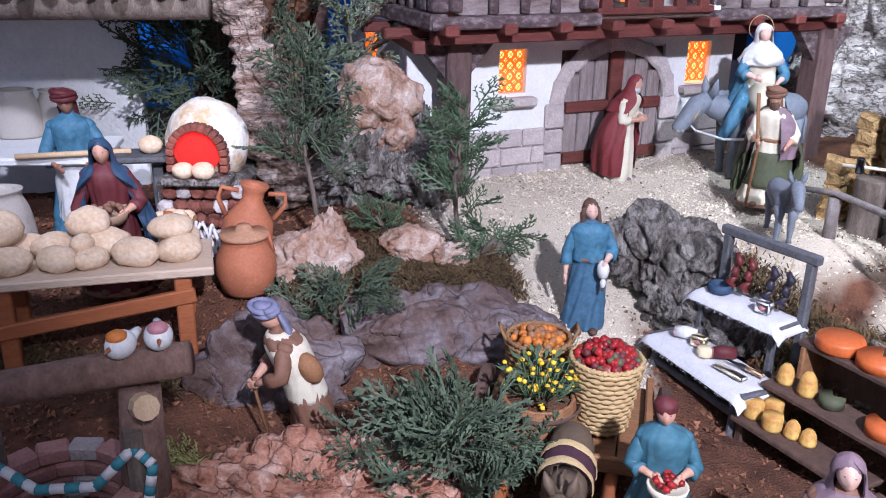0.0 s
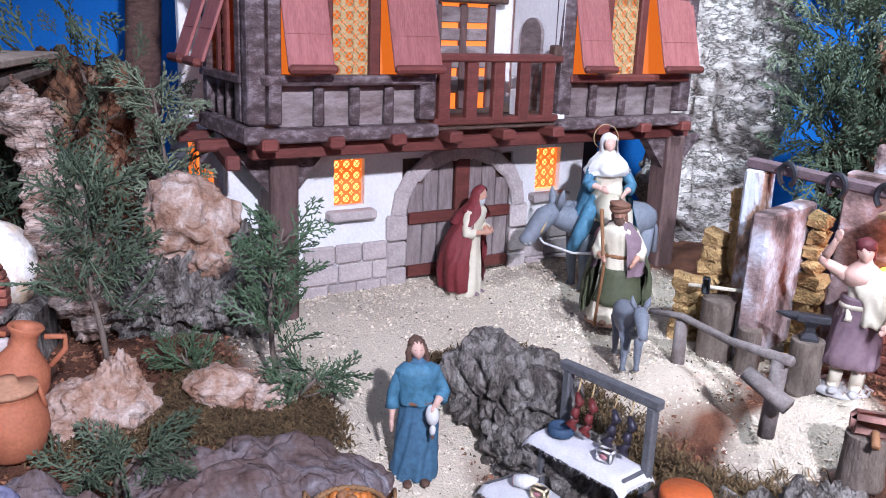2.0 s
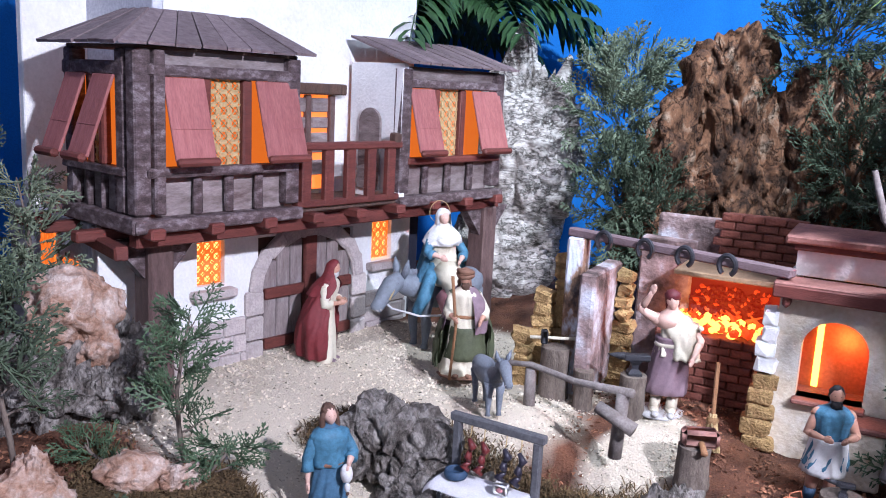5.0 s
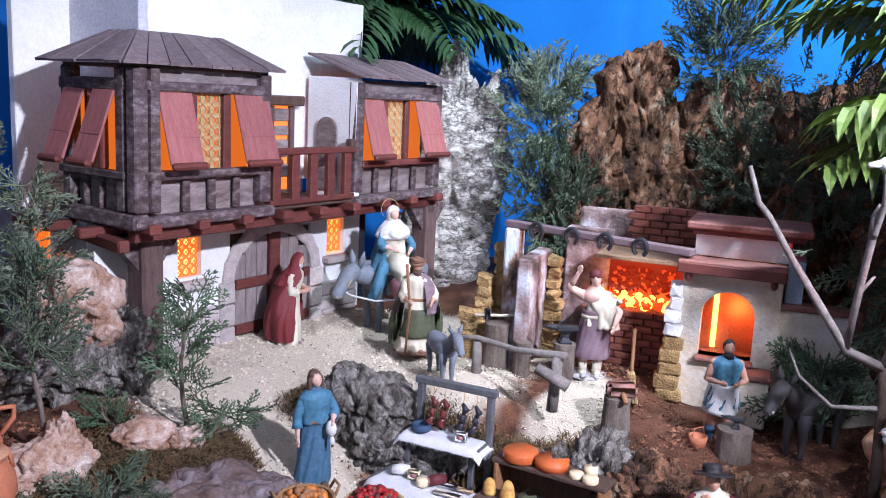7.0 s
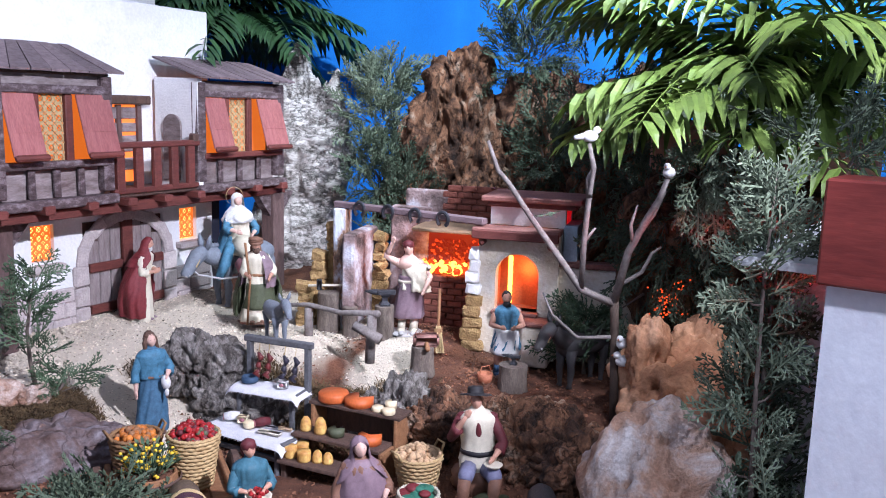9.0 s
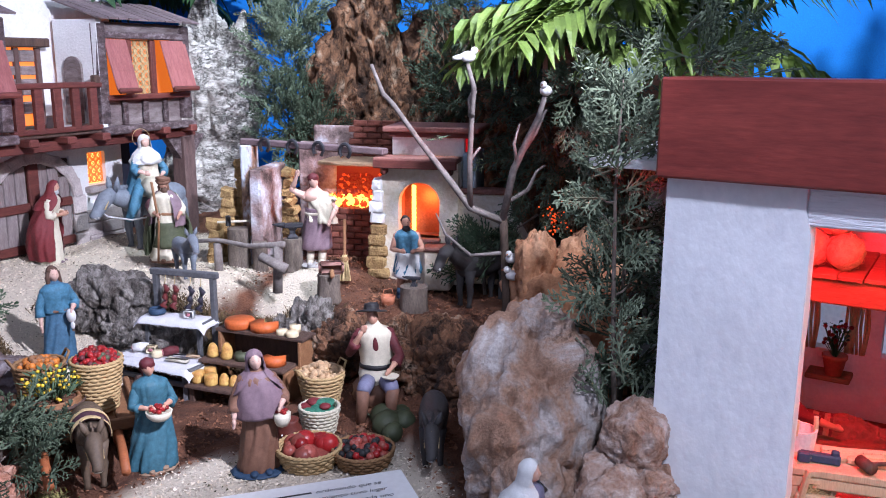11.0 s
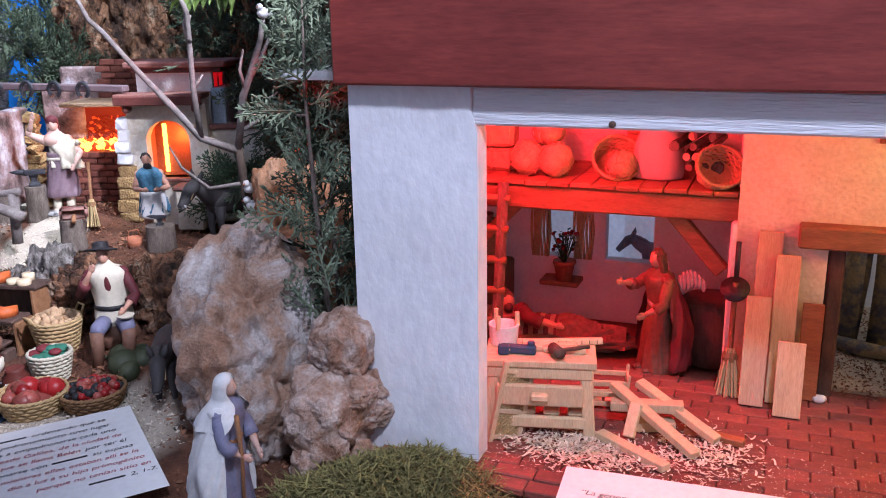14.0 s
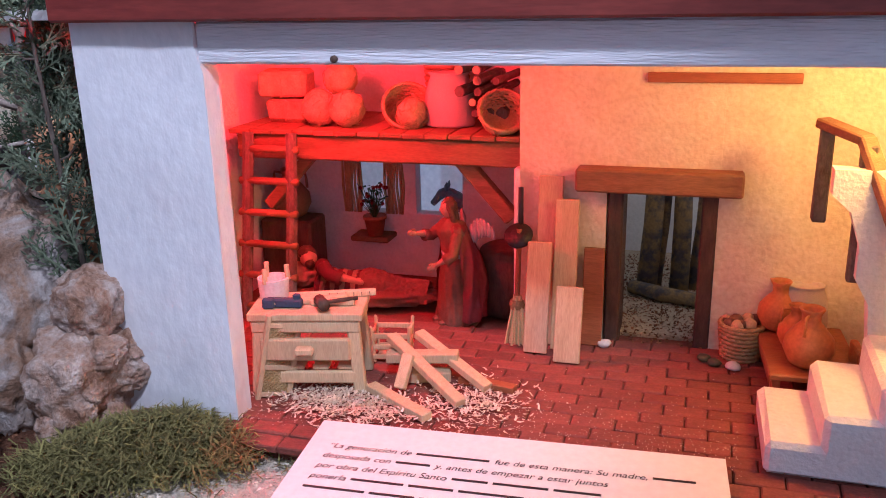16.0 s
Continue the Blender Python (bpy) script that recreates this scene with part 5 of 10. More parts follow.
def palm(name, label, x, y, z, fronds, m, seed, length, droop=0.9, leaflet=0.10, width=0.006, heading=0.0, span=6.28, rise=1.0):
    """A potted palm: arching ribs with paired narrow leaflets."""
    rnd = random.Random(seed)
    t = thing(name, Matrix.Translation((x, y, z)), label, "plant")
    for i in range(fronds):
        a = heading + span * (i / max(1, fronds - 1) - 0.5) + rnd.uniform(-0.2, 0.2)
        ln = length * rnd.uniform(0.7, 1.15)
        h = Vector((math.cos(a), math.sin(a), 0))
        n = 14
        up = rise * rnd.uniform(0.4, 1.55)
        pts = [h * ln * (f / n) * (0.35 + 0.65 * f / n) + Vector((0, 0, ln * (up * (f / n) - droop * (f / n) ** 2.2))) for f in range(n + 1)]
        fr = Geo()
        fr.tube(pts, [0.004 * (1 - 0.8 * f / n) for f in range(n + 1)], 0, 5)
        for f in range(3, n + 1):
            d = (pts[f] - pts[f - 1]).normalized()
            side = d.cross(Vector((0, 0, 1))).normalized()
            for s in (-1, 1):
                for k in (0, 0.5):
                    o = pts[f - 1].lerp(pts[f], k)
                    l2 = leaflet * math.sin(math.pi * min(1, (f + 1) / (n + 2))) ** 0.6 * rnd.uniform(0.8, 1.1)
                    e = (d * 0.75 + side * s * 0.8 + Vector((0, 0, rnd.uniform(-0.2, 0.15)))).normalized()
                    w = e.cross(Vector((0, 0, 1))).normalized() * width
                    fold = Vector((0, 0, 0.35 * width))
                    sag = rnd.uniform(0.2, 0.55) * l2
                    a1, a2, tip = o + e * l2 * 0.3, o + e * l2 * 0.65 - Vector((0, 0, sag * 0.35)), o + e * l2 * 0.92 - Vector((0, 0, sag))
                    fr.add([o, a1 - w * 0.8 + fold, a1, a1 + w * 0.8 + fold, a2 - w * 0.85 + fold, a2, a2 + w * 0.85 + fold, tip],
                           [(0, 2, 1), (0, 3, 2), (1, 2, 5, 4), (2, 3, 6, 5), (4, 5, 7), (5, 6, 7)])
        part("frond", fr, m, t)
    return t


def planter(x, y, z, lx, ly, h, turn, label):
    t = thing("planter", pose(x, y, z, 0, 0, turn), label, "planter")
    g = Geo()
    for c, s in (((0, -ly / 2, h / 2), (lx, 0.012, h)), ((0, ly / 2, h / 2), (lx, 0.012, h)), ((-lx / 2, 0, h / 2), (0.012, ly, h)), ((lx / 2, 0, h / 2), (0.012, ly, h)), ((0, 0, 0.01), (lx, ly, 0.02))):
        g.box(c, s, 0, 0.003)
    part("box", g, TERRACOTTA_PALE, t)
    g = Geo()
    g.box((0, -ly / 2 - 0.004, h), (lx + 0.03, 0.02, 0.018), 0, 0.005)
    g.box((0, ly / 2 + 0.004, h), (lx + 0.03, 0.02, 0.018), 0, 0.005)
    part("rim", g, TERRACOTTA_PALE, t)
    part("soil", Geo().box((0, 0, h - 0.02), (lx - 0.01, ly - 0.01, 0.01), 0), EARTH, t)


planter(1.245, 0.74, 1.462, 0.15, 0.12, 0.095, -49, "salmon terracotta planter with a palm")
planter(1.315, 0.50, 1.462, 0.215, 0.12, 0.088, -49, "long salmon terracotta planter behind the workshop roof")
cliff("rock_bank", "dark cork-bark bank that carries the planters", (1.305, 0.605, 1.262), (0.29, 0.11, 0.20), ROCK_BROWN, 11.0, 15, (0, 0, -57), 0.018, sub=5, jag=0.0)
palm("potted_palm", "bright green arching palm in a planter", 1.25, 0.68, 1.55, 17, LEAF_PALM, 3, 0.46, 0.72, 0.19, 0.0115, heading=3.1, span=5.2, rise=1.15)
palm("potted_palm", "bright green palm in the long planter", 1.30, 0.48, 1.54, 22, LEAF_PALM, 5, 0.48, 0.70, 0.19, 0.012, heading=2.6, span=5.4, rise=1.25)
palm("potted_palm", "dark broad-leaved palm behind the inn", 0.80, 2.22, 1.78, 14, LEAF_DARK, 8, 0.44, 0.8, 0.15, 0.012, heading=4.2, span=5.5, rise=1.0)
palm("potted_palm", "dark broad-leaved palm behind the inn wall", 0.97, 2.25, 1.76, 14, LEAF_DARK, 9, 0.44, 0.8, 0.15, 0.012, heading=4.4, span=5.5, rise=1.0)
palm("potted_palm", "dark palm leaves hanging over the house", -0.28, 2.18, 1.98, 7, LEAF_DARK, 12, 0.24, 1.3, 0.09, 0.008, heading=4.7, span=5.5, rise=0.3)
g = Geo().tube([(-0.34, 2.18, 0.95), (-0.32, 2.18, 1.3), (-0.30, 2.18, 1.65), (-0.28, 2.18, 2.0)], [0.045, 0.04, 0.036, 0.034], 0, 14, wob=0.06)
solid("palm_trunk", g, mat("reddish_palm_bark", (0.25, 0.14, 0.11), (0.09, 0.05, 0.04), 0.95, 50, 260, 1.0, stretch=(1, 1, 2.5), dist=0.006), Matrix(), "reddish ringed palm trunk behind the inn", "trunk")


def dry_tree():
    t = thing("dry_tree", Matrix.Translation((0.87, 0.585, 1.02)), "bare pale dry tree with white doves on its branches", "tree")
    o = Vector((0.87, 0.585, 1.02))
    limbs = [
        ("trunk", [(0.875, 0.58, 1.0), (0.872, 0.585, 1.12), (0.867, 0.587, 1.215), (0.862, 0.587, 1.25)], [0.012, 0.0105, 0.010, 0.0095]),
        ("branch", [(0.864, 0.587, 1.24), (0.80, 0.61, 1.27), (0.755, 0.625, 1.33), (0.70, 0.64, 1.40), (0.655, 0.65, 1.46), (0.635, 0.655, 1.48), (0.613, 0.656, 1.528)], [0.0085, 0.0075, 0.007, 0.006, 0.0055, 0.005, 0.0035]),
        ("branch", [(0.80, 0.61, 1.27), (0.775, 0.585, 1.36), (0.765, 0.57, 1.44), (0.75, 0.55, 1.49), (0.722, 0.535, 1.53)], [0.007, 0.0062, 0.0058, 0.0055, 0.004]),
        ("branch", [(0.862, 0.587, 1.245), (0.86, 0.56, 1.34), (0.865, 0.53, 1.40), (0.86, 0.50, 1.44), (0.85, 0.478, 1.475)], [0.009, 0.008, 0.007, 0.006, 0.005]),
        ("branch", [(0.86, 0.55, 1.36), (0.885, 0.53, 1.41), (0.90, 0.52, 1.45)], [0.006, 0.005, 0.003]),
        ("branch", [(0.765, 0.57, 1.44), (0.757, 0.565, 1.47), (0.762, 0.56, 1.485)], [0.007, 0.007, 0.006]),
        ("twig", [(0.862, 0.552, 1.35), (0.848, 0.548, 1.39), (0.853, 0.54, 1.425)], [0.0045, 0.0038, 0.002]),
        ("twig", [(0.868, 0.575, 1.28), (0.90, 0.56, 1.30), (0.912, 0.55, 1.335), (0.93, 0.545, 1.345)], [0.005, 0.0045, 0.0035, 0.002]),
        ("twig", [(0.775, 0.585, 1.36), (0.790, 0.575, 1.385)], [0.004, 0.0022]),
        ("branch", [(0.86, 0.587, 1.18), (0.83, 0.64, 1.17), (0.80, 0.68, 1.21), (0.785, 0.69, 1.25)], [0.0045, 0.004, 0.0032, 0.002]),
    ]
    for n, pts, r in limbs:
        g = Geo().tube([Vector(p) - o for p in pts], [0.82 * q for q in r], 0, 9, wob=0.12)
        part(n, g, TRUNK if n == "trunk" else BRANCH, t, smooth=True)


TRUNK = mat("dark_weathered_trunk", (0.12, 0.085, 0.065), (0.045, 0.03, 0.022), 0.85, 60, 300, 0.8, stretch=(1, 1, 0.4))


def dove(x, y, z, turn, s=0.0135):
    g = Geo()
    g.blob((0, 0, s), (s, s * 0.75, s * 0.72), 0, 2)
    g.blob((s * 0.8, 0, s * 1.75), (s * 0.48, s * 0.44, s * 0.46), 0, 2)
    g.tube([(s * 1.2, 0, s * 1.75), (s * 1.55, 0, s * 1.68)], [s * 0.14, 0.0005], 1, 5)
    g.tube([(-s * 0.7, 0, s), (-s * 1.9, 0, s * 0.8)], [s * 0.4, s * 0.25], 0, 6)
    solid("dove_figurine", g, [P_WHITE, WOOD_ORANGE], pose(x, y, z, 0, 0, turn), "small white dove figurine on a dry branch", "bird figurine", "doves on the tree")


dry_tree()
dove(0.722, 0.535, 1.528, -30)
dove(0.852, 0.478, 1.472, 200)
dove(0.868, 0.562, 1.125, 150, 0.015)
dove(0.862, 0.562, 1.160, 200, 0.014)

# ---- painted clay figurines ----
ROBE = [(0.185, 0.0), (0.19, 0.03), (0.175, 0.15), (0.155, 0.32), (0.135, 0.46), (0.118, 0.56), (0.125, 0.64), (0.140, 0.72), (0.130, 0.785), (0.075, 0.825), (0.042, 0.845), (0.038, 0.87)]
# material slots: 0 robe, 1 cloak, 2 skin, 3 hair or headcloth, 4 base, 5 accent


def arm(g, sh, el, ha, sleeve=0, bare=False, r=0.033):
    """An arm from shoulder to hand; the sleeve widens to a hanging cuff."""
    sh, el, ha = Vector(sh), Vector(el), Vector(ha)
    sh = Vector((sh.x * 0.86, sh.y, sh.z))
    wr = el.lerp(ha, 0.74)
    k = 2 if bare else sleeve
    g.blob(sh, (r * 1.55, r * 1.5, r * 1.6), k, 2, 0.05, 2)
    cuff = el.lerp(wr, 0.62)
    drop = Vector((0, 0, -r * 0.35))
    if bare:
        g.tube([sh, sh.lerp(el, 0.35), sh.lerp(el, 0.75), el, el.lerp(wr, 0.3)], [r * 1.2, r * 1.25, r, r * 0.92, r * 0.95], 2, 12)
    else:
        g.tube([sh, sh.lerp(el, 0.35), sh.lerp(el, 0.75), el + drop * 0.3, el.lerp(cuff, 0.55) + drop * 0.6, cuff + drop], [r * 1.35, r * 1.45, r * 1.3, r * 1.28, r * 1.32, r * 1.5], sleeve, 14, wob=0.06)
    g.tube([el.lerp(wr, 0.2), el.lerp(wr, 0.6), wr, ha], [r * 0.9, r * 0.84, r * 0.62, r * 0.5], 2, 10)
    d = (ha - wr).normalized()
    q = d.to_track_quat("Z", "Y").to_matrix()
    g.blob(ha + d * 0.012, (0.017, 0.027, 0.036), 2, 2, rot=q)
    g.blob(ha + d * 0.040, (0.013, 0.023, 0.026), 2, 2, rot=q)
    g.blob(ha + q @ Vector((0.004, 0.026, 0.018)), (0.009, 0.010, 0.024), 2, 1, rot=q)


def head(g, c, cover, beard=None, tilt=0.0):
    x, y, z = c
    g.tube([(x, y + 0.016, z - 0.105), (x, y + 0.010, z - 0.05)], [0.036, 0.033], 2, 12)
    vs, fs = sphere(3)
    face = []
    for p in vs:
        w = 1 - 0.20 * max(0.0, -p.z) ** 1.5
        fx, fy, fz = p.x * 0.050 * w, p.y * 0.058, p.z * 0.074
        if p.y < -0.2:
            socket = math.exp(-((abs(fx) - 0.020) ** 2 / 0.00013 + (fz - 0.010) ** 2 / 0.00010))
            nose = math.exp(-(fx ** 2 / 0.00005 + (fz + 0.010) ** 2 / 0.00035))
            lips = math.exp(-(fx ** 2 / 0.00022 + (fz + 0.036) ** 2 / 0.00004))
            chin = math.exp(-(fx ** 2 / 0.0004 + (fz + 0.060) ** 2 / 0.0002))
            fy += 0.008 * socket - 0.018 * nose - 0.005 * lips - 0.008 * chin
        face.append((x + fx, y + fy, z + fz))
    g.add(face, fs, 2)
    for s in (-1, 1):
        g.blob((x + s * 0.020, y - 0.0475, z + 0.010), (0.0075, 0.004, 0.0035), 3, 1)
    if beard is not None:
        g.blob((x, y - 0.030, z - 0.065), (0.042, 0.034, 0.046), beard, 3, 0.3, 5)
        g.blob((x, y - 0.052, z - 0.033), (0.024, 0.010, 0.007), beard, 2)
    if cover == "hair":
        g.blob((x, y + 0.018, z + 0.014), (0.060, 0.062, 0.076), 3, 4, 0.16, 5)
        for s in (-1, 1):
            g.tube([(x + s * 0.046, y - 0.012, z + 0.03), (x + s * 0.056, y + 0.004, z - 0.03), (x + s * 0.058, y + 0.010, z - 0.09), (x + s * 0.052, y + 0.0, z - 0.15)], [0.018, 0.022, 0.022, 0.010], 3, 9, wob=0.12)
        g.blob((x, y + 0.045, z - 0.07), (0.056, 0.034, 0.085), 3, 3, 0.2, 5)
    elif cover == "short":
        g.blob((x, y + 0.016, z + 0.020), (0.055, 0.058, 0.068), 3, 3, 0.14, 6)
    elif cover in ("veil", "shawl"):
        vs, fs = [], []
        rows, cols = 18, 30
        low = 0.34 if cover == "veil" else 0.26
        for i in range(rows + 1):
            f = i / rows
            zz = z + 0.090 - f * low
            up = (zz - z) / 0.090
            if up > -0.2:
                rr = 0.072 * math.sqrt(max(0.003, 1 - max(0.0, up) ** 2.4))
            else:
                rr = 0.072 + 0.020 * min(1, (-0.2 - up) * 0.6) + 0.060 * max(0.0, -up - 0.9) ** 0.8
            half = radians(14 + 44 * min(1.0, max(0.0, (0.80 - up) / 0.5)) - 22 * min(1.0, max(0.0, (-0.3 - up) / 0.7)) + 24 * max(0.0, -up - 1.4))
            for j in range(cols + 1):
                a = -math.pi / 2 + half + (2 * math.pi - 2 * half) * j / cols
                crease = 1 + 0.24 * min(1, 0.25 + f) * (0.28 - abs(noise.noise(Vector((math.cos(a) * 2.2, math.sin(a) * 2.2, zz * 5 + x)))))
                vs.append((x + rr * crease * math.cos(a) * 1.02, y + 0.010 + rr * crease * math.sin(a), zz))
        for i in range(rows):
            for j in range(cols):
                a = i * (cols + 1) + j
                fs.append((a, a + 1, a + cols + 2, a + cols + 1))
        g.add(vs, fs, 3)
        g.add([(x + (px - x) * 0.91, y + (py - y) * 0.91, pz - 0.004) for px, py, pz in vs], [q[::-1] for q in fs], 3)
        g.blob((x, y + 0.014, z + 0.034), (0.062, 0.060, 0.056), 3, 2)
    elif cover == "cap":
        g.blob((x, y + 0.012, z + 0.036), (0.064, 0.068, 0.060), 3, 3, 0.14, 4)
        g.blob((x, y + 0.05, z - 0.02), (0.055, 0.032, 0.085), 3, 3, 0.18, 4)
    elif cover == "turban":
        for k in range(3):
            ring = [(x + 0.066 * math.cos(a * 0.42), y + 0.010 + 0.070 * math.sin(a * 0.42), z + 0.034 + 0.017 * k + 0.010 * math.sin(a * 0.42 + 2.2 * k)) for a in range(16)]
            g.tube(ring, 0.020, 3, 8, wob=0.10)
        g.blob((x, y + 0.012, z + 0.055), (0.060, 0.062, 0.048), 3, 3, 0.1, 3)
        g.blob((x, y + 0.066, z - 0.075), (0.064, 0.024, 0.13), 3, 3, 0.2, 4)
    elif cover == "hat":
        g.lathe([(0.004, 0.004), (0.12, 0.0), (0.132, 0.008), (0.120, 0.015), (0.074, 0.018), (0.066, 0.060), (0.048, 0.080), (0.004, 0.085)], 3, 26, Matrix.Translation((x, y + 0.016, z + 0.036)) @ Matrix.Rotation(-0.34, 4, "X"), fold=0.06, waves=5)


def cloak(g, k=1, top=0.80, low=0.06, open_deg=70, r0=0.105, r1=0.245, waves=10, back=0.02):
    prof = []
    for i in range(9):
        f = i / 8
        prof.append((r1 + (r0 - r1) * f ** 1.4 + 0.05 * math.sin(math.pi * f), low + (top - low) * f))
    a0, a1 = radians(-90 + open_deg), radians(270 - open_deg)
    m = Matrix.Translation((0, back, 0))
    g.lathe(prof, k, 60, m, 0.8, 0.13, waves, 1.0, (a0, a1), False)
    g.lathe([(r * 0.93, z) for r, z in prof], k, 60, m, 0.8, 0.13, waves, 1.0, (a1, a0), False)
    for s in (-1, 1):
        g.blob((s * 0.085, 0.008, top - 0.035), (0.066, 0.066, 0.052), k, 3, 0.14, 3)


def figurine(label, x, y, h, turn, mats, z=None, robe=ROBE, cover="veil", has_cloak=False, arms=None, beard=None, fold=0.12, ky=0.78, extra=None, tilt=(0, 0), base=True, cat="figurine", bare=False, head_at=(0, -0.012, 0.915), waves=11, open_deg=70, stoop=0.03, sway=0.02):
    """A standing clay figure, one mesh: robe with folds, arms, head, headcloth, cloak. It faces -y before it is turned."""
    g = Geo()
    if robe:
        g.lathe(robe, 0, 40, None, ky, fold, waves, x * 9)
        g.lathe([(0.122, 0.545), (0.127, 0.56), (0.122, 0.578)], 5, 24, None, ky * 1.02)
        for s in (-1, 1):
            g.blob((s * 0.06, -0.135, 0.012), (0.032, 0.05, 0.022), 4 if base else 3, 2)
    if base:
        g.blob((0, 0, -0.012), (0.215, 0.19, 0.026), 4, 3, 0.15, 3)
    if has_cloak:
        cloak(g, open_deg=open_deg)
    for a in arms or ((((0.125, 0, 0.755)), (0.175, -0.04, 0.60), (0.07, -0.16, 0.60)), ((-0.125, 0, 0.755), (-0.175, -0.04, 0.60), (-0.07, -0.16, 0.60))):
        arm(g, *a, bare=bare)
    head(g, head_at, cover, beard)
    if extra:
        extra(g)
    model(g, stoop, sway, x * 31)
    if z is None:
        z = gz(x, y) + 0.003
    m = pose(x, y, z, tilt[0], tilt[1], turn) @ Matrix.Scale(h, 4)
    return solid("figurine", g, mats, m, label, cat)


def model(g, stoop, sway, seed):
    """Bends the clay forward and sideways and leaves the unevenness of the modeller's fingers."""
    for i, p in enumerate(g.v):
        v = Vector(p)
        d = noise.noise_vector(v * 7 + Vector((seed, 0, 0))) * 0.007 + noise.noise_vector(v * 19 + Vector((0, seed, 0))) * 0.0035
        h = max(0.0, v.z)
        g.v[i] = (v.x + d.x + sway * math.sin(3.6 * h), v.y + d.y - stoop * h * h * 1.6, v.z + d.z)


def staff(g, x=0.14, y=-0.2, top=1.02, k=5, r=0.012):
    g.tube([(x, y, 0.0), (x + 0.01, y, 0.5), (x - 0.01, y + 0.02, top)], [r, r, r * 1.3], k, 7)


def load_basket(fruit, w=0.11):
    def add(g):
        g.lathe([(w * 0.65, 0.50), (w * 0.9, 0.53), (w, 0.575), (w * 0.9, 0.575), (w * 0.7, 0.545)], 5, 20, Matrix.Translation((0, -0.19, 0)))
        rnd = random.Random(3)
        for _ in range(14):
            a, r = rnd.uniform(0, 6.28), rnd.uniform(0, w * 0.75)
            g.blob((r * math.cos(a), -0.19 + r * math.sin(a), 0.585 + rnd.uniform(0, 0.02)), (0.024, 0.024, 0.024), fruit, 1)
    return add


def hen(g):
    g.blob((0.06, -0.17, 0.52), (0.045, 0.05, 0.075), 4, 2)
    g.blob((0.06, -0.19, 0.42), (0.022, 0.024, 0.04), 4, 2)
    g.blob((0.06, -0.20, 0.375), (0.014, 0.016, 0.016), 3, 1)


figurine("bearded figurine in a crimson cloak over a cream robe", 0.352, 1.650, 0.203, 58, [P_CREAM, P_RED, SKIN, P_RED, P_MAUVE, P_CREAM, BEARD], z=1.043, cover="veil", has_cloak=True, beard=6, open_deg=48, stoop=0.07, sway=-0.02)
figurine("woman figurine in a blue dress holding a white hen", 0.215, 1.160, 0.200, 5, [P_DEEPBLUE, P_BLUE, SKIN_PALE, HAIR, P_WHITE, P_BROWN], z=0.948, cover="hair", arms=(((0.115, 0, 0.755), (0.16, -0.04, 0.62), (0.08, -0.16, 0.58), 1), ((-0.115, 0, 0.755), (-0.165, 0.0, 0.61), (-0.18, -0.05, 0.43), 1)), extra=lambda g: (hen(g), g.lathe([(0.132, 0.54), (0.128, 0.60), (0.132, 0.66), (0.142, 0.72), (0.132, 0.785), (0.078, 0.825)], 1, 28, None, 0.8, 0.05, 7)), base=False, fold=0.11, robe=[(0.15, 0.0), (0.155, 0.03), (0.145, 0.15), (0.135, 0.32), (0.125, 0.46), (0.112, 0.56), (0.12, 0.64), (0.13, 0.72), (0.12, 0.785), (0.07, 0.825), (0.042, 0.845), (0.038, 0.87)])
figurine("walking bearded figurine in cream, green and mauve with staff", 0.578, 1.475, 0.205, -20, [P_CREAM, P_GREEN, SKIN, P_BROWN, P_BROWN, WOOD_OAK, HAIR, P_MAUVE], z=1.05, cover="turban", has_cloak=True, beard=6, extra=lambda g: (staff(g, -0.12, -0.22, 0.98), g.lathe([(0.21, 0.42), (0.20, 0.56), (0.175, 0.70), (0.13, 0.79), (0.08, 0.84)], 7, 26, None, 0.8, 0.10, 7, 0, (radians(-70), radians(200)), False), g.lathe([(0.19, 0.16), (0.18, 0.3), (0.15, 0.46)], 1, 24, Matrix.Translation((0.02, -0.01, 0)), 0.8, 0.08)), arms=(((0.125, 0, 0.755), (0.18, -0.04, 0.62), (0.12, -0.18, 0.55)), ((-0.125, 0, 0.755), (-0.17, -0.08, 0.62), (-0.12, -0.22, 0.58))))
figurine("woman figurine in red cap and teal dress with fruit basket", 0.228, 0.742, 0.185, -5, [P_TEAL, P_BLUE, SKIN, P_DKRED, P_TAN, P_CREAM, FRUIT_RED], z=0.889, cover="cap", extra=load_basket(6), robe=[(0.20, 0.0), (0.205, 0.04), (0.19, 0.18), (0.165, 0.34), (0.145, 0.46), (0.13, 0.56), (0.138, 0.64), (0.150, 0.72), (0.138, 0.785), (0.075, 0.825), (0.042, 0.845), (0.038, 0.87)])
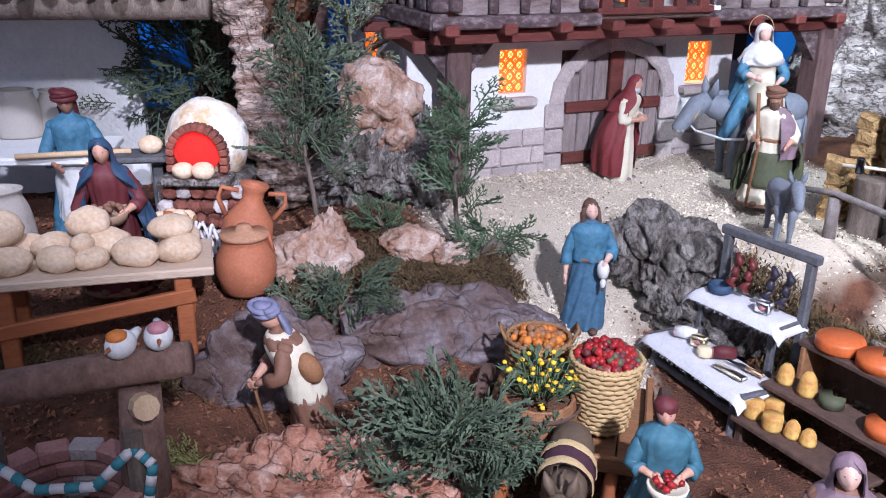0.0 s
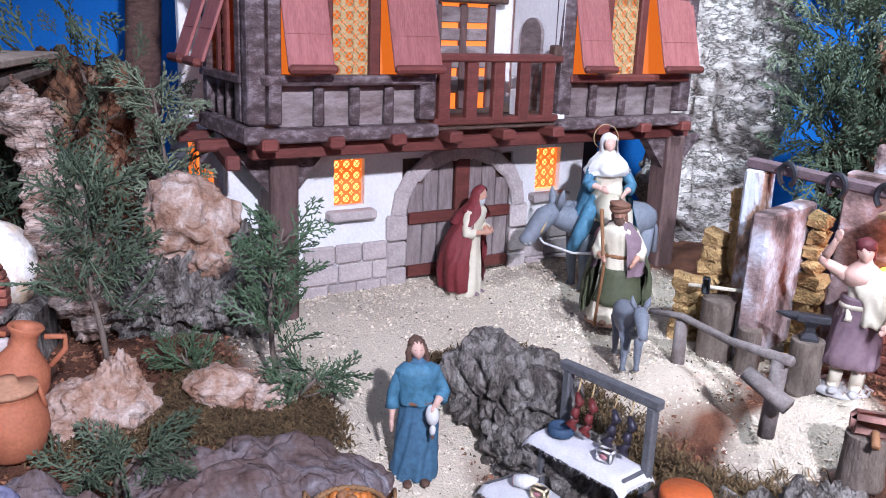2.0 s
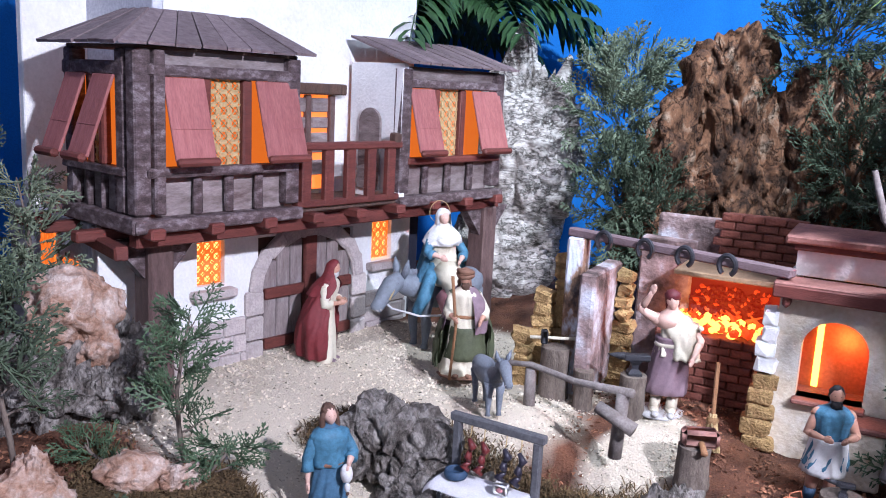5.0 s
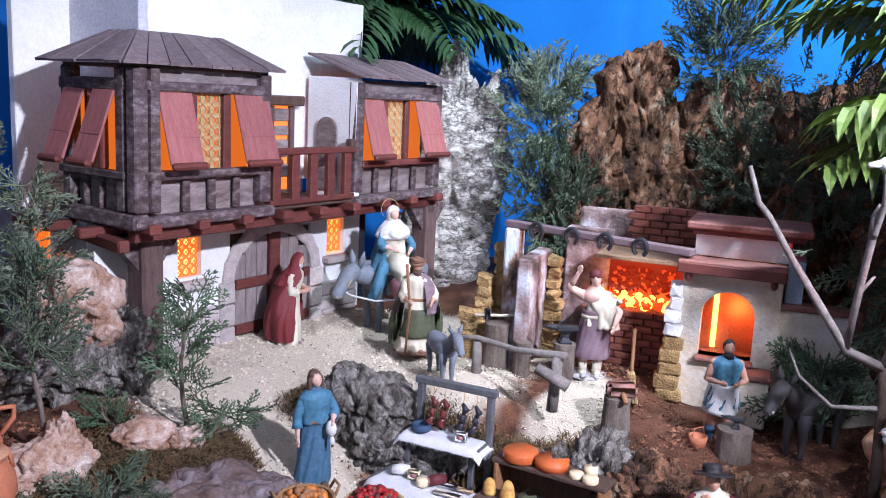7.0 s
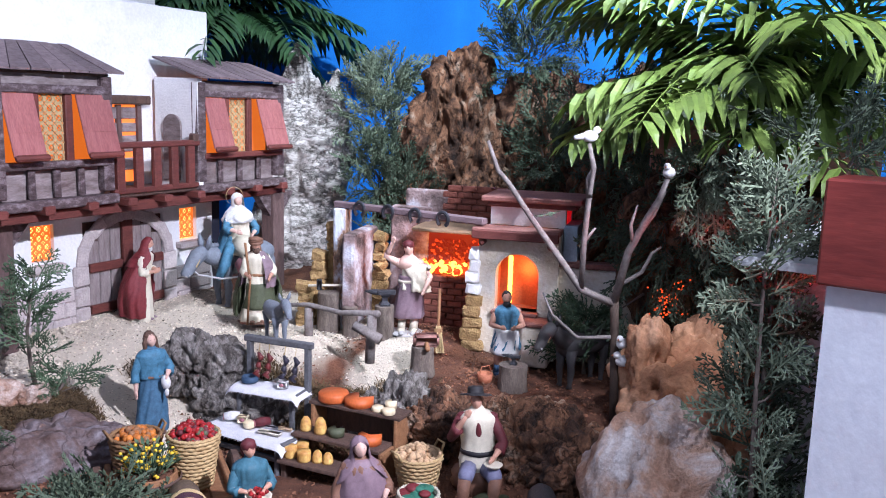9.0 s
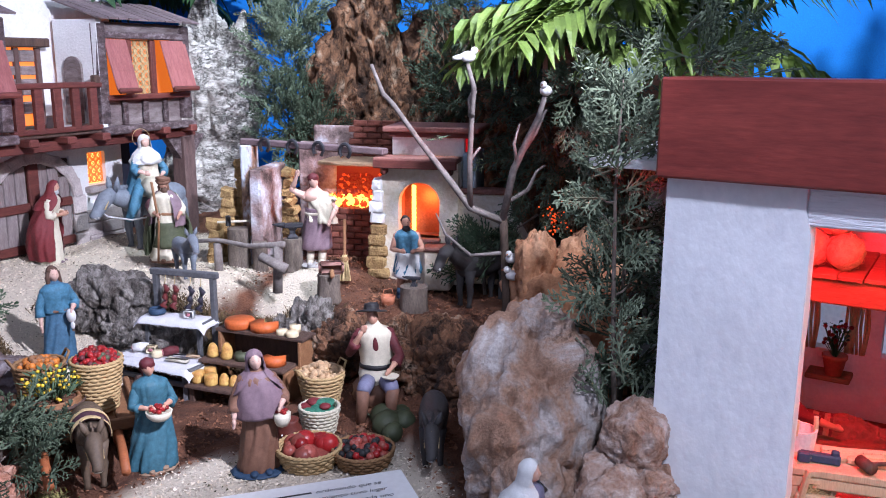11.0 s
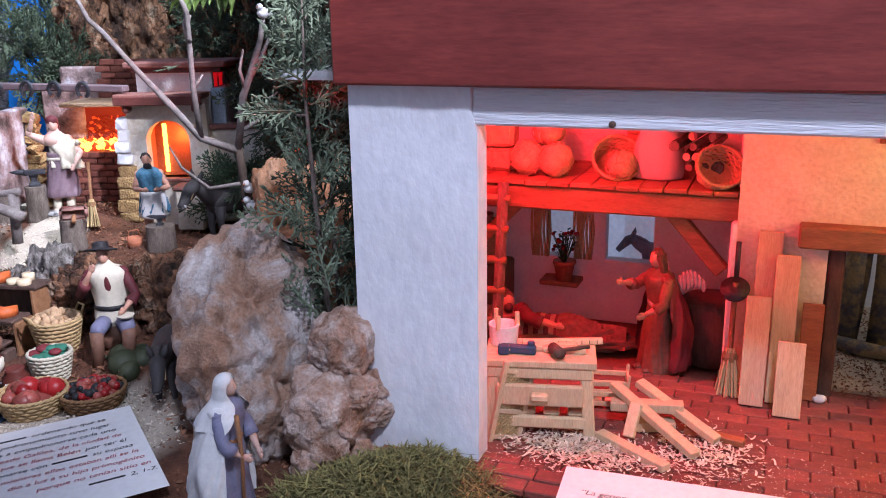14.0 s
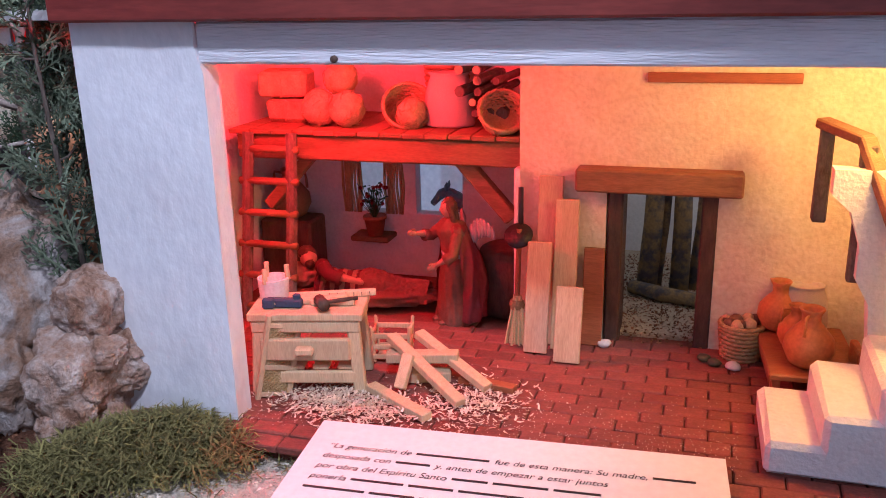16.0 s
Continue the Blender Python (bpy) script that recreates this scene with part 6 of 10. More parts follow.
figurine("woman figurine in mauve shawl and brown robe with basket", 0.352, 0.618, 0.203, -18, [P_BROWN, P_MAUVE, SKIN_PALE, P_MAUVE, P_NAVY, P_CREAM, FRUIT_RED], z=0.892, cover="veil", has_cloak=False, robe=[(0.15, 0.0), (0.155, 0.04), (0.145, 0.18), (0.135, 0.34), (0.125, 0.46), (0.12, 0.56), (0.13, 0.64), (0.150, 0.72), (0.138, 0.785), (0.075, 0.825), (0.042, 0.845), (0.038, 0.87)],
         extra=lambda g: (g.lathe([(0.20, 0.46), (0.195, 0.55), (0.18, 0.66), (0.145, 0.77), (0.09, 0.83)], 1, 30, None, 0.8, 0.06, 7), g.lathe([(0.05, 0.40), (0.065, 0.44), (0.07, 0.50)], 5, 14, Matrix.Translation((0.15, -0.14, 0))), [g.blob((0.15 + dx, -0.14 + dy, 0.51), (0.025, 0.025, 0.022), 6, 1) for dx, dy in ((0, 0), (0.03, 0.02), (-0.03, 0.01), (0.01, -0.035))]), arms=(((0.125, 0, 0.755), (0.20, -0.03, 0.60), (0.14, -0.15, 0.56)), ((-0.125, 0, 0.755), (-0.19, -0.02, 0.60), (-0.21, -0.08, 0.46))))
figurine("old man figurine with a pale headcloth leaning on a stick", -0.140, 0.895, 0.20, -75, [P_BROWN, P_CREAM, SKIN, P_LILAC, P_BROWN, WOOD_OAK, P_NAVY], z=0.905, cover="turban", stoop=0.14, tilt=(4, 0), arms=(((0.125, 0, 0.755), (0.17, -0.09, 0.62), (0.06, -0.25, 0.55)), ((-0.125, 0, 0.755), (-0.17, -0.09, 0.62), (-0.04, -0.27, 0.52))), extra=lambda g: (staff(g, 0.0, -0.27, 0.56, 5, 0.010), g.lathe([(0.15, 0.40), (0.148, 0.5), (0.145, 0.6), (0.15, 0.74), (0.08, 0.83)], 1, 24, None, 0.8, 0.04), g.blob((0.12, 0.08, 0.62), (0.07, 0.07, 0.1), 5, 2)))
figurine("figurine in a white cloak and blue robe holding a staff", 0.443, 0.120, 0.195, 30, [P_LILAC, P_WHITE, SKIN_PALE, P_WHITE, P_BROWN, WOOD_OAK], z=0.872, cover="veil", has_cloak=True, open_deg=60, extra=lambda g: staff(g, -0.16, -0.16, 0.8), arms=(((0.125, 0, 0.755), (0.19, -0.06, 0.58), (0.10, -0.17, 0.42)), ((-0.125, 0, 0.755), (-0.19, -0.06, 0.60), (-0.14, -0.17, 0.50))))
figurine("baker figurine in a blue shirt, white apron and maroon turban", -0.622, 1.425, 0.25, 15, [P_BLUE, P_TEAL, SKIN_BROWN, P_DKRED, P_BROWN, P_WHITE], z=0.99, cover="turban", extra=lambda g: g.lathe([(0.17, 0.12), (0.155, 0.32), (0.14, 0.46), (0.13, 0.57)], 5, 20, Matrix.Translation((0, -0.02, 0)), 0.85, 0.06, 7, 0, (radians(200), radians(340)), False), arms=(((0.125, 0, 0.755), (0.19, -0.05, 0.58), (0.10, -0.2, 0.52)), ((-0.125, 0, 0.755), (-0.19, -0.05, 0.58), (-0.09, -0.2, 0.52))))
figurine("woman figurine in navy veil and maroon dress with bread", -0.472, 1.175, 0.225, 12, [P_DKRED, P_NAVY, SKIN, P_NAVY, P_BROWN, P_TAN, P_BROWN], z=0.995, cover="veil", has_cloak=True, open_deg=50, extra=load_basket(6, 0.13), arms=(((0.125, 0, 0.755), (0.19, -0.05, 0.60), (0.10, -0.19, 0.56)), ((-0.125, 0, 0.755), (-0.20, -0.04, 0.56), (-0.2, -0.1, 0.40))))

SMOCK = [(0.15, 0.30), (0.155, 0.34), (0.14, 0.46), (0.122, 0.56), (0.128, 0.64), (0.142, 0.72), (0.130, 0.785), (0.075, 0.825), (0.042, 0.845), (0.038, 0.87)]


def legs(g, k=2, boots=5):
    for s in (-1, 1):
        g.tube([(s * 0.055, 0, 0.40), (s * 0.065, -0.01, 0.22), (s * 0.065, 0, 0.10)], [0.062, 0.052, 0.040], k, 9)
        g.tube([(s * 0.065, 0, 0.13), (s * 0.065, 0, 0.02)], [0.045, 0.045], boots, 9)
        g.blob((s * 0.065, -0.035, 0.02), (0.042, 0.075, 0.026), boots, 2)


figurine("bare-chested smith figurine swinging a hammer in a red headcloth", 0.812, 1.165, 0.215, -35, [P_MAUVE, P_CREAM, SKIN_PALE, P_DKRED, P_GREY, P_CREAM], z=1.062, robe=[(0.15, 0.16), (0.165, 0.19), (0.15, 0.32), (0.135, 0.46), (0.118, 0.56), (0.122, 0.62)], cover="cap", bare=True, fold=0.12, extra=lambda g: (legs(g), g.lathe([(0.165, 0.47), (0.142, 0.54), (0.132, 0.62), (0.142, 0.70), (0.128, 0.755)], 5, 36, Matrix.Rotation(0.10, 4, "Y"), 0.82, 0.22, 9), g.lathe([(0.12, 0.70), (0.12, 0.78), (0.07, 0.825), (0.042, 0.845), (0.038, 0.87)], 2, 22, None, 0.8), g.tube([(0.22, 0.0, 0.70), (0.21, -0.12, 0.74)], [0.02, 0.02], 5, 8)), arms=(((0.125, 0, 0.755), (0.22, -0.06, 0.62), (0.15, -0.2, 0.50)), ((-0.125, 0, 0.755), (-0.24, -0.02, 0.82), (-0.16, -0.10, 1.0))))
figurine("seated potter figurine with a black beard and white apron", 0.842, 0.858, 0.185, -35, [P_BLUE, P_BLUE, SKIN, BLACK, P_BROWN, P_NAVY, P_WHITE], z=1.037, robe=SMOCK, cover="short", beard=3, bare=True, stoop=0.12, extra=lambda g: (legs(g), g.lathe([(0.16, 0.26), (0.15, 0.40), (0.13, 0.56)], 6, 20, None, 0.85, 0.06)))


def seated(label, x, y, z, h, turn, mats):
    g = Geo()
    g.lathe([(0.14, 0.30), (0.15, 0.36), (0.135, 0.50), (0.14, 0.62), (0.155, 0.72), (0.14, 0.785), (0.075, 0.825), (0.045, 0.87)], 1, 30, None, 0.8, 0.04)
    g.blob((0, -0.088, 0.70), (0.040, 0.040, 0.095), 0, 3)
    g.lathe([(0.147, 0.455), (0.15, 0.475), (0.147, 0.495)], 3, 24, None, 0.82)
    g.lathe([(0.158, 0.38), (0.142, 0.50), (0.148, 0.62), (0.162, 0.72), (0.13, 0.80)], 1, 24, Matrix.Translation((0, 0.012, 0)), 0.8, 0.05, 8, 0, (radians(-50), radians(230)), False)
    g.blob((0, 0.03, 0.22), (0.20, 0.18, 0.16), 4, 3, 0.2, 3)
    for s, k in ((1, 5), (-1, 5)):
        g.tube([(s * 0.07, -0.05, 0.34), (s * 0.11, -0.26, 0.36), (s * 0.12, -0.30, 0.33)], [0.075, 0.065, 0.055], 5, 10)
        g.tube([(s * 0.12, -0.29, 0.35), (s * 0.12, -0.28, 0.18), (s * 0.12, -0.28, 0.02)], [0.056, 0.05, 0.04], 4, 10)
        g.blob((s * 0.12, -0.32, 0.02), (0.045, 0.09, 0.03), 4, 2)
    arm(g, (0.14, 0, 0.76), (0.20, -0.10, 0.58), (0.10, -0.24, 0.50))
    arm(g, (-0.14, 0, 0.76), (-0.22, -0.08, 0.62), (-0.09, -0.15, 0.83))
    g.lathe([(0.0, 0.42), (0.05, 0.43), (0.075, 0.46), (0.07, 0.46)], 1, 16, Matrix.Translation((0.10, -0.26, 0)))
    head(g, (0, -0.012, 0.915), "hat")
    model(g, 0.04, 0.03, 2)
    solid("figurine", g, mats, pose(x, y, z, 0, 0, turn) @ Matrix.Scale(h, 4), label, "figurine")


seated("seated man figurine in a black hat, white vest and maroon sleeves", 0.618, 0.668, 0.893, 0.212, -35, [P_DKRED, P_CREAM, SKIN, BLACK, P_BROWN, P_LILAC])


# ---- donkeys ----
def donkey(label, x, y, z, ln, turn, m, extra=None, nod=0.0, mats=None):
    """A clay donkey, one mesh, facing -y, ln from chest to rump."""
    g = Geo()
    g.tube([(0, 0.53, 0.66), (0, 0.50, 0.67), (0, 0.42, 0.675), (0, 0.28, 0.67), (0, 0.08, 0.635), (0, -0.14, 0.63), (0, -0.30, 0.655), (0, -0.40, 0.68), (0, -0.46, 0.69)], [0.04, 0.11, 0.172, 0.196, 0.205, 0.203, 0.192, 0.16, 0.06], 0, 20)
    hx = Vector((0, -0.72, 0.98 - nod))
    g.tube([(0, -0.28, 0.68), (0, -0.42, 0.76 - nod * 0.25), (0, -0.54, 0.86 - nod * 0.6), (0, -0.64, 0.98 - nod * 0.95), (0, -0.70, 1.0 - nod)], [0.17, 0.145, 0.118, 0.10, 0.08], 0, 16)
    for k in range(11):
        f = k / 10
        c = Vector((0, -0.30, 0.80)).lerp(Vector((0, -0.60, 1.07 - nod * 0.95)), f) + Vector((0, 0.02, 0.02 * math.sin(3.1 * f)))
        g.blob(c, (0.022, 0.036, 0.045), 0, 2, 0.4, 3, k)
    g.tube([hx + Vector((0, 0.10, 0.03)), hx + Vector((0, 0.04, 0.04)), hx + Vector((0, -0.04, 0.0)), hx + Vector((0, -0.12, -0.09)), hx + Vector((0, -0.20, -0.18)), hx + Vector((0, -0.25, -0.235)), hx + Vector((0, -0.265, -0.255))], [0.07, 0.105, 0.108, 0.086, 0.068, 0.066, 0.04], 0, 16)
    g.blob(hx + Vector((0, -0.232, -0.220)), (0.068, 0.062, 0.056), 1, 3)
    for s in (-1, 1):
        g.tube([hx + Vector((s * 0.05, 0.06, 0.08)), hx + Vector((s * 0.10, 0.08, 0.18)), hx + Vector((s * 0.13, 0.09, 0.28))], [0.03, 0.045, 0.006], 0, 7)
        g.blob(hx + Vector((s * 0.092, -0.03, 0.02)), (0.016, 0.022, 0.018), 2, 1)
        for yy in (-0.34, 0.36):
            g.tube([(s * 0.10, yy, 0.60), (s * 0.10, yy + (0.04 if yy > 0 else -0.01), 0.36), (s * 0.10, yy + 0.012 * s, 0.29), (s * 0.10, yy, 0.06), (s * 0.10, yy - 0.01, 0.0)], [0.098, 0.056, 0.058, 0.036, 0.050], 0, 12)
    g.tube([(0, 0.50, 0.70), (0, 0.60, 0.55), (0, 0.58, 0.30)], [0.03, 0.022, 0.035], 0, 7)
    g.tube([hx + Vector((-0.09, -0.06, -0.02)), hx + Vector((0, -0.10, 0.075)), hx + Vector((0.09, -0.06, -0.02)), hx + Vector((0.085, -0.12, -0.13)), hx + Vector((-0.085, -0.12, -0.13)), hx + Vector((-0.09, -0.06, -0.02))], 0.012, 3, 5)
    if extra:
        extra(g)
    for i, p in enumerate(g.v):
        d = noise.noise_vector(Vector(p) * 5 + Vector((x * 30, 0, 0))) * 0.018 + noise.noise_vector(Vector(p) * 16) * 0.007
        g.v[i] = (p[0] + d.x, p[1] + d.y, p[2] + d.z * min(1, p[2] * 6))
    return solid("donkey_figurine", g, mats or [m, P_GREY, BLACK, STRAW], pose(x, y, z, 0, 0, turn) @ Matrix.Scale(ln, 4), label, "donkey figurine")


donkey("slate-grey donkey figurine carrying the rider", 0.628, 1.672, 1.050, 0.186, -74, P_DONKEY, nod=0.22)
donkey("small grey donkey foal figurine beside the fence", 0.545, 1.30, 1.047, 0.100, -8, P_DONKEY, nod=0.02)
donkey("charcoal donkey figurine in the forge yard", 0.975, 0.765, 1.022, 0.135, -88, P_DKDONKEY, nod=0.05)
donkey("dark grey donkey figurine resting beside the boulder", 0.600, 0.475, 0.885, 0.120, -42, P_DKDONKEY, nod=0.30)
donkey("brown pack donkey figurine harnessed to the cart", 0.140, 0.765, 0.890, 0.125, -14, paint("dun_brown", (0.13, 0.09, 0.06)), nod=0.25,
       mats=[bpy.data.materials["painted_dun_brown"], P_CREAM, BLACK, STRAW, paint("plum", (0.075, 0.03, 0.045))], extra=lambda g: (g.lathe([(0.225, -0.16), (0.235, 0.0), (0.225, 0.16)], 4, 22, Matrix.Translation((0, -0.12, 0.64)) @ Matrix.Rotation(radians(90), 4, "X"), 1.05, 0, 9, 0, (radians(-10), radians(190)), False), g.lathe([(0.24, -0.17), (0.25, -0.12), (0.24, -0.08)], 3, 22, Matrix.Translation((0, -0.12, 0.64)) @ Matrix.Rotation(radians(90), 4, "X"), 1.05, 0, 9, 0, (radians(-10), radians(190)), False), g.lathe([(0.24, 0.08), (0.25, 0.12), (0.24, 0.17)], 3, 22, Matrix.Translation((0, -0.12, 0.64)) @ Matrix.Rotation(radians(90), 4, "X"), 1.05, 0, 9, 0, (radians(-10), radians(190)), False)))


def rider():
    g = Geo()
    g.lathe([(0.15, 0.28), (0.165, 0.38), (0.135, 0.52), (0.12, 0.60), (0.128, 0.68), (0.132, 0.74), (0.085, 0.82), (0.04, 0.86)], 0, 30, None, 0.85, 0.10, 9)
    g.tube([(0.0, -0.05, 0.40), (0.03, -0.19, 0.36), (0.045, -0.235, 0.24), (0.05, -0.24, 0.08), (0.045, -0.26, 0.0)], [0.15, 0.135, 0.115, 0.115, 0.095], 0, 16, wob=0.07)
    g.tube([(-0.03, -0.16, 0.22), (-0.02, -0.235, 0.16), (0.0, -0.255, 0.03)], [0.10, 0.10, 0.08], 5, 14, wob=0.07)
    for s in (-1, 1):
        g.blob((0.02 + s * 0.045, -0.30, -0.015), (0.026, 0.05, 0.024), 4, 2)
    # mantle over the back, round the arms and down over the lap on one side
    g.lathe([(0.27, 0.20), (0.235, 0.34), (0.195, 0.5), (0.165, 0.66), (0.12, 0.77)], 1, 40, Matrix.Translation((0, 0.02, 0)), 0.9, 0.16, 9, 0.6, (radians(-28), radians(208)), False)
    g.lathe([(0.25, 0.20), (0.215, 0.34), (0.175, 0.5), (0.145, 0.66), (0.11, 0.77)], 1, 40, Matrix.Translation((0, 0.02, 0)), 0.9, 0.16, 9, 0.6, (radians(208), radians(-28)), False)
    for k in range(5):
        g.tube([(-0.11 - 0.012 * k, -0.02 - 0.02 * k, 0.46 - 0.02 * k), (-0.17 - 0.018 * k, -0.10 - 0.015 * k, 0.36 - 0.035 * k), (-0.20 - 0.022 * k, -0.12, 0.24 - 0.045 * k), (-0.21 - 0.024 * k, -0.10, 0.14 - 0.03 * k)], [0.055, 0.062, 0.055, 0.03], 1, 10, wob=0.08)
    arm(g, (0.13, 0, 0.74), (0.19, -0.07, 0.58), (0.08, -0.2, 0.53), 1)
    arm(g, (-0.13, 0, 0.74), (-0.20, -0.07, 0.60), (-0.11, -0.2, 0.57), 1)
    head(g, (0, -0.012, 0.915), "veil")
    g.lathe([(0.165, 0.66), (0.172, 0.70), (0.150, 0.76), (0.10, 0.82), (0.072, 0.85)], 3, 40, Matrix.Translation((0, 0.01, 0)), 0.92, 0.2, 8, 2.0)
    ring = [(0.105 * math.cos(a * 0.3), 0.07, 0.955 + 0.105 * math.sin(a * 0.3)) for a in range(22)]
    g.tube(ring, 0.0032, 4, 5)
    model(g, 0.0, 0.015, 4)
    solid("figurine", g, [P_CREAM, P_BLUE, SKIN_PALE, P_WHITE, STRAW, P_PINK], pose(0.603, 1.640, 1.125, 0, 0, 2) @ Matrix.Scale(0.220, 4), "rider figurine in a white veil and blue mantle", "figurine")


rider()
g = Geo().tube([(0.472, 1.668, 1.165), (0.49, 1.62, 1.145), (0.53, 1.57, 1.14), (0.56, 1.53, 1.15), (0.572, 1.51, 1.17)], 0.0022, 0, 6)
solid("lead_rope", g, CLOTH_WHITE, Matrix(), "white lead rope of the donkey", "rope")

# ---- baskets ----
def basket(label, x, y, z, rt, rb, h, m=None, rows=9, handles=False, name="basket", ky=1.0, turn=0.0):
    """A woven basket: upright stakes, rows of strands passing in and out, a plaited rim."""
    m = m or WICKER
    t = thing(name, pose(x, y, z, 0, 0, turn), label, "basket")
    st = 17
    weave = Geo()
    for r in range(rows):
        f = (r + 0.5) / rows
        rad = rb + (rt - rb) * f
        n = st * 3
        pts = []
        for i in range(n + 1):
            a = 2 * math.pi * i / n
            rr = rad + 0.0016 * math.cos(a * st / 2 * 2 + math.pi * r)
            pts.append((rr * math.cos(a), ky * rr * math.sin(a), h * f))
        weave.tube(pts, h / rows * 0.52, 0, 5, False)
    part("weave", weave, m, t, smooth=True)
    stakes = Geo()
    for i in range(st):
        a = 2 * math.pi * i / st
        stakes.tube([(rb * math.cos(a), ky * rb * math.sin(a), 0), (rt * math.cos(a), ky * rt * math.sin(a), h)], 0.0016, 0, 4)
    tagged(part("stakes", stakes, m, t), kind="stuff")
    rim = Geo()
    for ph in (0, math.pi):
        pts = []
        for i in range(61):
            a = 2 * math.pi * i / 60
            pts.append(((rt + 0.0018 * math.cos(a * 20 + ph)) * math.cos(a), ky * (rt + 0.0018 * math.cos(a * 20 + ph)) * math.sin(a), h + 0.002 + 0.0018 * math.sin(a * 20 + ph)))
        rim.tube(pts, 0.0024, 0, 5, False)
    part("rim", rim, m, t, smooth=True)
    part("bottom", Geo().lathe([(rb, 0.0), (rb, 0.003)], 0, 20, None, ky), m, t)
    if handles:
        for s in (-1, 1):
            g = Geo().tube([(s * rt, -0.012, h), (s * (rt + 0.008), -0.010, h + 0.016), (s * (rt + 0.009), 0.010, h + 0.016), (s * rt, 0.012, h)], 0.0024, 0, 5)
            part("handle", g, m, t, smooth=True)
    return t


def heap(name, label, x, y, z, r, n, s, mats, seed, dome=0.5, sub=2, flat=1.0):
    """A heap of small fruit lying in a basket."""
    rnd = random.Random(seed)
    g = Geo()
    for i in range(n):
        a, q = rnd.uniform(0, 6.28), math.sqrt(rnd.random())
        k = s * rnd.uniform(0.75, 1.2)
        g.blob((r * q * math.cos(a), r * q * math.sin(a), dome * r * (1 - q * q) + rnd.uniform(-0.002, 0.003)), (k, k, k * flat), rnd.randrange(len(mats)), sub, 0.08, 2, i)
    g.lathe([(r * 1.02, -0.012), (r * 1.0, -0.004), (r * 0.5, dome * r * 0.6), (0.001, dome * r * 0.8)], 0, 16)
    return solid(name, g, mats, Matrix.Translation((x, y, z)), label, "fruit", kind="stuff")


CART = 0.943
basket("tall pale wicker basket full of red berries", 0.198, 0.888, CART + 0.006, 0.041, 0.028, 0.086, rows=13)
heap("red_berries", "red berries heaped in a tall basket", 0.198, 0.888, CART + 0.092, 0.037, 150, 0.0046, [FRUIT_RED, FRUIT_RED, FRUIT_RED, FRUIT_RED, P_DKRED, P_GREEN], 1, 0.5)
basket("brown wicker basket of orange fruit", 0.128, 0.968, CART + 0.006, 0.040, 0.030, 0.072, WICKER_DARK, rows=9, handles=True)
heap("orange_fruit", "orange fruit heaped in a basket", 0.128, 0.968, CART + 0.074, 0.034, 70, 0.0052, [FRUIT_ORANGE, FRUIT_ORANGE, WOOD_OAK], 2, 0.4)


def barrel_tub():
    t = thing("flower_tub", Matrix.Translation((0.120, 0.875, CART + 0.004)), "brown wooden tub of yellow flowers", "tub")
    n = 16
    for i in range(n):
        a = 2 * math.pi * i / n
        g = Geo().box((0, 0, 0.024), (0.0185, 0.005, 0.048), 0, 0.0015)
        part("stave", g, WOOD_OAK, t, m=pose(0.046 * math.cos(a), 0.046 * math.sin(a), 0, 0, 0, math.degrees(a) - 90) @ pose(0, 0, 0, 8, 0, 0))
    for z in (0.010, 0.038):
        g = Geo().lathe([(0.0485, z - 0.003), (0.051, z), (0.0485, z + 0.003)], 0, 26, close=False)
        part("hoop", g, WOOD_DARK, t, smooth=True)
    part("soil", Geo().lathe([(0.043, 0.038), (0.03, 0.046), (0.001, 0.05)], 0, 18), EARTH, t)


barrel_tub()
rnd0 = random.Random(5)
g = Geo()
for i in range(170):
    a, q = rnd0.uniform(0, 6.28), math.sqrt(rnd0.random()) * 0.042
    z = rnd0.uniform(0.006, 0.042)
    p = Vector((q * math.cos(a), q * math.sin(a), z))
    g.tube([Vector((p.x * 0.4, p.y * 0.4, -0.006)), p], 0.0007, 1, 4)
    if i % 5 < 2:
        g.blob(p, (0.0036, 0.0036, 0.0030), 0, 1, 0.3, 3, i)
    else:
        w = Vector((math.cos(a), math.sin(a), 0.4)) * 0.014
        s = Vector((-math.sin(a), math.cos(a), 0)) * 0.003
        g.add([p - w * 0.2, p + w * 0.4 + s, p + w, p + w * 0.4 - s], [(0, 1, 2, 3)], 1)
solid("yellow_flowers", g, [FLOWER, LEAF_FRESH], Matrix.Translation((0.120, 0.875, CART + 0.050)), "yellow flowers and leaves in the wooden tub", "flowers", kind="stuff")


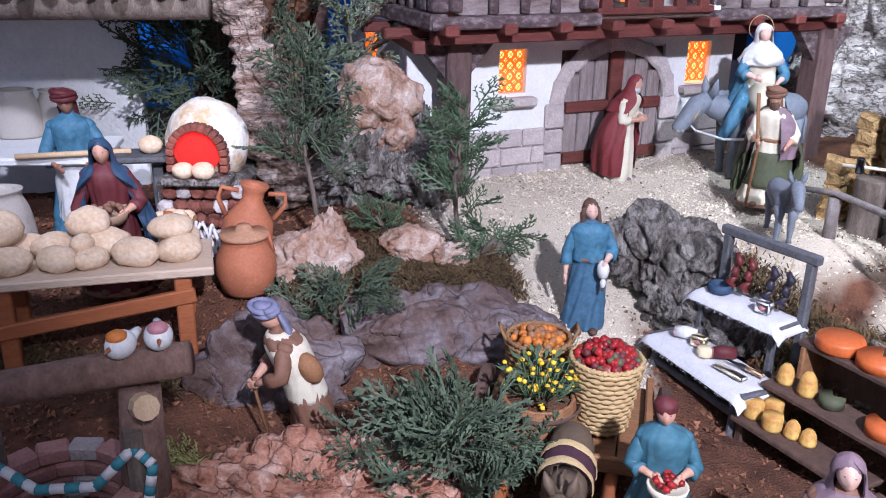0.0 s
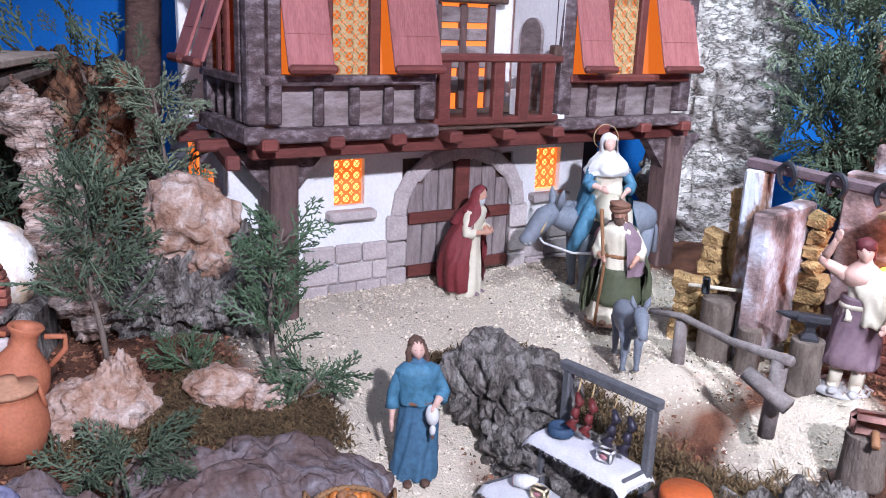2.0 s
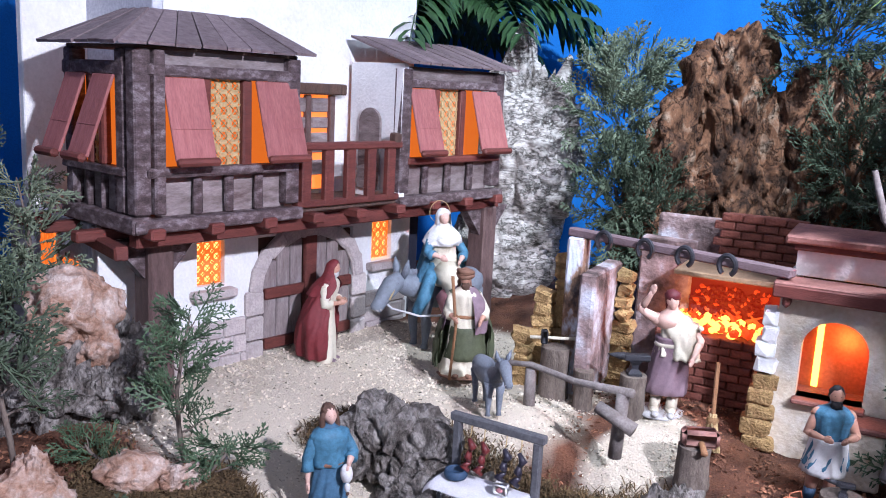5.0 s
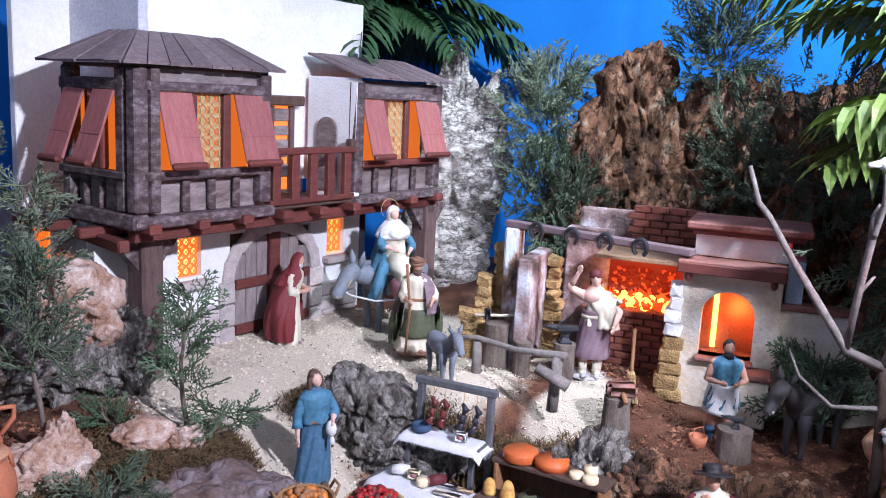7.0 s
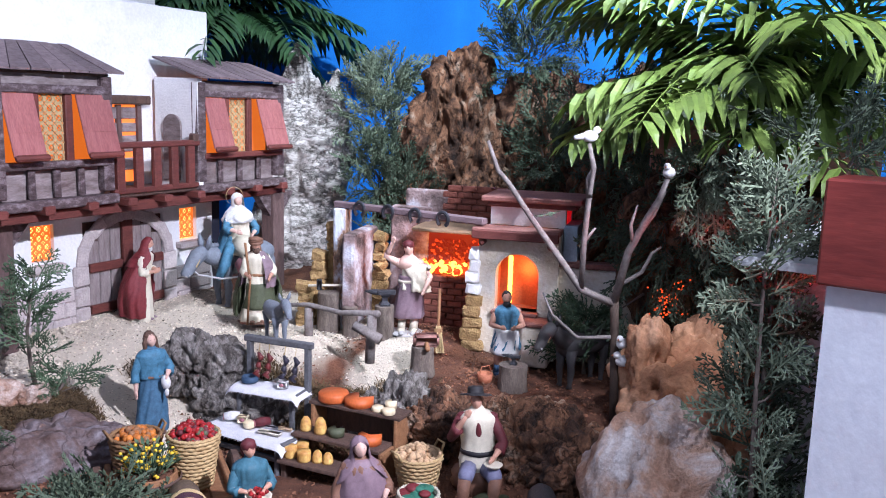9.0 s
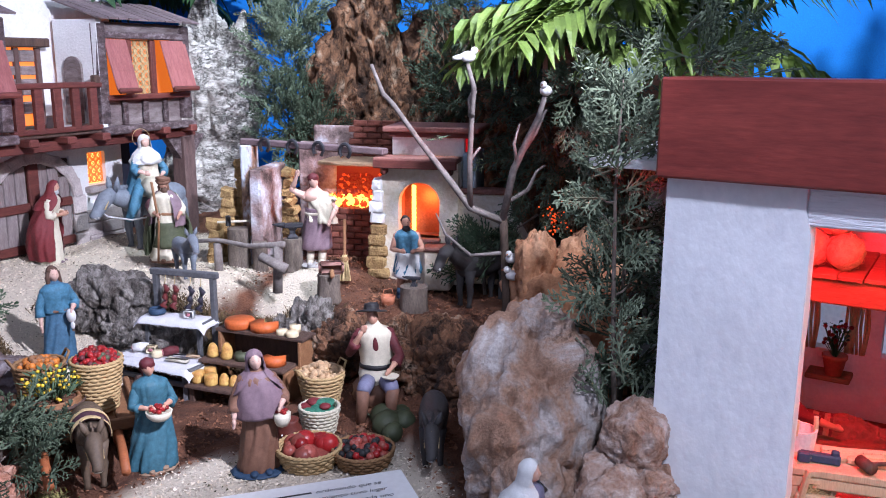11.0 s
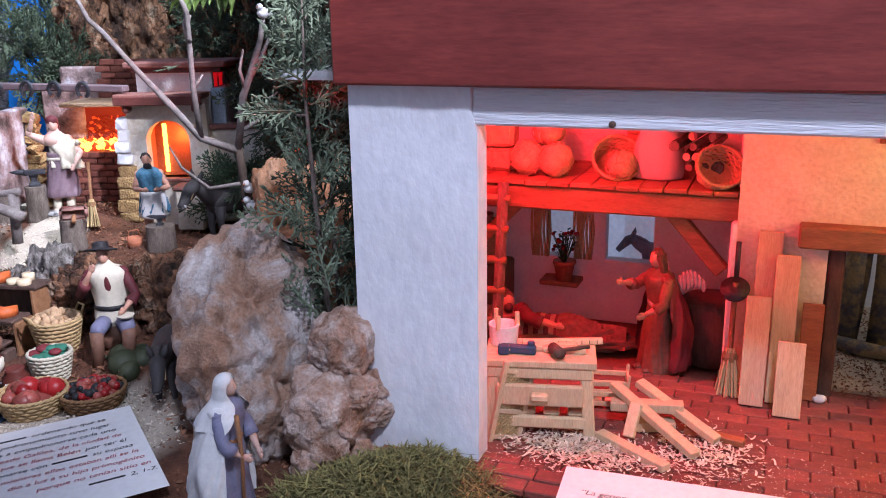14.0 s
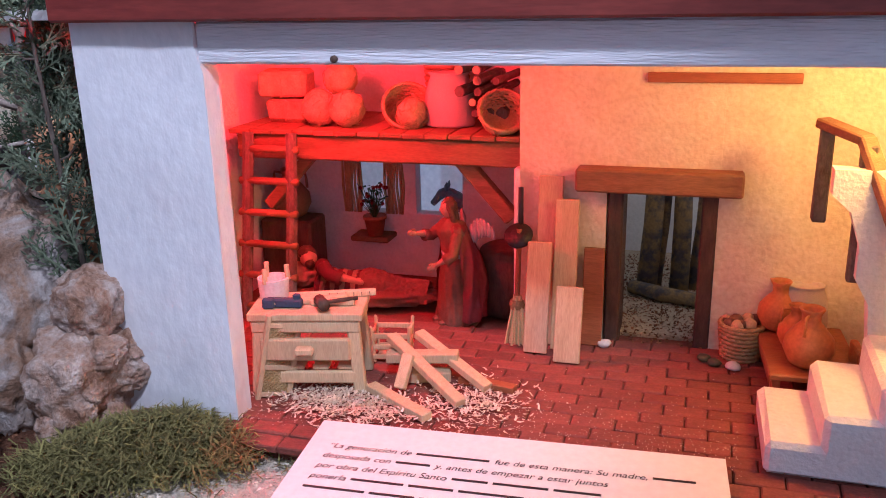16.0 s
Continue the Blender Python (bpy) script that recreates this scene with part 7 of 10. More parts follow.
def cart():
    t = thing("hand_cart", pose(0.165, 0.915, 0, 0, 0, -14), "brown wooden cart with two shafts and solid wheels", "cart")
    for i in range(6):
        part("plank", Geo().box((-0.075 + i * 0.030, 0, CART - 0.006), (0.0285, 0.19, 0.010), 0, 0.0015), WOOD_OAK, t)
    for s in (-1, 1):
        part("side_board", Geo().box((s * 0.094, 0, CART + 0.004), (0.010, 0.20, 0.020), 0, 0.002), WOOD_OAK, t)
        part("shaft", Geo().tube([(s * 0.058, -0.06, CART - 0.014), (s * 0.056, -0.17, CART - 0.008), (s * 0.053, -0.245, CART - 0.014)], [0.008, 0.0075, 0.007], 0, 9), WOOD_ORANGE, t, smooth=True)
        w = Geo().lathe([(0.001, -0.008), (0.046, -0.008), (0.050, -0.005), (0.050, 0.005), (0.046, 0.008), (0.001, 0.008)], 0, 26, Matrix.Translation((s * 0.112, 0.03, CART - 0.016)) @ Matrix.Rotation(radians(90), 4, "Y"))
        wh = part("wheel", w, WOOD_DARK, t)
        part("hub", Geo().tube([(s * 0.10, 0.03, CART - 0.016), (s * 0.128, 0.03, CART - 0.016)], 0.010, 0, 10), WOOD_OAK, wh)
    part("axle", Geo().tube([(-0.11, 0.03, CART - 0.016), (0.11, 0.03, CART - 0.016)], 0.006, 0, 8), WOOD_DARK, t)
    part("front_board", Geo().box((0, -0.098, CART + 0.004), (0.18, 0.008, 0.020), 0), WOOD_OAK, t)


cart()


# ---- butcher's stall ----
def fringed_cloth(label, x, y, z, lx, ly, turn, drop=0.012):
    """A linen cloth that lies on a table and hangs over its edges with a frayed fringe."""
    g = Geo()
    nx, ny = 26, 10
    for layer in (0, -0.0012):
        o = len(g.v)
        for j in range(ny + 1):
            for i in range(nx + 1):
                u, v = (i / nx - 0.5) * (lx + 0.022), (j / ny - 0.5) * (ly + 0.018)
                over = max(0, abs(u) - lx / 2) + max(0, abs(v) - ly / 2)
                zz = -over * 1.1 + 0.0012 * noise.noise((u * 60, v * 60, x)) + layer
                g.v.append((u * (1 - 0.3 * over), v * (1 - 0.3 * over), zz))
        for j in range(ny):
            for i in range(nx):
                a = o + j * (nx + 1) + i
                q = (a, a + 1, a + nx + 2, a + nx + 1)
                g.f.append(q if layer == 0 else q[::-1])
                g.m.append(0)
    rnd = random.Random(int(x * 1000))
    for _ in range(260):
        e = rnd.random()
        if e < 0.35:
            u, v, d = rnd.choice((-1, 1)) * (lx / 2 + 0.010), rnd.uniform(-ly / 2, ly / 2), (1, 0)
        else:
            u, v, d = rnd.uniform(-lx / 2, lx / 2), rnd.choice((-1, 1)) * (ly / 2 + 0.008), (0, 1)
        s = math.copysign(1, u if d[0] else v)
        w = Vector((rnd.uniform(-0.3, 0.3) + d[0] * s, rnd.uniform(-0.3, 0.3) + d[1] * s, -1.2)).normalized() * rnd.uniform(0.005, 0.009)
        p = Vector((u, v, -0.008))
        g.add([p, p + Vector((0.0009 * d[1], 0.0009 * d[0], 0)), p + w], [(0, 1, 2)])
    return solid("tablecloth", g, CLOTH_WHITE, pose(x, y, z, 0, 0, turn), label, "tablecloth")


STALL = -66


def stall():
    t = thing("butcher_table", pose(0.374, 1.045, 0.905, 0, 0, STALL), "grey wooden trestle table for meat and cheese", "table")
    part("tabletop", Geo().box((0, 0, 0.048), (0.20, 0.064, 0.007), 0), WOOD_GREY, t)
    for sx in (-1, 1):
        for sy in (-1, 1):
            part("leg", Geo().beam((sx * 0.080, sy * 0.024, 0.046), (sx * 0.085, sy * 0.030, -0.02), 0.011, 0.011), WOOD_GREY, t)
    part("stretcher", Geo().box((0, -0.026, 0.016), (0.17, 0.008, 0.010), 0), WOOD_GREY, t)
    r = thing("sausage_rack", pose(0.424, 1.078, 0.95, 0, 0, -57), "grey wooden counter with a rail for hanging sausages", "rack")
    part("counter", Geo().box((0, 0, 0.070), (0.15, 0.046, 0.006), 0), WOOD_GREY, r)
    for s, h in ((-0.058, 0.155), (0.074, 0.155)):
        part("post", Geo().box((s, 0.022, h / 2 - 0.02), (0.012, 0.012, h + 0.04), 0), WOOD_GREY, r)
    part("rail", Geo().box((0.008, 0.022, 0.160), (0.155, 0.013, 0.013), 0), WOOD_GREY, r)
    for s in (-0.06, 0.06):
        part("leg", Geo().box((s, -0.015, 0.022), (0.010, 0.010, 0.09), 0), WOOD_GREY, r)
    fringed_cloth("frayed white linen cloth on the trestle table", 0.374, 1.045, 0.905 + 0.0525, 0.19, 0.066, STALL)
    fringed_cloth("frayed white linen cloth on the counter", 0.424, 1.078, 1.0245, 0.142, 0.048, -57)


stall()
SAUSAGE = mat("dark_red_sausage", (0.16, 0.03, 0.028), (0.08, 0.015, 0.015), 0.35, 60, 300, 0.3)
SAUSAGE_DK = mat("black_pudding", (0.035, 0.03, 0.045), (0.02, 0.018, 0.028), 0.35, 60, 300, 0.3)
RACK = pose(0.424, 1.078, 0.95, 0, 0, -57)
for i, (u, m, lab) in enumerate(((-0.03, SAUSAGE, "dark red sausages"), (-0.008, SAUSAGE, "dark red sausages"), (0.028, SAUSAGE_DK, "black sausages"), (0.052, SAUSAGE_DK, "black sausages"))):
    g = Geo()
    g.tube([(0, 0, 0.155), (0.004, -0.008, 0.146), (0, -0.006, 0.136)], 0.0009, 1, 5)
    for k in range(3):
        a = k * 0.6
        g.tube([(0.002 * k, -0.006, 0.137 - 0.017 * k), (0.009 - 0.007 * k, -0.010, 0.128 - 0.017 * k), (0.003, -0.007, 0.119 - 0.016 * k)], [0.003, 0.0064, 0.003], 0, 8)
    solid("sausage_string", g, [m, STRAW], RACK @ pose(u, 0.014, 0), "string of " + lab + " hanging from the rail", "sausages", "sausages on the rail")
TAB = pose(0.374, 1.045, 0.905 + 0.053, 0, 0, STALL)
CTR = pose(0.424, 1.078, 1.0245, 0, 0, -57)


def morsel(name, label, m, frame_m, u, v, turn, shape, cat):
    g = Geo()
    mats = [m, P_PINK, IRON]
    if shape == "wedge":
        g.add([(-0.012, -0.008, 0), (0.014, -0.008, 0), (0.014, 0.008, 0), (-0.012, 0.008, 0), (-0.012, -0.008, 0.016), (-0.012, 0.008, 0.016), (0.012, -0.007, 0.006), (0.012, 0.007, 0.006)],
              [(3, 2, 1, 0), (0, 1, 6, 4), (2, 3, 5, 7), (1, 2, 7, 6), (4, 6, 7, 5), (3, 0, 4, 5)])
    elif shape == "round":
        g.lathe([(0.001, 0), (0.010, 0), (0.0115, 0.003), (0.0115, 0.009), (0.010, 0.012), (0.001, 0.0125)], 0, 18)
    elif shape == "ham":
        g.tube([(-0.015, 0, 0.008), (0, 0, 0.009), (0.015, 0, 0.008)], [0.008, 0.0095, 0.008], 0, 12)
        g.tube([(-0.0155, 0, 0.008), (-0.0165, 0, 0.008)], [0.0075, 0.007], 1, 12)
    elif shape == "knife":
        g.box((0.012, 0, 0.004), (0.030, 0.008, 0.006), 0, 0.002)
        g.add([(-0.03, -0.004, 0.004), (0.0, -0.005, 0.004), (0.0, 0.005, 0.004), (-0.03, -0.003, 0.0055), (0, -0.005, 0.0055), (0, 0.005, 0.0055)], [(2, 1, 0), (3, 4, 5), (0, 1, 4, 3), (1, 2, 5, 4), (2, 0, 3, 5)], 2)
    elif shape == "board":
        g.box((0, 0, 0.003), (0.05, 0.014, 0.005), 0, 0.003)
    elif shape == "bowl":
        g.lathe([(0.001, 0), (0.016, 0.0), (0.018, 0.004), (0.016, 0.012), (0.013, 0.012), (0.012, 0.006), (0.001, 0.006)], 0, 20)
    elif shape == "block":
        g.box((0, 0, 0.008), (0.022, 0.014, 0.016), 0, 0.002)
        g.blob((0, -0.0072, 0.008), (0.006, 0.0012, 0.004), 1, 1)
    return solid(name, g, mats, frame_m @ pose(u, v, 0.002, 0, 0, turn), label, cat)


morsel("cheese_wedge", "pale cheese wedge on the linen cloth", CHEESE_PALE, TAB, -0.03, 0.005, 20, "block", "cheese")
morsel("cheese", "small white cheese round on the cloth", CHEESE_PALE, TAB, -0.005, -0.006, 0, "round", "cheese")
morsel("ham_piece", "cut ham with pink face on the cloth", P_WHITE, TAB, -0.058, 0.004, 40, "ham", "meat")
morsel("salami", "pink salami slice on the cloth", P_DKRED, TAB, 0.012, 0.012, 60, "ham", "meat")
morsel("knife", "knife with a pale wooden handle", WOOD_PALE, TAB, 0.052, 0.016, 10, "knife", "knife")
morsel("cutting_board", "narrow white cutting board", P_CREAM, TAB, 0.05, -0.010, 6, "board", "board")
morsel("bowl", "dark blue bowl on the counter cloth", P_NAVY, CTR, -0.045, 0.0, 0, "bowl", "bowl")
morsel("butter_block", "white butter block with a green leaf", P_WHITE, CTR, 0.035, -0.008, 8, "block", "cheese")


# ---- cheese stall ----
CH = pose(0.465, 0.988, 0, 0, 0, -61.8)


def cheese_stall():
    t = thing("cheese_shelves", CH @ pose(0, 0, 0.89), "stepped wooden cheese stall with three shelves", "shelves")
    for u, v, z, ln in ((0.095, 0.030, 0.118, 0.20), (0.09, -0.030, 0.073, 0.19), (0.085, -0.075, 0.036, 0.18)):
        part("shelf", Geo().box((u, v, z), (ln, 0.052, 0.007), 0, 0.0015, rough=0.0005), WOOD_DARK, t)
    for u in (0.004, 0.186):
        part("side_panel", Geo().box((u, 0.028, 0.05), (0.008, 0.05, 0.13), 0), WOOD_OAK, t)
        part("side_panel", Geo().box((u, -0.028, 0.028), (0.008, 0.05, 0.085), 0), WOOD_OAK, t)
        part("leg", Geo().box((u, -0.078, 0.010), (0.012, 0.03, 0.045), 0), WOOD_DARK, t)
    part("back_panel", Geo().box((0.095, 0.054, 0.05), (0.19, 0.006, 0.13), 0), WOOD_DARK, t)


cheese_stall()


def cheese(label, u, v, z, r, h, m, cut=0.0, group="cheeses on the stall", tall=False):
    g = Geo()
    c0 = CHEESE
    if tall:
        g.lathe([(0.001, 0), (r, 0), (r * 1.05, h * 0.2), (r * 0.8, h * 0.75), (r * 0.4, h), (0.001, h * 1.02)], 0, 16)
    elif cut:
        n = 20
        a0, a1 = radians(cut), radians(360)
        ring = [(r * math.cos(a0 + (a1 - a0) * i / n), r * math.sin(a0 + (a1 - a0) * i / n)) for i in range(n + 1)] + [(0, 0)]
        k = len(ring)
        vs = [(x, y, zz) for zz in (0, h) for x, y in ring]
        g.add(vs, [tuple(range(k))[::-1], tuple(range(k, 2 * k)), *[(i, i + 1, k + i + 1, k + i) for i in range(n)]], 0)
        g.add([(*ring[n], 0), (0, 0, 0), (0, 0, h), (*ring[n], h)], [(0, 1, 2, 3)], 1)
        g.add([(0, 0, 0), (*ring[0], 0), (*ring[0], h), (0, 0, h)], [(0, 1, 2, 3)], 1)
    else:
        g.lathe([(0.001, 0), (r * 0.93, 0), (r, h * 0.2), (r, h * 0.8), (r * 0.93, h), (0.001, h * 1.01)], 0, 22)
    solid("cheese", g, [m, c0], CH @ pose(u, v, z + 0.8935, 0, 0, 40), label, "cheese", group)


Z1, Z2, Z3 = 0.118, 0.073, 0.036
cheese("large orange-red cheese wheel", 0.036, 0.030, Z1, 0.030, 0.017, CHEESE_RED)
cheese("orange-red cheese wheel with a wedge cut out", 0.092, 0.032, Z1, 0.028, 0.015, CHEESE_RED, 80)
cheese("small ivory cheese round", 0.140, 0.020, Z1, 0.012, 0.009, CHEESE_PALE)
cheese("small ivory cheese round", 0.165, 0.016, Z1, 0.013, 0.010, CHEESE_PALE)
cheese("white cheese with dark rind", 0.155, 0.044, Z1, 0.011, 0.014, CHEESE_PALE, 70)
cheese("tall yellow cheese cone", 0.012, -0.030, Z2, 0.011, 0.026, CHEESE, tall=True)
cheese("tall yellow cheese cone", 0.045, -0.030, Z2, 0.012, 0.030, CHEESE, tall=True)
cheese("grey-rinded cheese with a cut face", 0.078, -0.026, Z2, 0.015, 0.014, P_GREEN, 90)
cheese("orange-red cheese half on the shelf", 0.150, -0.026, Z2, 0.022, 0.016, CHEESE_RED, 120)
cheese("golden cheese with a browned top", 0.010, -0.078, Z3, 0.013, 0.022, CHEESE)
cheese("golden cheese with a browned top", 0.024, -0.058, Z3, 0.012, 0.024, CHEESE)
cheese("golden cheese with a browned top", 0.042, -0.080, Z3, 0.013, 0.020, CHEESE)
cheese("pear-shaped yellow cheese on the low shelf", 0.066, -0.072, Z3, 0.010, 0.022, CHEESE, tall=True)
cheese("pear-shaped yellow cheese on the low shelf", 0.086, -0.068, Z3, 0.010, 0.020, CHEESE, tall=True)

# ---- the seated seller's baskets ----
basket("pale wicker basket full of walnuts", 0.560, 0.755, 0.897, 0.042, 0.028, 0.066, rows=9, handles=True)
heap("walnuts", "pale walnuts heaped in a basket", 0.560, 0.755, 0.963, 0.039, 90, 0.006, [NUT, NUT], 3, 0.35)
basket("small pale wicker basket with dyed cloth", 0.500, 0.668, 0.893, 0.034, 0.025, 0.046, mat("bleached_wicker", (0.62, 0.58, 0.45), (0.48, 0.44, 0.33), 0.8, 60, 300, 0.4), rows=7)
heap("folded_cloths", "folded green and red cloths in a basket", 0.500, 0.668, 0.937, 0.030, 14, 0.012, [paint("leaf_green", (0.05, 0.20, 0.13)), P_RED], 4, 0.25, 2, 0.5)
basket("low pale wicker basket of onions", 0.424, 0.582, 0.889, 0.052, 0.040, 0.030, rows=5)
heap("onions", "purple and red onions in a low basket", 0.424, 0.582, 0.914, 0.040, 16, 0.015, [ONION, FRUIT_RED, ONION], 5, 0.2)
basket("low wicker basket of dark red berries", 0.494, 0.528, 0.889, 0.050, 0.040, 0.024, WICKER_DARK, rows=4)
heap("dark_berries", "dark red berries in a low basket", 0.494, 0.528, 0.912, 0.044, 60, 0.0065, [ONION, FRUIT_RED, BLACK], 6, 0.28)
for i, (x, y, r) in enumerate(((0.585, 0.585, 0.024), (0.615, 0.575, 0.022), (0.60, 0.61, 0.024), (0.575, 0.555, 0.018), (0.63, 0.60, 0.02))):
    g = Geo().blob((0, 0, r * 0.85), (r * 1.15, r, r), 0, 3, 0.04, 2, i)
    g.tube([(r * 1.1, 0, r * 0.9), (r * 1.35, 0, r * 1.1)], [0.003, 0.002], 0, 5)
    solid("melon", g, paint("melon_green_%s" % "abcde"[i], (0.055, 0.065, 0.032)) if i == 0 else bpy.data.materials["painted_melon_green_a"], pose(x, y, 0.893, 0, 0, i * 70), "dull green melon beside the seller", "melon", "melons")
g = Geo().lathe([(0.001, 0), (0.018, 0), (0.022, 0.012), (0.021, 0.030), (0.014, 0.040), (0.016, 0.046), (0.012, 0.046), (0.001, 0.03)], 0, 20)
for i in range(9):
    a = i * 0.7
    g.blob((0.0215 * math.cos(a), 0.0215 * math.sin(a), 0.024), (0.002, 0.002, 0.002), 1, 1)
solid("glazed_jar", g, [paint("glazed_maroon", (0.14, 0.03, 0.02)), P_WHITE], Matrix.Translation((0.440, 0.668, 0.888)), "maroon glazed jar with white dots", "jar")

# ---- the forge and the little oven house ----
YARD = Matrix(((0.608, 0.794, 0, 0.905), (-0.794, 0.608, 0, 1.01), (0, 0, 1, 0), (0, 0, 0, 1)))
OCHRE_WALL = mat("patchy_ochre_limewash", (0.78, 0.76, 0.71), (0.60, 0.48, 0.30), 0.9, 14, 140, 0.7, dist=0.004, contrast=0.3)
SMOKY = mat("smoke_stained_plaster", (0.52, 0.52, 0.57), (0.06, 0.04, 0.036), 0.9, 14, 140, 0.7, dist=0.004, contrast=0.16, c=(0.27, 0.19, 0.18))
FLAKED = mat("flaking_blue_white_paint", (0.62, 0.66, 0.74), (0.06, 0.045, 0.045), 0.85, 20, 140, 0.8, stretch=(1, 1, 0.5), dist=0.004, contrast=0.09, c=(0.27, 0.16, 0.10))
COPING = mat("red_brown_coping", (0.30, 0.14, 0.115), (0.17, 0.065, 0.052), 0.65, 25, 200, 0.5)


def oven_house():
    t = thing("oven_house", YARD, "small white oven house with a glowing arched niche", "house")
    # front wall with arched opening
    g = Geo()
    cx, half, z0, zs, zt = 0.075, 0.048, 1.138, 1.216, 1.318
    n = 12
    arch = [(cx + half * math.cos(math.pi * i / n), zs + half * math.sin(math.pi * i / n)) for i in range(n + 1)]
    for a, b, za, zb in ((-0.012, cx - half, 1.03, zt), (cx + half, 0.165, 1.03, zt), (cx - half, cx + half, 1.03, z0)):
        g.box(((a + b) / 2, 0.025, (za + zb) / 2), (b - a + 0.0004, 0.03, zb - za), 0, 0.0002)
    for i in range(n):
        (xa, za), (xb, zb) = arch[i], arch[i + 1]
        vs = [(xa, 0.01, za), (xb, 0.01, zb), (xb, 0.01, zt), (xa, 0.01, zt), (xa, 0.04, za), (xb, 0.04, zb), (xb, 0.04, zt), (xa, 0.04, zt)]
        g.add(vs, [(0, 1, 2, 3), (4, 7, 6, 5), (0, 4, 5, 1)])
    part("front_wall", g, OCHRE_WALL, t)
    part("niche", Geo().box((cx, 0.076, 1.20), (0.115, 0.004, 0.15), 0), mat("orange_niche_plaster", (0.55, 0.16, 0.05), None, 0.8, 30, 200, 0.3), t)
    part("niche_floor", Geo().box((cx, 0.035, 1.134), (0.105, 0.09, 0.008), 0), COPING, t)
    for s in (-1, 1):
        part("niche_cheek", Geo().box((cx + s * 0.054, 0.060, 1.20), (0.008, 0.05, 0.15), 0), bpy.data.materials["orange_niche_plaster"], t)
    part("light_strip", Geo().box((cx - 0.026, 0.070, 1.195), (0.010, 0.004, 0.11), 0), glow("yellow_light_strip", (1.0, 0.45, 0.05), 6.0), t, "bright yellow light strip")
    part("side_wall", Geo().box((0.157, 0.11, 1.17), (0.018, 0.14, 0.29), 0), WHITE, t)
    part("side_wall", Geo().box((-0.004, 0.11, 1.17), (0.018, 0.14, 0.29), 0), WHITE, t)
    # awning with brackets
    a = part("awning", Geo().box((0.075, -0.002, 1.318), (0.19, 0.065, 0.012), 0, 0.002), COPING, t)
    part("fascia", Geo().box((0.075, -0.033, 1.310), (0.19, 0.006, 0.020), 0, 0.002), RED_BEAM, a)
    for u in (0.0, 0.15):
        part("bracket", Geo().box((u, -0.010, 1.296), (0.012, 0.035, 0.026), 0, 0.006), RED_BEAM, a)
    # upper block with small lit windows and slab roof
    g = Geo()
    g.box((0.085, 0.115, 1.348), (0.17, 0.11, 0.055), 0, 0.001)
    part("upper_block", g, WHITE, t)
    r = part("roof", Geo().box((0.095, 0.115, 1.381), (0.225, 0.165, 0.013), 0, 0.003), COPING, t, "flat red-brown slab roof")
    part("eave", Geo().box((0.095, 0.115, 1.369), (0.20, 0.14, 0.012), 0, 0.002), RED_BEAM, r)
    for v in (0.085, 0.125):
        w = part("window", Geo().box((0.1705, v, 1.342), (0.003, 0.020, 0.030), 0, 0.001), GLOW_RED, t, "small glowing red window")
        part("frame", Geo().lathe([(0.013, 0), (0.013, 0.003)], 0, 12, Matrix.Translation((0.170, v, 1.357)) @ Matrix.Rotation(radians(90), 4, "Y")), GLOW_RED, w)
    part("side_block", Geo().box((0.185, 0.10, 1.25), (0.03, 0.12, 0.16), 0), paint("pale_blue", (0.42, 0.52, 0.62)), t)
    # low yard wall
    part("yard_wall", Geo().box((0.26, 0.045, 1.135), (0.20, 0.03, 0.21), 0, 0.004, rough=0.001), OCHRE_WALL, t)
    part("coping", Geo().box((0.265, 0.045, 1.246), (0.21, 0.044, 0.012), 0, 0.003), COPING, t)
    part("step", Geo().box((0.13, -0.022, 1.075), (0.06, 0.06, 0.09), 0, 0.004), OCHRE_WALL, t)
    part("step_slab", Geo().box((0.13, -0.024, 1.124), (0.068, 0.066, 0.010), 0, 0.003), COPING, t)
    # crumbling corner in steps
    rnd = random.Random(8)
    for i in range(9):
        z = 1.05 + i * 0.026
        w = 0.050 - 0.0035 * i
        g = Geo().box((0, 0, 0), (w, 0.045, 0.0255), 0, 0.004, rough=0.003)
        part("corner_stone", g, ROCK_OCHRE if i < 5 else WHITE, t, m=pose(-0.018 - rnd.uniform(0, 0.008), 0.018, z))


oven_house()
lamp("oven_house_bulb", "POINT", YARD @ Vector((0.092, 0.052, 1.225)), (0, 0, 0), 0.22, (1.0, 0.28, 0.05), 0.008)


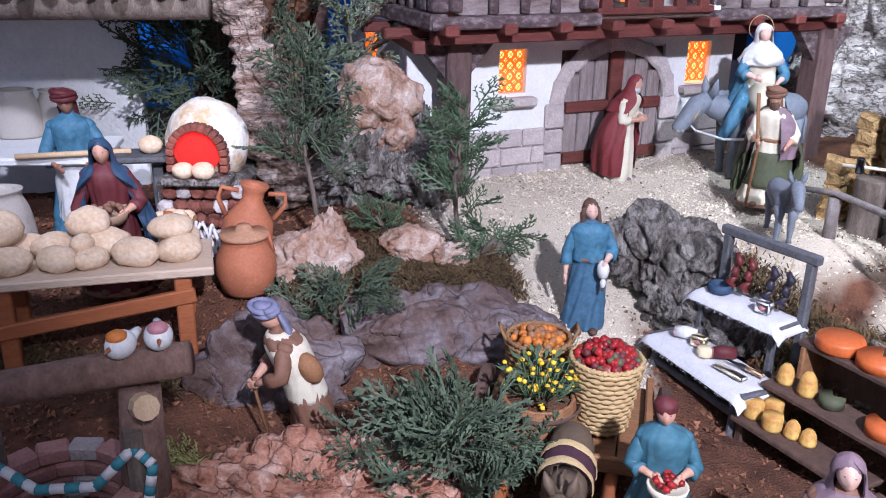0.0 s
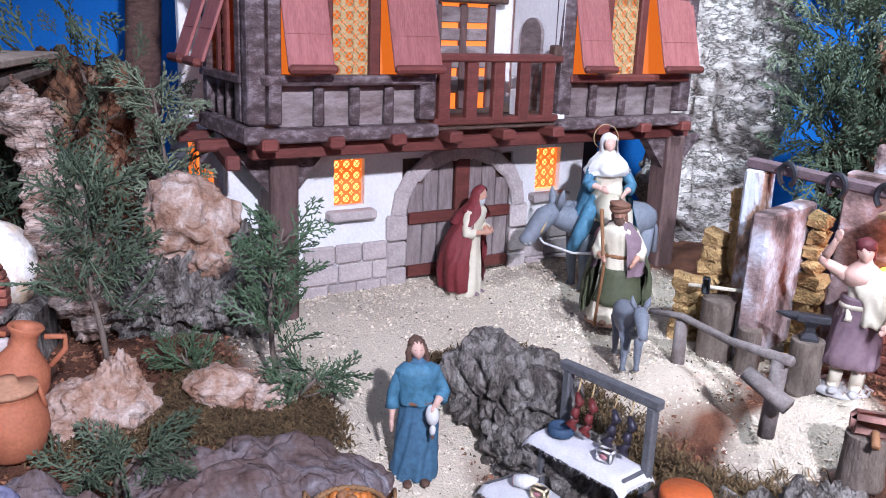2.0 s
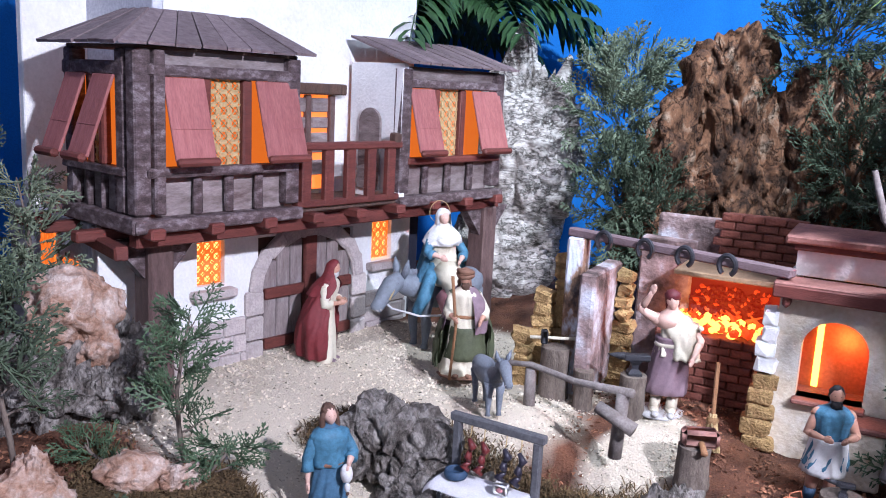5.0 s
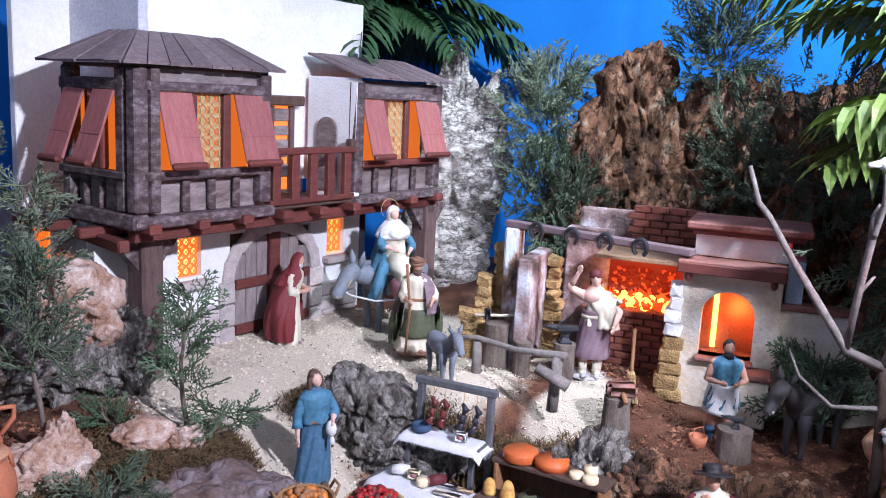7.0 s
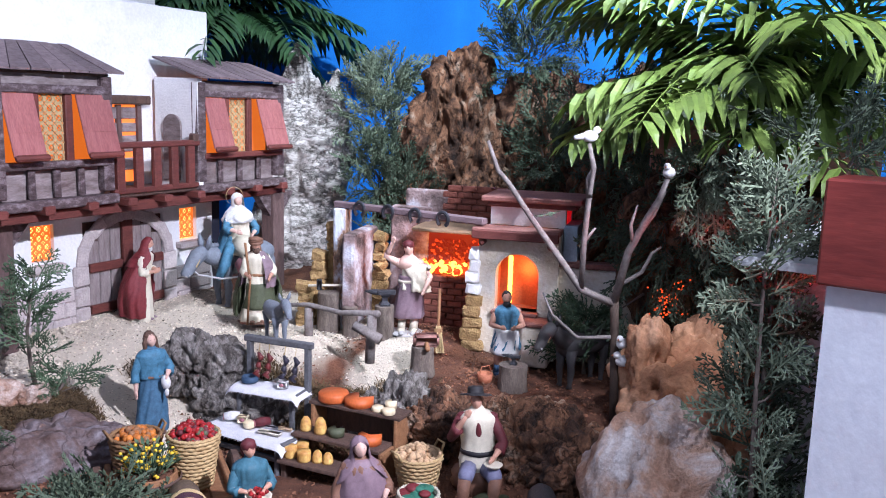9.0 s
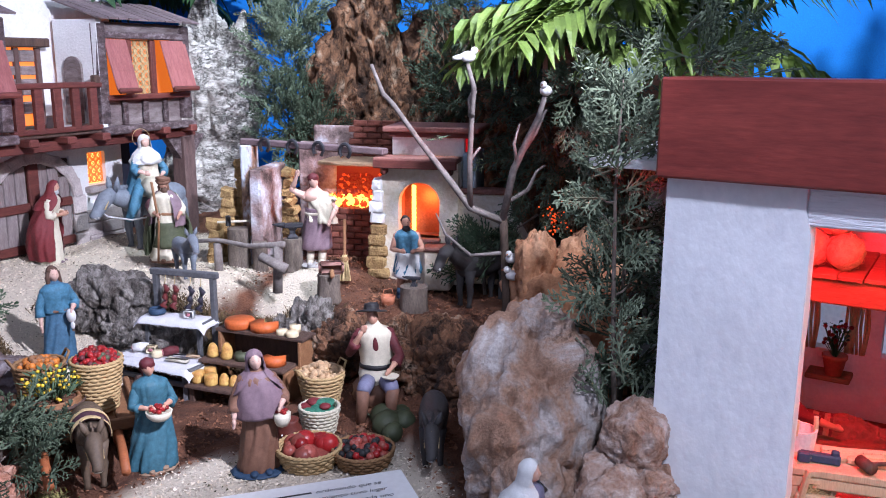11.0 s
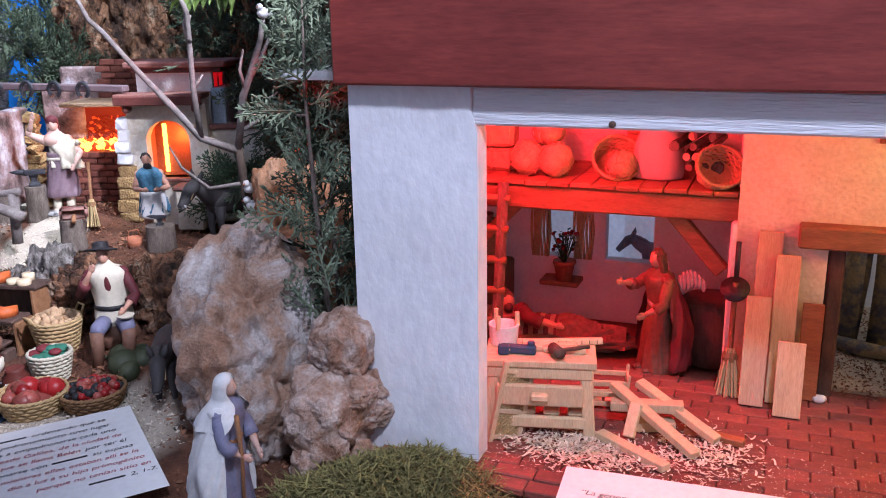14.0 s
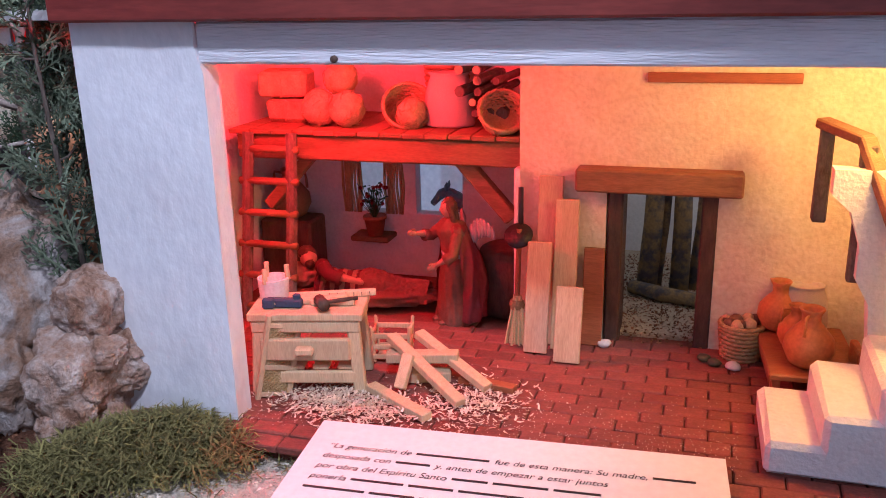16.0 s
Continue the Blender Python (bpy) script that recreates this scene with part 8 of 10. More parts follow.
def forge():
    t = thing("forge", YARD, "brick forge hearth with burning coals under a beam of horseshoes", "forge")
    # brick hearth
    rnd = random.Random(2)
    me = mesh_of("brick", Geo().box((0, 0, 0), (0.036, 0.016, 0.0135), 0, 0.002, rough=0.0006), BRICK)
    hb = part("hearth", Geo().box((-0.115, 0.165, 1.11), (0.19, 0.10, 0.14), 0), MORTAR, t, "dark red brick hearth")
    for row in range(9):
        for i in range(6):
            ob = new("brick", me)
            ob.parent = hb
            ob.matrix_basis = pose(-0.205 + i * 0.038 + (0.019 if row % 2 else 0), 0.112 + rnd.uniform(-0.0015, 0.0015), 1.055 + row * 0.015, 0, 0, rnd.uniform(-1, 1))
    ch = part("chimney", Geo().box((-0.09, 0.275, 1.30), (0.12, 0.06, 0.16), 0), MORTAR, t, "dark red brick chimney")
    for row in range(8):
        for i in range(4):
            ob = new("brick", me)
            ob.parent = ch
            ob.matrix_basis = pose(-0.145 + i * 0.038 + (0.012 if row % 2 else 0), 0.242, 1.270 + row * 0.0155, 0, 0, rnd.uniform(-1.5, 1.5))
    # back wall emits dull red: the fire's glow is put into its material
    part("fire_back", Geo().box((-0.11, 0.215, 1.225), (0.19, 0.012, 0.10), 0), glow("red_glow_fire_back", (0.8, 0.03, 0.004), 0.35, (0.06, 0.025, 0.02)), t)
    part("hood", Geo().box((-0.10, 0.165, 1.290), (0.20, 0.13, 0.010), 0, 0.002), mat("tan_hood_slab", (0.40, 0.27, 0.16), None, 0.8, 25, 200, 0.3), t)
    coal = Geo()
    for i in range(110):
        u, v = rnd.uniform(-0.20, -0.03), rnd.uniform(0.12, 0.205)
        coal.blob((u, v, 1.184 + rnd.uniform(0, 0.012)), [rnd.uniform(0.006, 0.011) for _ in range(3)], 0 if rnd.random() < 0.6 else 1, 1, 0.3, 2, i)
    # lumps up the back stand in for the red glow there
    for i in range(300):
        u, z = rnd.uniform(-0.185, -0.05), 1.19 + 0.062 * rnd.random() ** 1.3
        coal.blob((u, 0.206 - 0.3 * max(0, 1.215 - z), z), [rnd.uniform(0.003, 0.007) for _ in range(3)], 1 if rnd.random() < 0.22 else 2, 1, 0.5, 2, i)
    fl = Geo()
    for i in range(9):
        u, v, h = rnd.uniform(-0.19, -0.04), rnd.uniform(0.180, 0.196), rnd.uniform(0.008, 0.028)
        fl.tube([(u, v, 1.188), (u + rnd.gauss(0, 0.008), v, 1.188 + h * 0.5), (u + rnd.gauss(0, 0.012), v, 1.188 + h)], [0.006, 0.005, 0.001], i % 2, 6)
    tagged(part("ember_bed", coal, [glow("yellow_hot_coal", (1.0, 0.42, 0.04), 5.0), glow("red_hot_coal", (1.0, 0.06, 0.004), 0.8), glow("dull_red_back_glow", (0.7, 0.02, 0.003), 0.35, (0.05, 0.02, 0.015))], t, "glowing yellow and red coals, and lumps for glow up the back"), kind="stuff")
    tagged(part("flame", fl, [glow("orange_flame", (1.0, 0.10, 0.006), 1.1), glow("red_flame", (0.8, 0.03, 0.006), 0.8)], t, "orange and red flames"), kind="stuff")
    # smoky back walls
    for c, s in (((-0.24, 0.22, 1.19), (0.10, 0.03, 0.28)), ((-0.17, 0.31, 1.22), (0.22, 0.02, 0.29)), ((-0.33, 0.10, 1.17), (0.03, 0.16, 0.22))):
        part("back_wall", Geo().box(c, s, 0, 0.004, rough=0.002), SMOKY, t)
    # crumbling ochre piers on the street side
    for (u, v, z1) in ((-0.435, 0.10, 1.235), (-0.405, 0.125, 1.30), (-0.46, 0.075, 1.17), (-0.30, 0.16, 1.29)):
        p = part("ruined_pier", Geo().box((u, v, 1.06), (0.030, 0.03, 0.06), 0), ROCK_OCHRE, t, "crumbling ochre masonry pier")
        k = int((z1 - 1.03) / 0.024)
        for i in range(k):
            g = Geo().box((0, 0, 0), (0.042 - 0.001 * i + rnd.uniform(-0.010, 0.008), 0.036 + rnd.uniform(-0.008, 0.006), 0.0250), 0, 0.006, rough=0.005)
            part("stone", g, ROCK_OCHRE, p, m=pose(u + rnd.uniform(-0.003, 0.003), v + rnd.uniform(-0.003, 0.003), 1.04 + i * 0.024, 0, 0, rnd.uniform(-8, 8)))
    part("flaked_pier", Geo().box((-0.375, 0.10, 1.18), (0.036, 0.036, 0.30), 0, 0.004, rough=0.002), FLAKED, t, "pier with flaking blue-white paint")
    # beam with horseshoes
    b = board(t, "beam", (-0.395, 0.105, 1.338), (0.005, -0.012, 1.335), 0.022, 0.016, mat("violet_brown_beam", (0.20, 0.14, 0.15), (0.11, 0.075, 0.08), 0.75, 40, 250, 0.5, stretch=(0.5, 2, 2)))
    for f in (-0.30, -0.10, 0.08, 0.26):
        g = Geo()
        pts = [(0.014 * math.sin(a * 0.26 - 2.6), -0.016, -0.004 + 0.016 * math.cos(a * 0.26 - 2.6)) for a in range(21)]
        g.tube(pts, 0.0042, 0, 7)
        part("horseshoe", g, IRON, b, "dark iron horseshoe", m=Matrix.Translation(Vector((0.40, -0.117, -0.003)) * f) @ pose(0, 0, 0, 0, 0, -16.3))


forge()
lamp("forge_fire", "POINT", YARD @ Vector((-0.11, 0.135, 1.235)), (0, 0, 0), 0.45, (1.0, 0.20, 0.03), 0.02)


def stump(x, y, r, h, label, z=None):
    z = gz(x, y) if z is None else z
    g = Geo().lathe([(r * 1.12, -0.01), (r * 1.05, h * 0.2), (r, h * 0.7), (r, h * 0.97), (r * 0.9, h), (0.001, h)], 0, 20, None, 1, 0.05, 7)
    return solid("log_stump", g, BARK, Matrix.Translation((x, y, z)), label, "stump")


stump(0.700, 1.335, 0.026, 0.095, "upright log used as a work block")
stump(0.725, 1.275, 0.017, 0.070, "slim upright log beside the work block")
g = Geo().tube([(-0.05, 0, 0.004), (0.05, 0, 0.004)], 0.003, 0, 7)
g.box((-0.024, 0, 0.006), (0.012, 0.014, 0.026), 1, 0.002)
solid("hammer", g, [P_CREAM, IRON], pose(0.700, 1.332, 1.147, 0, 0, -25), "hammer with an iron head lying on the log", "hammer")


def anvil(x, y, z, turn, s, label):
    t = thing("anvil", pose(x, y, z, 0, 0, turn) @ Matrix.Scale(s, 4), label, "anvil")
    g = Geo().lathe([(0.30, 0), (0.30, 0.08), (0.16, 0.20), (0.16, 0.34), (0.26, 0.46)], 0, 4, Matrix.Rotation(radians(45), 4, "Z"))
    part("waist", g, IRON, t)
    part("face", Geo().box((0.05, 0, 0.56), (0.80, 0.30, 0.20), 0, 0.03), IRON, t)
    part("horn", Geo().tube([(-0.32, 0, 0.58), (-0.6, 0, 0.60), (-0.85, 0, 0.63)], [0.13, 0.09, 0.02], 0, 10), IRON, t, smooth=True)


stump(0.762, 1.185, 0.022, 0.070, "log stump under the anvil", 1.055)
anvil(0.762, 1.185, 1.125, -25, 0.055, "dark iron anvil on a log stump")
stump(0.737, 0.995, 0.024, 0.055, "log stump with a wooden mallet", 1.025)
g = Geo().box((0, 0, 0.014), (0.055, 0.028, 0.028), 0, 0.006)
g.tube([(0.0, 0, 0.012), (0.0, -0.04, 0.004)], 0.005, 1, 7)
solid("mallet", g, [paint("faded_rose_wood", (0.34, 0.17, 0.14)), WOOD_OAK], pose(0.742, 0.992, 1.079, 0, 0, -30), "large reddish wooden mallet on the stump", "mallet")
stump(0.815, 0.795, 0.028, 0.055, "log stump in front of the potter", 1.025)
anvil(0.815, 0.795, 1.080, -50, 0.030, "small black anvil on the stump")
g = Geo().lathe([(0.001, 0), (0.013, 0), (0.016, 0.022), (0.014, 0.022), (0.011, 0.003)], 0, 16)
g.tube([(-0.015, 0, 0.021), (-0.010, 0, 0.036), (0.010, 0, 0.036), (0.015, 0, 0.021)], 0.001, 0, 5)
solid("bucket", g, TERRACOTTA, Matrix.Translation((0.785, 0.845, 1.032)), "small reddish bucket with a handle", "bucket")


def broom(x, y, z, turn, s, label, lean=12):
    t = thing("broom", pose(x, y, z, lean, 0, turn) @ Matrix.Scale(s, 4), label, "broom")
    part("stick", Geo().tube([(0, 0, 0.30), (0, 0, 1.0)], 0.025, 0, 7), WOOD_OAK, t)
    rnd = random.Random(4)
    g = Geo()
    for _ in range(70):
        a = rnd.uniform(0, 6.28)
        r = rnd.uniform(0, 0.13)
        g.tube([(0.3 * r * math.cos(a), 0.3 * r * math.sin(a), 0.42), (r * math.cos(a), r * math.sin(a), 0.0)], 0.010, 0, 4)
    tagged(part("bristles", g, STRAW, t), kind="stuff")
    part("binding", Geo().lathe([(0.06, 0.30), (0.07, 0.34), (0.06, 0.38)], 0, 12), WICKER_DARK, t)


broom(0.805, 1.035, 1.045, -40, 0.14, "straw broom leaning on the crumbling wall", -10)


def fence():
    t = thing("log_fence", Matrix.Translation((0.62, 1.29, 1.05)), "rustic fence of log posts and a rail", "fence")
    o = Vector((0.62, 1.29, 1.05))
    for p, q, r in (((0.622, 1.288, 1.03), (0.622, 1.288, 1.115), 0.0098), ((0.664, 1.09, 1.03), (0.668, 1.088, 1.135), 0.0105)):
        part("post", Geo().tube([Vector(p) - o, Vector(q) - o], [r * 1.05, r], 0, 10, wob=0.05), BRANCH, t, smooth=True)
    part("rail", Geo().tube([Vector(p) - o for p in ((0.585, 1.325, 1.118), (0.622, 1.288, 1.122), (0.655, 1.20, 1.118), (0.672, 1.07, 1.142))], [0.0045, 0.0055, 0.0062, 0.0072], 0, 9, wob=0.1), BRANCH, t, smooth=True)
    part("fallen_log", Geo().tube([Vector(p) - o for p in ((0.63, 1.10, 1.115), (0.665, 1.05, 1.09))], [0.010, 0.012], 0, 9, wob=0.05), BRANCH, t, smooth=True)


fence()
g = Geo()
for i in range(120):
    a = rnd0.uniform(0, 6.28)
    q = Vector((rnd0.gauss(0, 0.018), rnd0.gauss(0, 0.018), rnd0.uniform(-0.02, 0.05)))
    g.blob(q, (0.0022, 0.0022, 0.0022), 0 if i % 3 else 1, 1)
solid("string_lights", g, [glow("tiny_orange_bulb", (1.0, 0.09, 0.008), 1.1), WOOD_DARK], Matrix.Translation((1.03, 0.60, 1.215)), "string of tiny orange lights in the thicket", "lights", kind="stuff")

# ---- the bakery ----
def bread_table():
    t = thing("bread_table", pose(-0.295, 1.033, 0, 0, 0, 15.5), "long orange-stained wooden table with a pale top", "table")
    part("tabletop", Geo().box((-0.26, 0.052, 1.079), (0.53, 0.115, 0.012), 0, 0.002), mat("floury_tabletop", (0.58, 0.45, 0.34), (0.45, 0.33, 0.24), 0.8, 20, 200, 0.3, stretch=(0.4, 3, 3)), t)
    for u in (-0.48, -0.25, -0.035):
        for v in (0.012, 0.095):
            part("leg", Geo().box((u, v, 1.008), (0.022, 0.016, 0.14), 0), WOOD_ORANGE, t)
    part("stretcher", Geo().beam((-0.50, 0.005, 0.985), (-0.02, 0.005, 1.045), 0.010, 0.020), WOOD_ORANGE, t)
    part("apron", Geo().box((-0.26, 0.10, 1.062), (0.50, 0.010, 0.020), 0), WOOD_ORANGE, t)


bread_table()
TBL = pose(-0.295, 1.033, 1.085, 0, 0, 15.5)
loaves = [(-0.035, 0.035, 0, 0.028, 0.020, 0.017, 30), (-0.09, 0.030, 0, 0.028, 0.021, 0.018, -20), (-0.035, 0.075, 0.0, 0.027, 0.022, 0.017, 50), (-0.045, 0.055, 0.026, 0.026, 0.022, 0.015, 10),
          (-0.145, 0.030, 0, 0.022, 0.016, 0.013, 40), (-0.185, 0.028, 0, 0.025, 0.019, 0.016, -35), (-0.13, 0.075, 0, 0.030, 0.026, 0.018, 0), (-0.195, 0.078, 0, 0.026, 0.024, 0.017, 60),
          (-0.150, 0.085, 0.026, 0.026, 0.022, 0.019, 10), (-0.155, 0.045, 0.016, 0.017, 0.013, 0.012, 80), (-0.245, 0.030, 0, 0.028, 0.022, 0.017, 10), (-0.305, 0.030, 0, 0.030, 0.022, 0.019, -30),
          (-0.26, 0.075, 0.022, 0.030, 0.028, 0.024, 0), (-0.335, 0.080, 0, 0.028, 0.024, 0.020, 70), (-0.37, 0.030, 0, 0.028, 0.022, 0.018, 15), (-0.42, 0.06, 0, 0.03, 0.024, 0.02, 15), (-0.23, 0.088, 0, 0.024, 0.02, 0.016, 15), (-0.285, 0.085, 0, 0.024, 0.02, 0.016, 45)]
for i, (u, v, w, a, b, c, turn) in enumerate(loaves):
    g = Geo().blob((0, 0, c * 0.9), (a * 1.12, b * 1.12, c * 1.1), 0, 3, 0.12, 1.6, i)
    for k in range(3):
        g.tube([(a * (-0.5 + 0.35 * k), -b * 0.5, c * 1.72), (a * (-0.38 + 0.35 * k), b * 0.4, c * 1.76)], [0.001, 0.0014], 0, 4)
    solid("bread_loaf", g, BREAD, TBL @ pose(u, v, w, 0, 0, turn), "pale floury round loaf on the bread table", "bread", "loaves on the table")


def bake_house():
    t = thing("bakery_shelter", Matrix.Translation((-0.65, 1.5, 0.95)), "bakery shelter with a white wall and a roof of thin logs", "shelter")
    o = Vector((-0.65, 1.5, 0.95))
    part("wall", Geo().box(Vector((-0.95, 1.62, 1.22)) - o, (0.78, 0.02, 0.60), 0, 0.003), WHITE, t)
    part("beam", Geo().tube([Vector(p) - o for p in ((-1.15, 1.325, 1.375), (-0.75, 1.32, 1.38), (-0.345, 1.318, 1.388))], [0.024, 0.023, 0.021], 0, 12, wob=0.05), BARK, t, smooth=True)
    rnd = random.Random(6)
    for i in range(22):
        x = -1.06 + i * 0.033
        y0 = 1.27 + rnd.uniform(-0.01, 0.01)
        p = part("roof_log", Geo().tube([Vector((x, y0, 1.415)) - o, Vector((x + rnd.uniform(-0.01, 0.01), 1.64, 1.43)) - o], [0.0125, 0.012], 0, 9, wob=0.05), BARK, t)
        part("cut_end", Geo().tube([Vector((x, y0 - 0.0012, 1.415)) - o, Vector((x, y0 + 0.002, 1.415)) - o], 0.0108, 0, 9), WOOD_PALE, p)
    part("roof_sheet", Geo().box(Vector((-0.72, 1.46, 1.450)) - o, (0.76, 0.40, 0.012), 0), mat("dry_thatch", (0.34, 0.28, 0.22), (0.20, 0.15, 0.11), 0.95, 40, 300, 0.8), t)
    part("post", Geo().box(Vector((-1.15, 1.33, 1.16)) - o, (0.03, 0.03, 0.42), 0), WOOD_DARK, t)


bake_house()


def bread_oven():
    t = thing("bread_oven", Matrix.Translation((-0.39, 1.42, 1.0)), "domed white bread oven with a glowing red mouth", "oven")
    part("dome", Geo().blob((0, 0, 0.155), (0.070, 0.066, 0.076), 0, 4, 0.06, 1.5, 3), mat("patchy_white_oven_plaster", (0.70, 0.69, 0.66), (0.46, 0.32, 0.18), 0.85, 14, 140, 0.6, dist=0.004, contrast=0.1), t, smooth=True)
    m = part("mouth", Geo().lathe([(0.038, 0), (0.038, 0.012)], 0, 24, Matrix.Translation((0, -0.060, 0.158)) @ Matrix.Rotation(radians(90), 4, "X")), glow("deep_red_oven_mouth", (1.0, 0.012, 0.006), 0.75, (0.10, 0.012, 0.008)), t, "glowing red oven mouth")
    for i in range(13):
        a = math.pi * (i + 0.5) / 13
        part("arch_brick", Geo().box((0, 0, 0), (0.011, 0.022, 0.013), 0, 0.002, rough=0.0005), BRICK, m, m=pose(0.043 * math.cos(a), -0.070, 0.150 + 0.046 * math.sin(a), 0, 90 - math.degrees(a), 0))
    for s in (-1, 1):
        for k in range(2):
            part("arch_brick", Geo().box((0, 0, 0), (0.013, 0.022, 0.012), 0, 0.002), BRICK, m, m=pose(s * 0.043, -0.070, 0.142 - k * 0.013))
    part("sill", Geo().box((0, -0.075, 0.112), (0.11, 0.06, 0.012), 0, 0.003), ROCK_GREY, t)
    rnd = random.Random(3)
    for row in range(4):
        for i in range(6):
            part("stone", Geo().blob((0, 0, 0), (0.015, 0.013, 0.013), 0, 2, 0.25, 2, row * 7 + i), STONE_PINK if rnd.random() < 0.4 else BRICK, t, m=Matrix.Translation((-0.055 + i * 0.022 + (0.008 if row % 2 else 0), -0.075 + rnd.uniform(-0.003, 0.003), 0.015 + row * 0.025)))
    part("plinth", Geo().box((0, 0.0, 0.05), (0.15, 0.13, 0.12), 0, 0.01), ROCK_GREY, t)


bread_oven()
lamp("bread_oven_glow", "POINT", (-0.39, 1.335, 1.165), (0, 0, 0), 0.06, (1.0, 0.05, 0.02), 0.01)
for i, (x, y, z, r) in enumerate(((-0.408, 1.325, 1.118, 0.016), (-0.375, 1.322, 1.118, 0.017), (-0.478, 1.39, 1.142, 0.018))):
    g = Geo().blob((0, 0, r * 0.8), (r * 1.1, r, r * 0.85), 0, 3, 0.08, 1.6, i)
    solid("bread_roll", g, BREAD, Matrix.Translation((x, y, z)), "round pale roll beside the oven", "bread", "rolls by the oven")
g = Geo().box((0, 0, 0), (0.10, 0.07, 0.010), 0, 0.003)
g.box((0.02, 0.01, -0.07), (0.02, 0.03, 0.14), 0, 0.003)
solid("wooden_stand", g, WOOD_GREY, pose(-0.49, 1.39, 1.137, 0, 0, 10), "small wooden stand holding a roll", "stand", smooth=False)


def amphora(name, label, x, y, z, h, prof, turn=0, lean=0, handles=2, m=TERRACOTTA):
    t = thing(name, pose(x, y, z, 0, lean, turn), label, "jar")
    part("body", Geo().lathe([(r * h, q * h) for r, q in prof], 0, 30), m, t, smooth=True)
    for s in ((-1, 1) if handles == 2 else (1,)):
        r1 = max(r for r, q in prof) * h
        part("handle", Geo().tube([(s * 0.16 * h, 0, 0.90 * h), (s * 0.34 * h, 0, 0.92 * h), (s * 0.36 * h, 0, 0.80 * h), (s * (r1 * 0.92), 0, 0.62 * h)], 0.028 * h, 0, 8), m, t, smooth=True)
    return t


AMPHORA = [(0.10, 0.0), (0.16, 0.05), (0.24, 0.25), (0.28, 0.45), (0.26, 0.60), (0.16, 0.74), (0.11, 0.82), (0.12, 0.92), (0.16, 0.98), (0.15, 1.0), (0.10, 0.96), (0.09, 0.85)]
JUG = [(0.20, 0.0), (0.30, 0.06), (0.40, 0.28), (0.38, 0.48), (0.24, 0.66), (0.15, 0.76), (0.15, 0.88), (0.20, 0.98), (0.19, 1.0), (0.13, 0.95), (0.12, 0.8)]
POT = [(0.26, 0.0), (0.36, 0.08), (0.44, 0.35), (0.42, 0.58), (0.32, 0.76), (0.30, 0.82), (0.33, 0.86), (0.28, 0.86), (0.26, 0.8)]
amphora("amphora", "tall terracotta amphora with two handles", -0.292, 1.185, 1.018, 0.135, AMPHORA, 20, 12)
p = amphora("lidded_pot", "round terracotta pot with a lid", -0.272, 1.135, 1.005, 0.098, POT, 10, 0, 1)
part("lid", Geo().lathe([(0.001, 0.084), (0.033, 0.084), (0.035, 0.088), (0.033, 0.092), (0.012, 0.094), (0.010, 0.102), (0.001, 0.103)], 0, 24), mat("pale_clay_lid", (0.46, 0.24, 0.14), None, 0.7, 30, 200, 0.2), p, "paler clay lid", smooth=True)
basket("tall brown wicker basket with loaves", -0.405, 1.255, 1.0, 0.030, 0.024, 0.070, WICKER_DARK, rows=9)
heap("loaf_pieces", "brown loaves standing in a basket", -0.405, 1.255, 1.068, 0.024, 8, 0.014, [BREAD, WOOD_ORANGE], 8, 0.3)


def sack(x, y, z, s, label, turn=0, m=SACK, lean=0):
    g = Geo().lathe([(0.001, 0), (0.42, 0.0), (0.50, 0.10), (0.50, 0.40), (0.44, 0.72), (0.36, 0.92), (0.40, 1.0), (0.30, 1.0), (0.25, 0.95), (0.001, 0.93)], 0, 22, None, 0.72, 0.04, 5)
    return solid("sack", g, m, pose(x, y, z, lean, 0, turn) @ Matrix.Scale(s, 4), label, "sack")


sack(-0.755, 1.52, 1.135, 0.085, "pale flour sack standing on the bench", 10)
sack(-0.695, 1.55, 1.135, 0.080, "pale flour sack against the wall", -10)
sack(-0.700, 1.285, 0.985, 0.12, "large pale sack beside the baker", 25)
sack(-0.425, 1.225, 1.0, 0.07, "small grey sack with tied corners", 0, mat("grey_sackcloth", (0.42, 0.38, 0.37), None, 0.95, 40, 500, 0.5))
g = Geo().box((0, 0, 0), (0.34, 0.16, 0.014), 0, 0.003)
for sx in (-0.14, 0.14):
    g.box((sx, 0, -0.075), (0.02, 0.12, 0.14), 0, 0.003)
solid("white_bench", g, WHITE, pose(-0.735, 1.44, 1.128, 0, 0, 8), "white plastered work bench", "bench", smooth=False)
g = Geo().tube([(-0.09, 0, 0), (0.09, 0, 0.004)], 0.005, 0, 8)
solid("rolling_pin", g, WOOD_PALE, pose(-0.600, 1.375, 1.14, 0, 0, 12), "pale wooden rolling pin on the bench", "pin")
g = Geo()
for k in range(5):
    a = k * 1.2
    g.tube([(0.03 * math.cos(a), 0.02 * math.sin(a), 0.01), (0.02 * math.cos(a + 1), 0.02, 0.05), (0.015 * math.cos(a + 2), 0.01 * math.sin(a), 0.075), (0.03 * math.cos(a + 3), -0.01, 0.03)], 0.003, 0, 6)
solid("rope_coil", g, CLOTH_WHITE, Matrix.Translation((-0.345, 1.20, 1.01)), "coil of white rope beside the amphora", "rope")


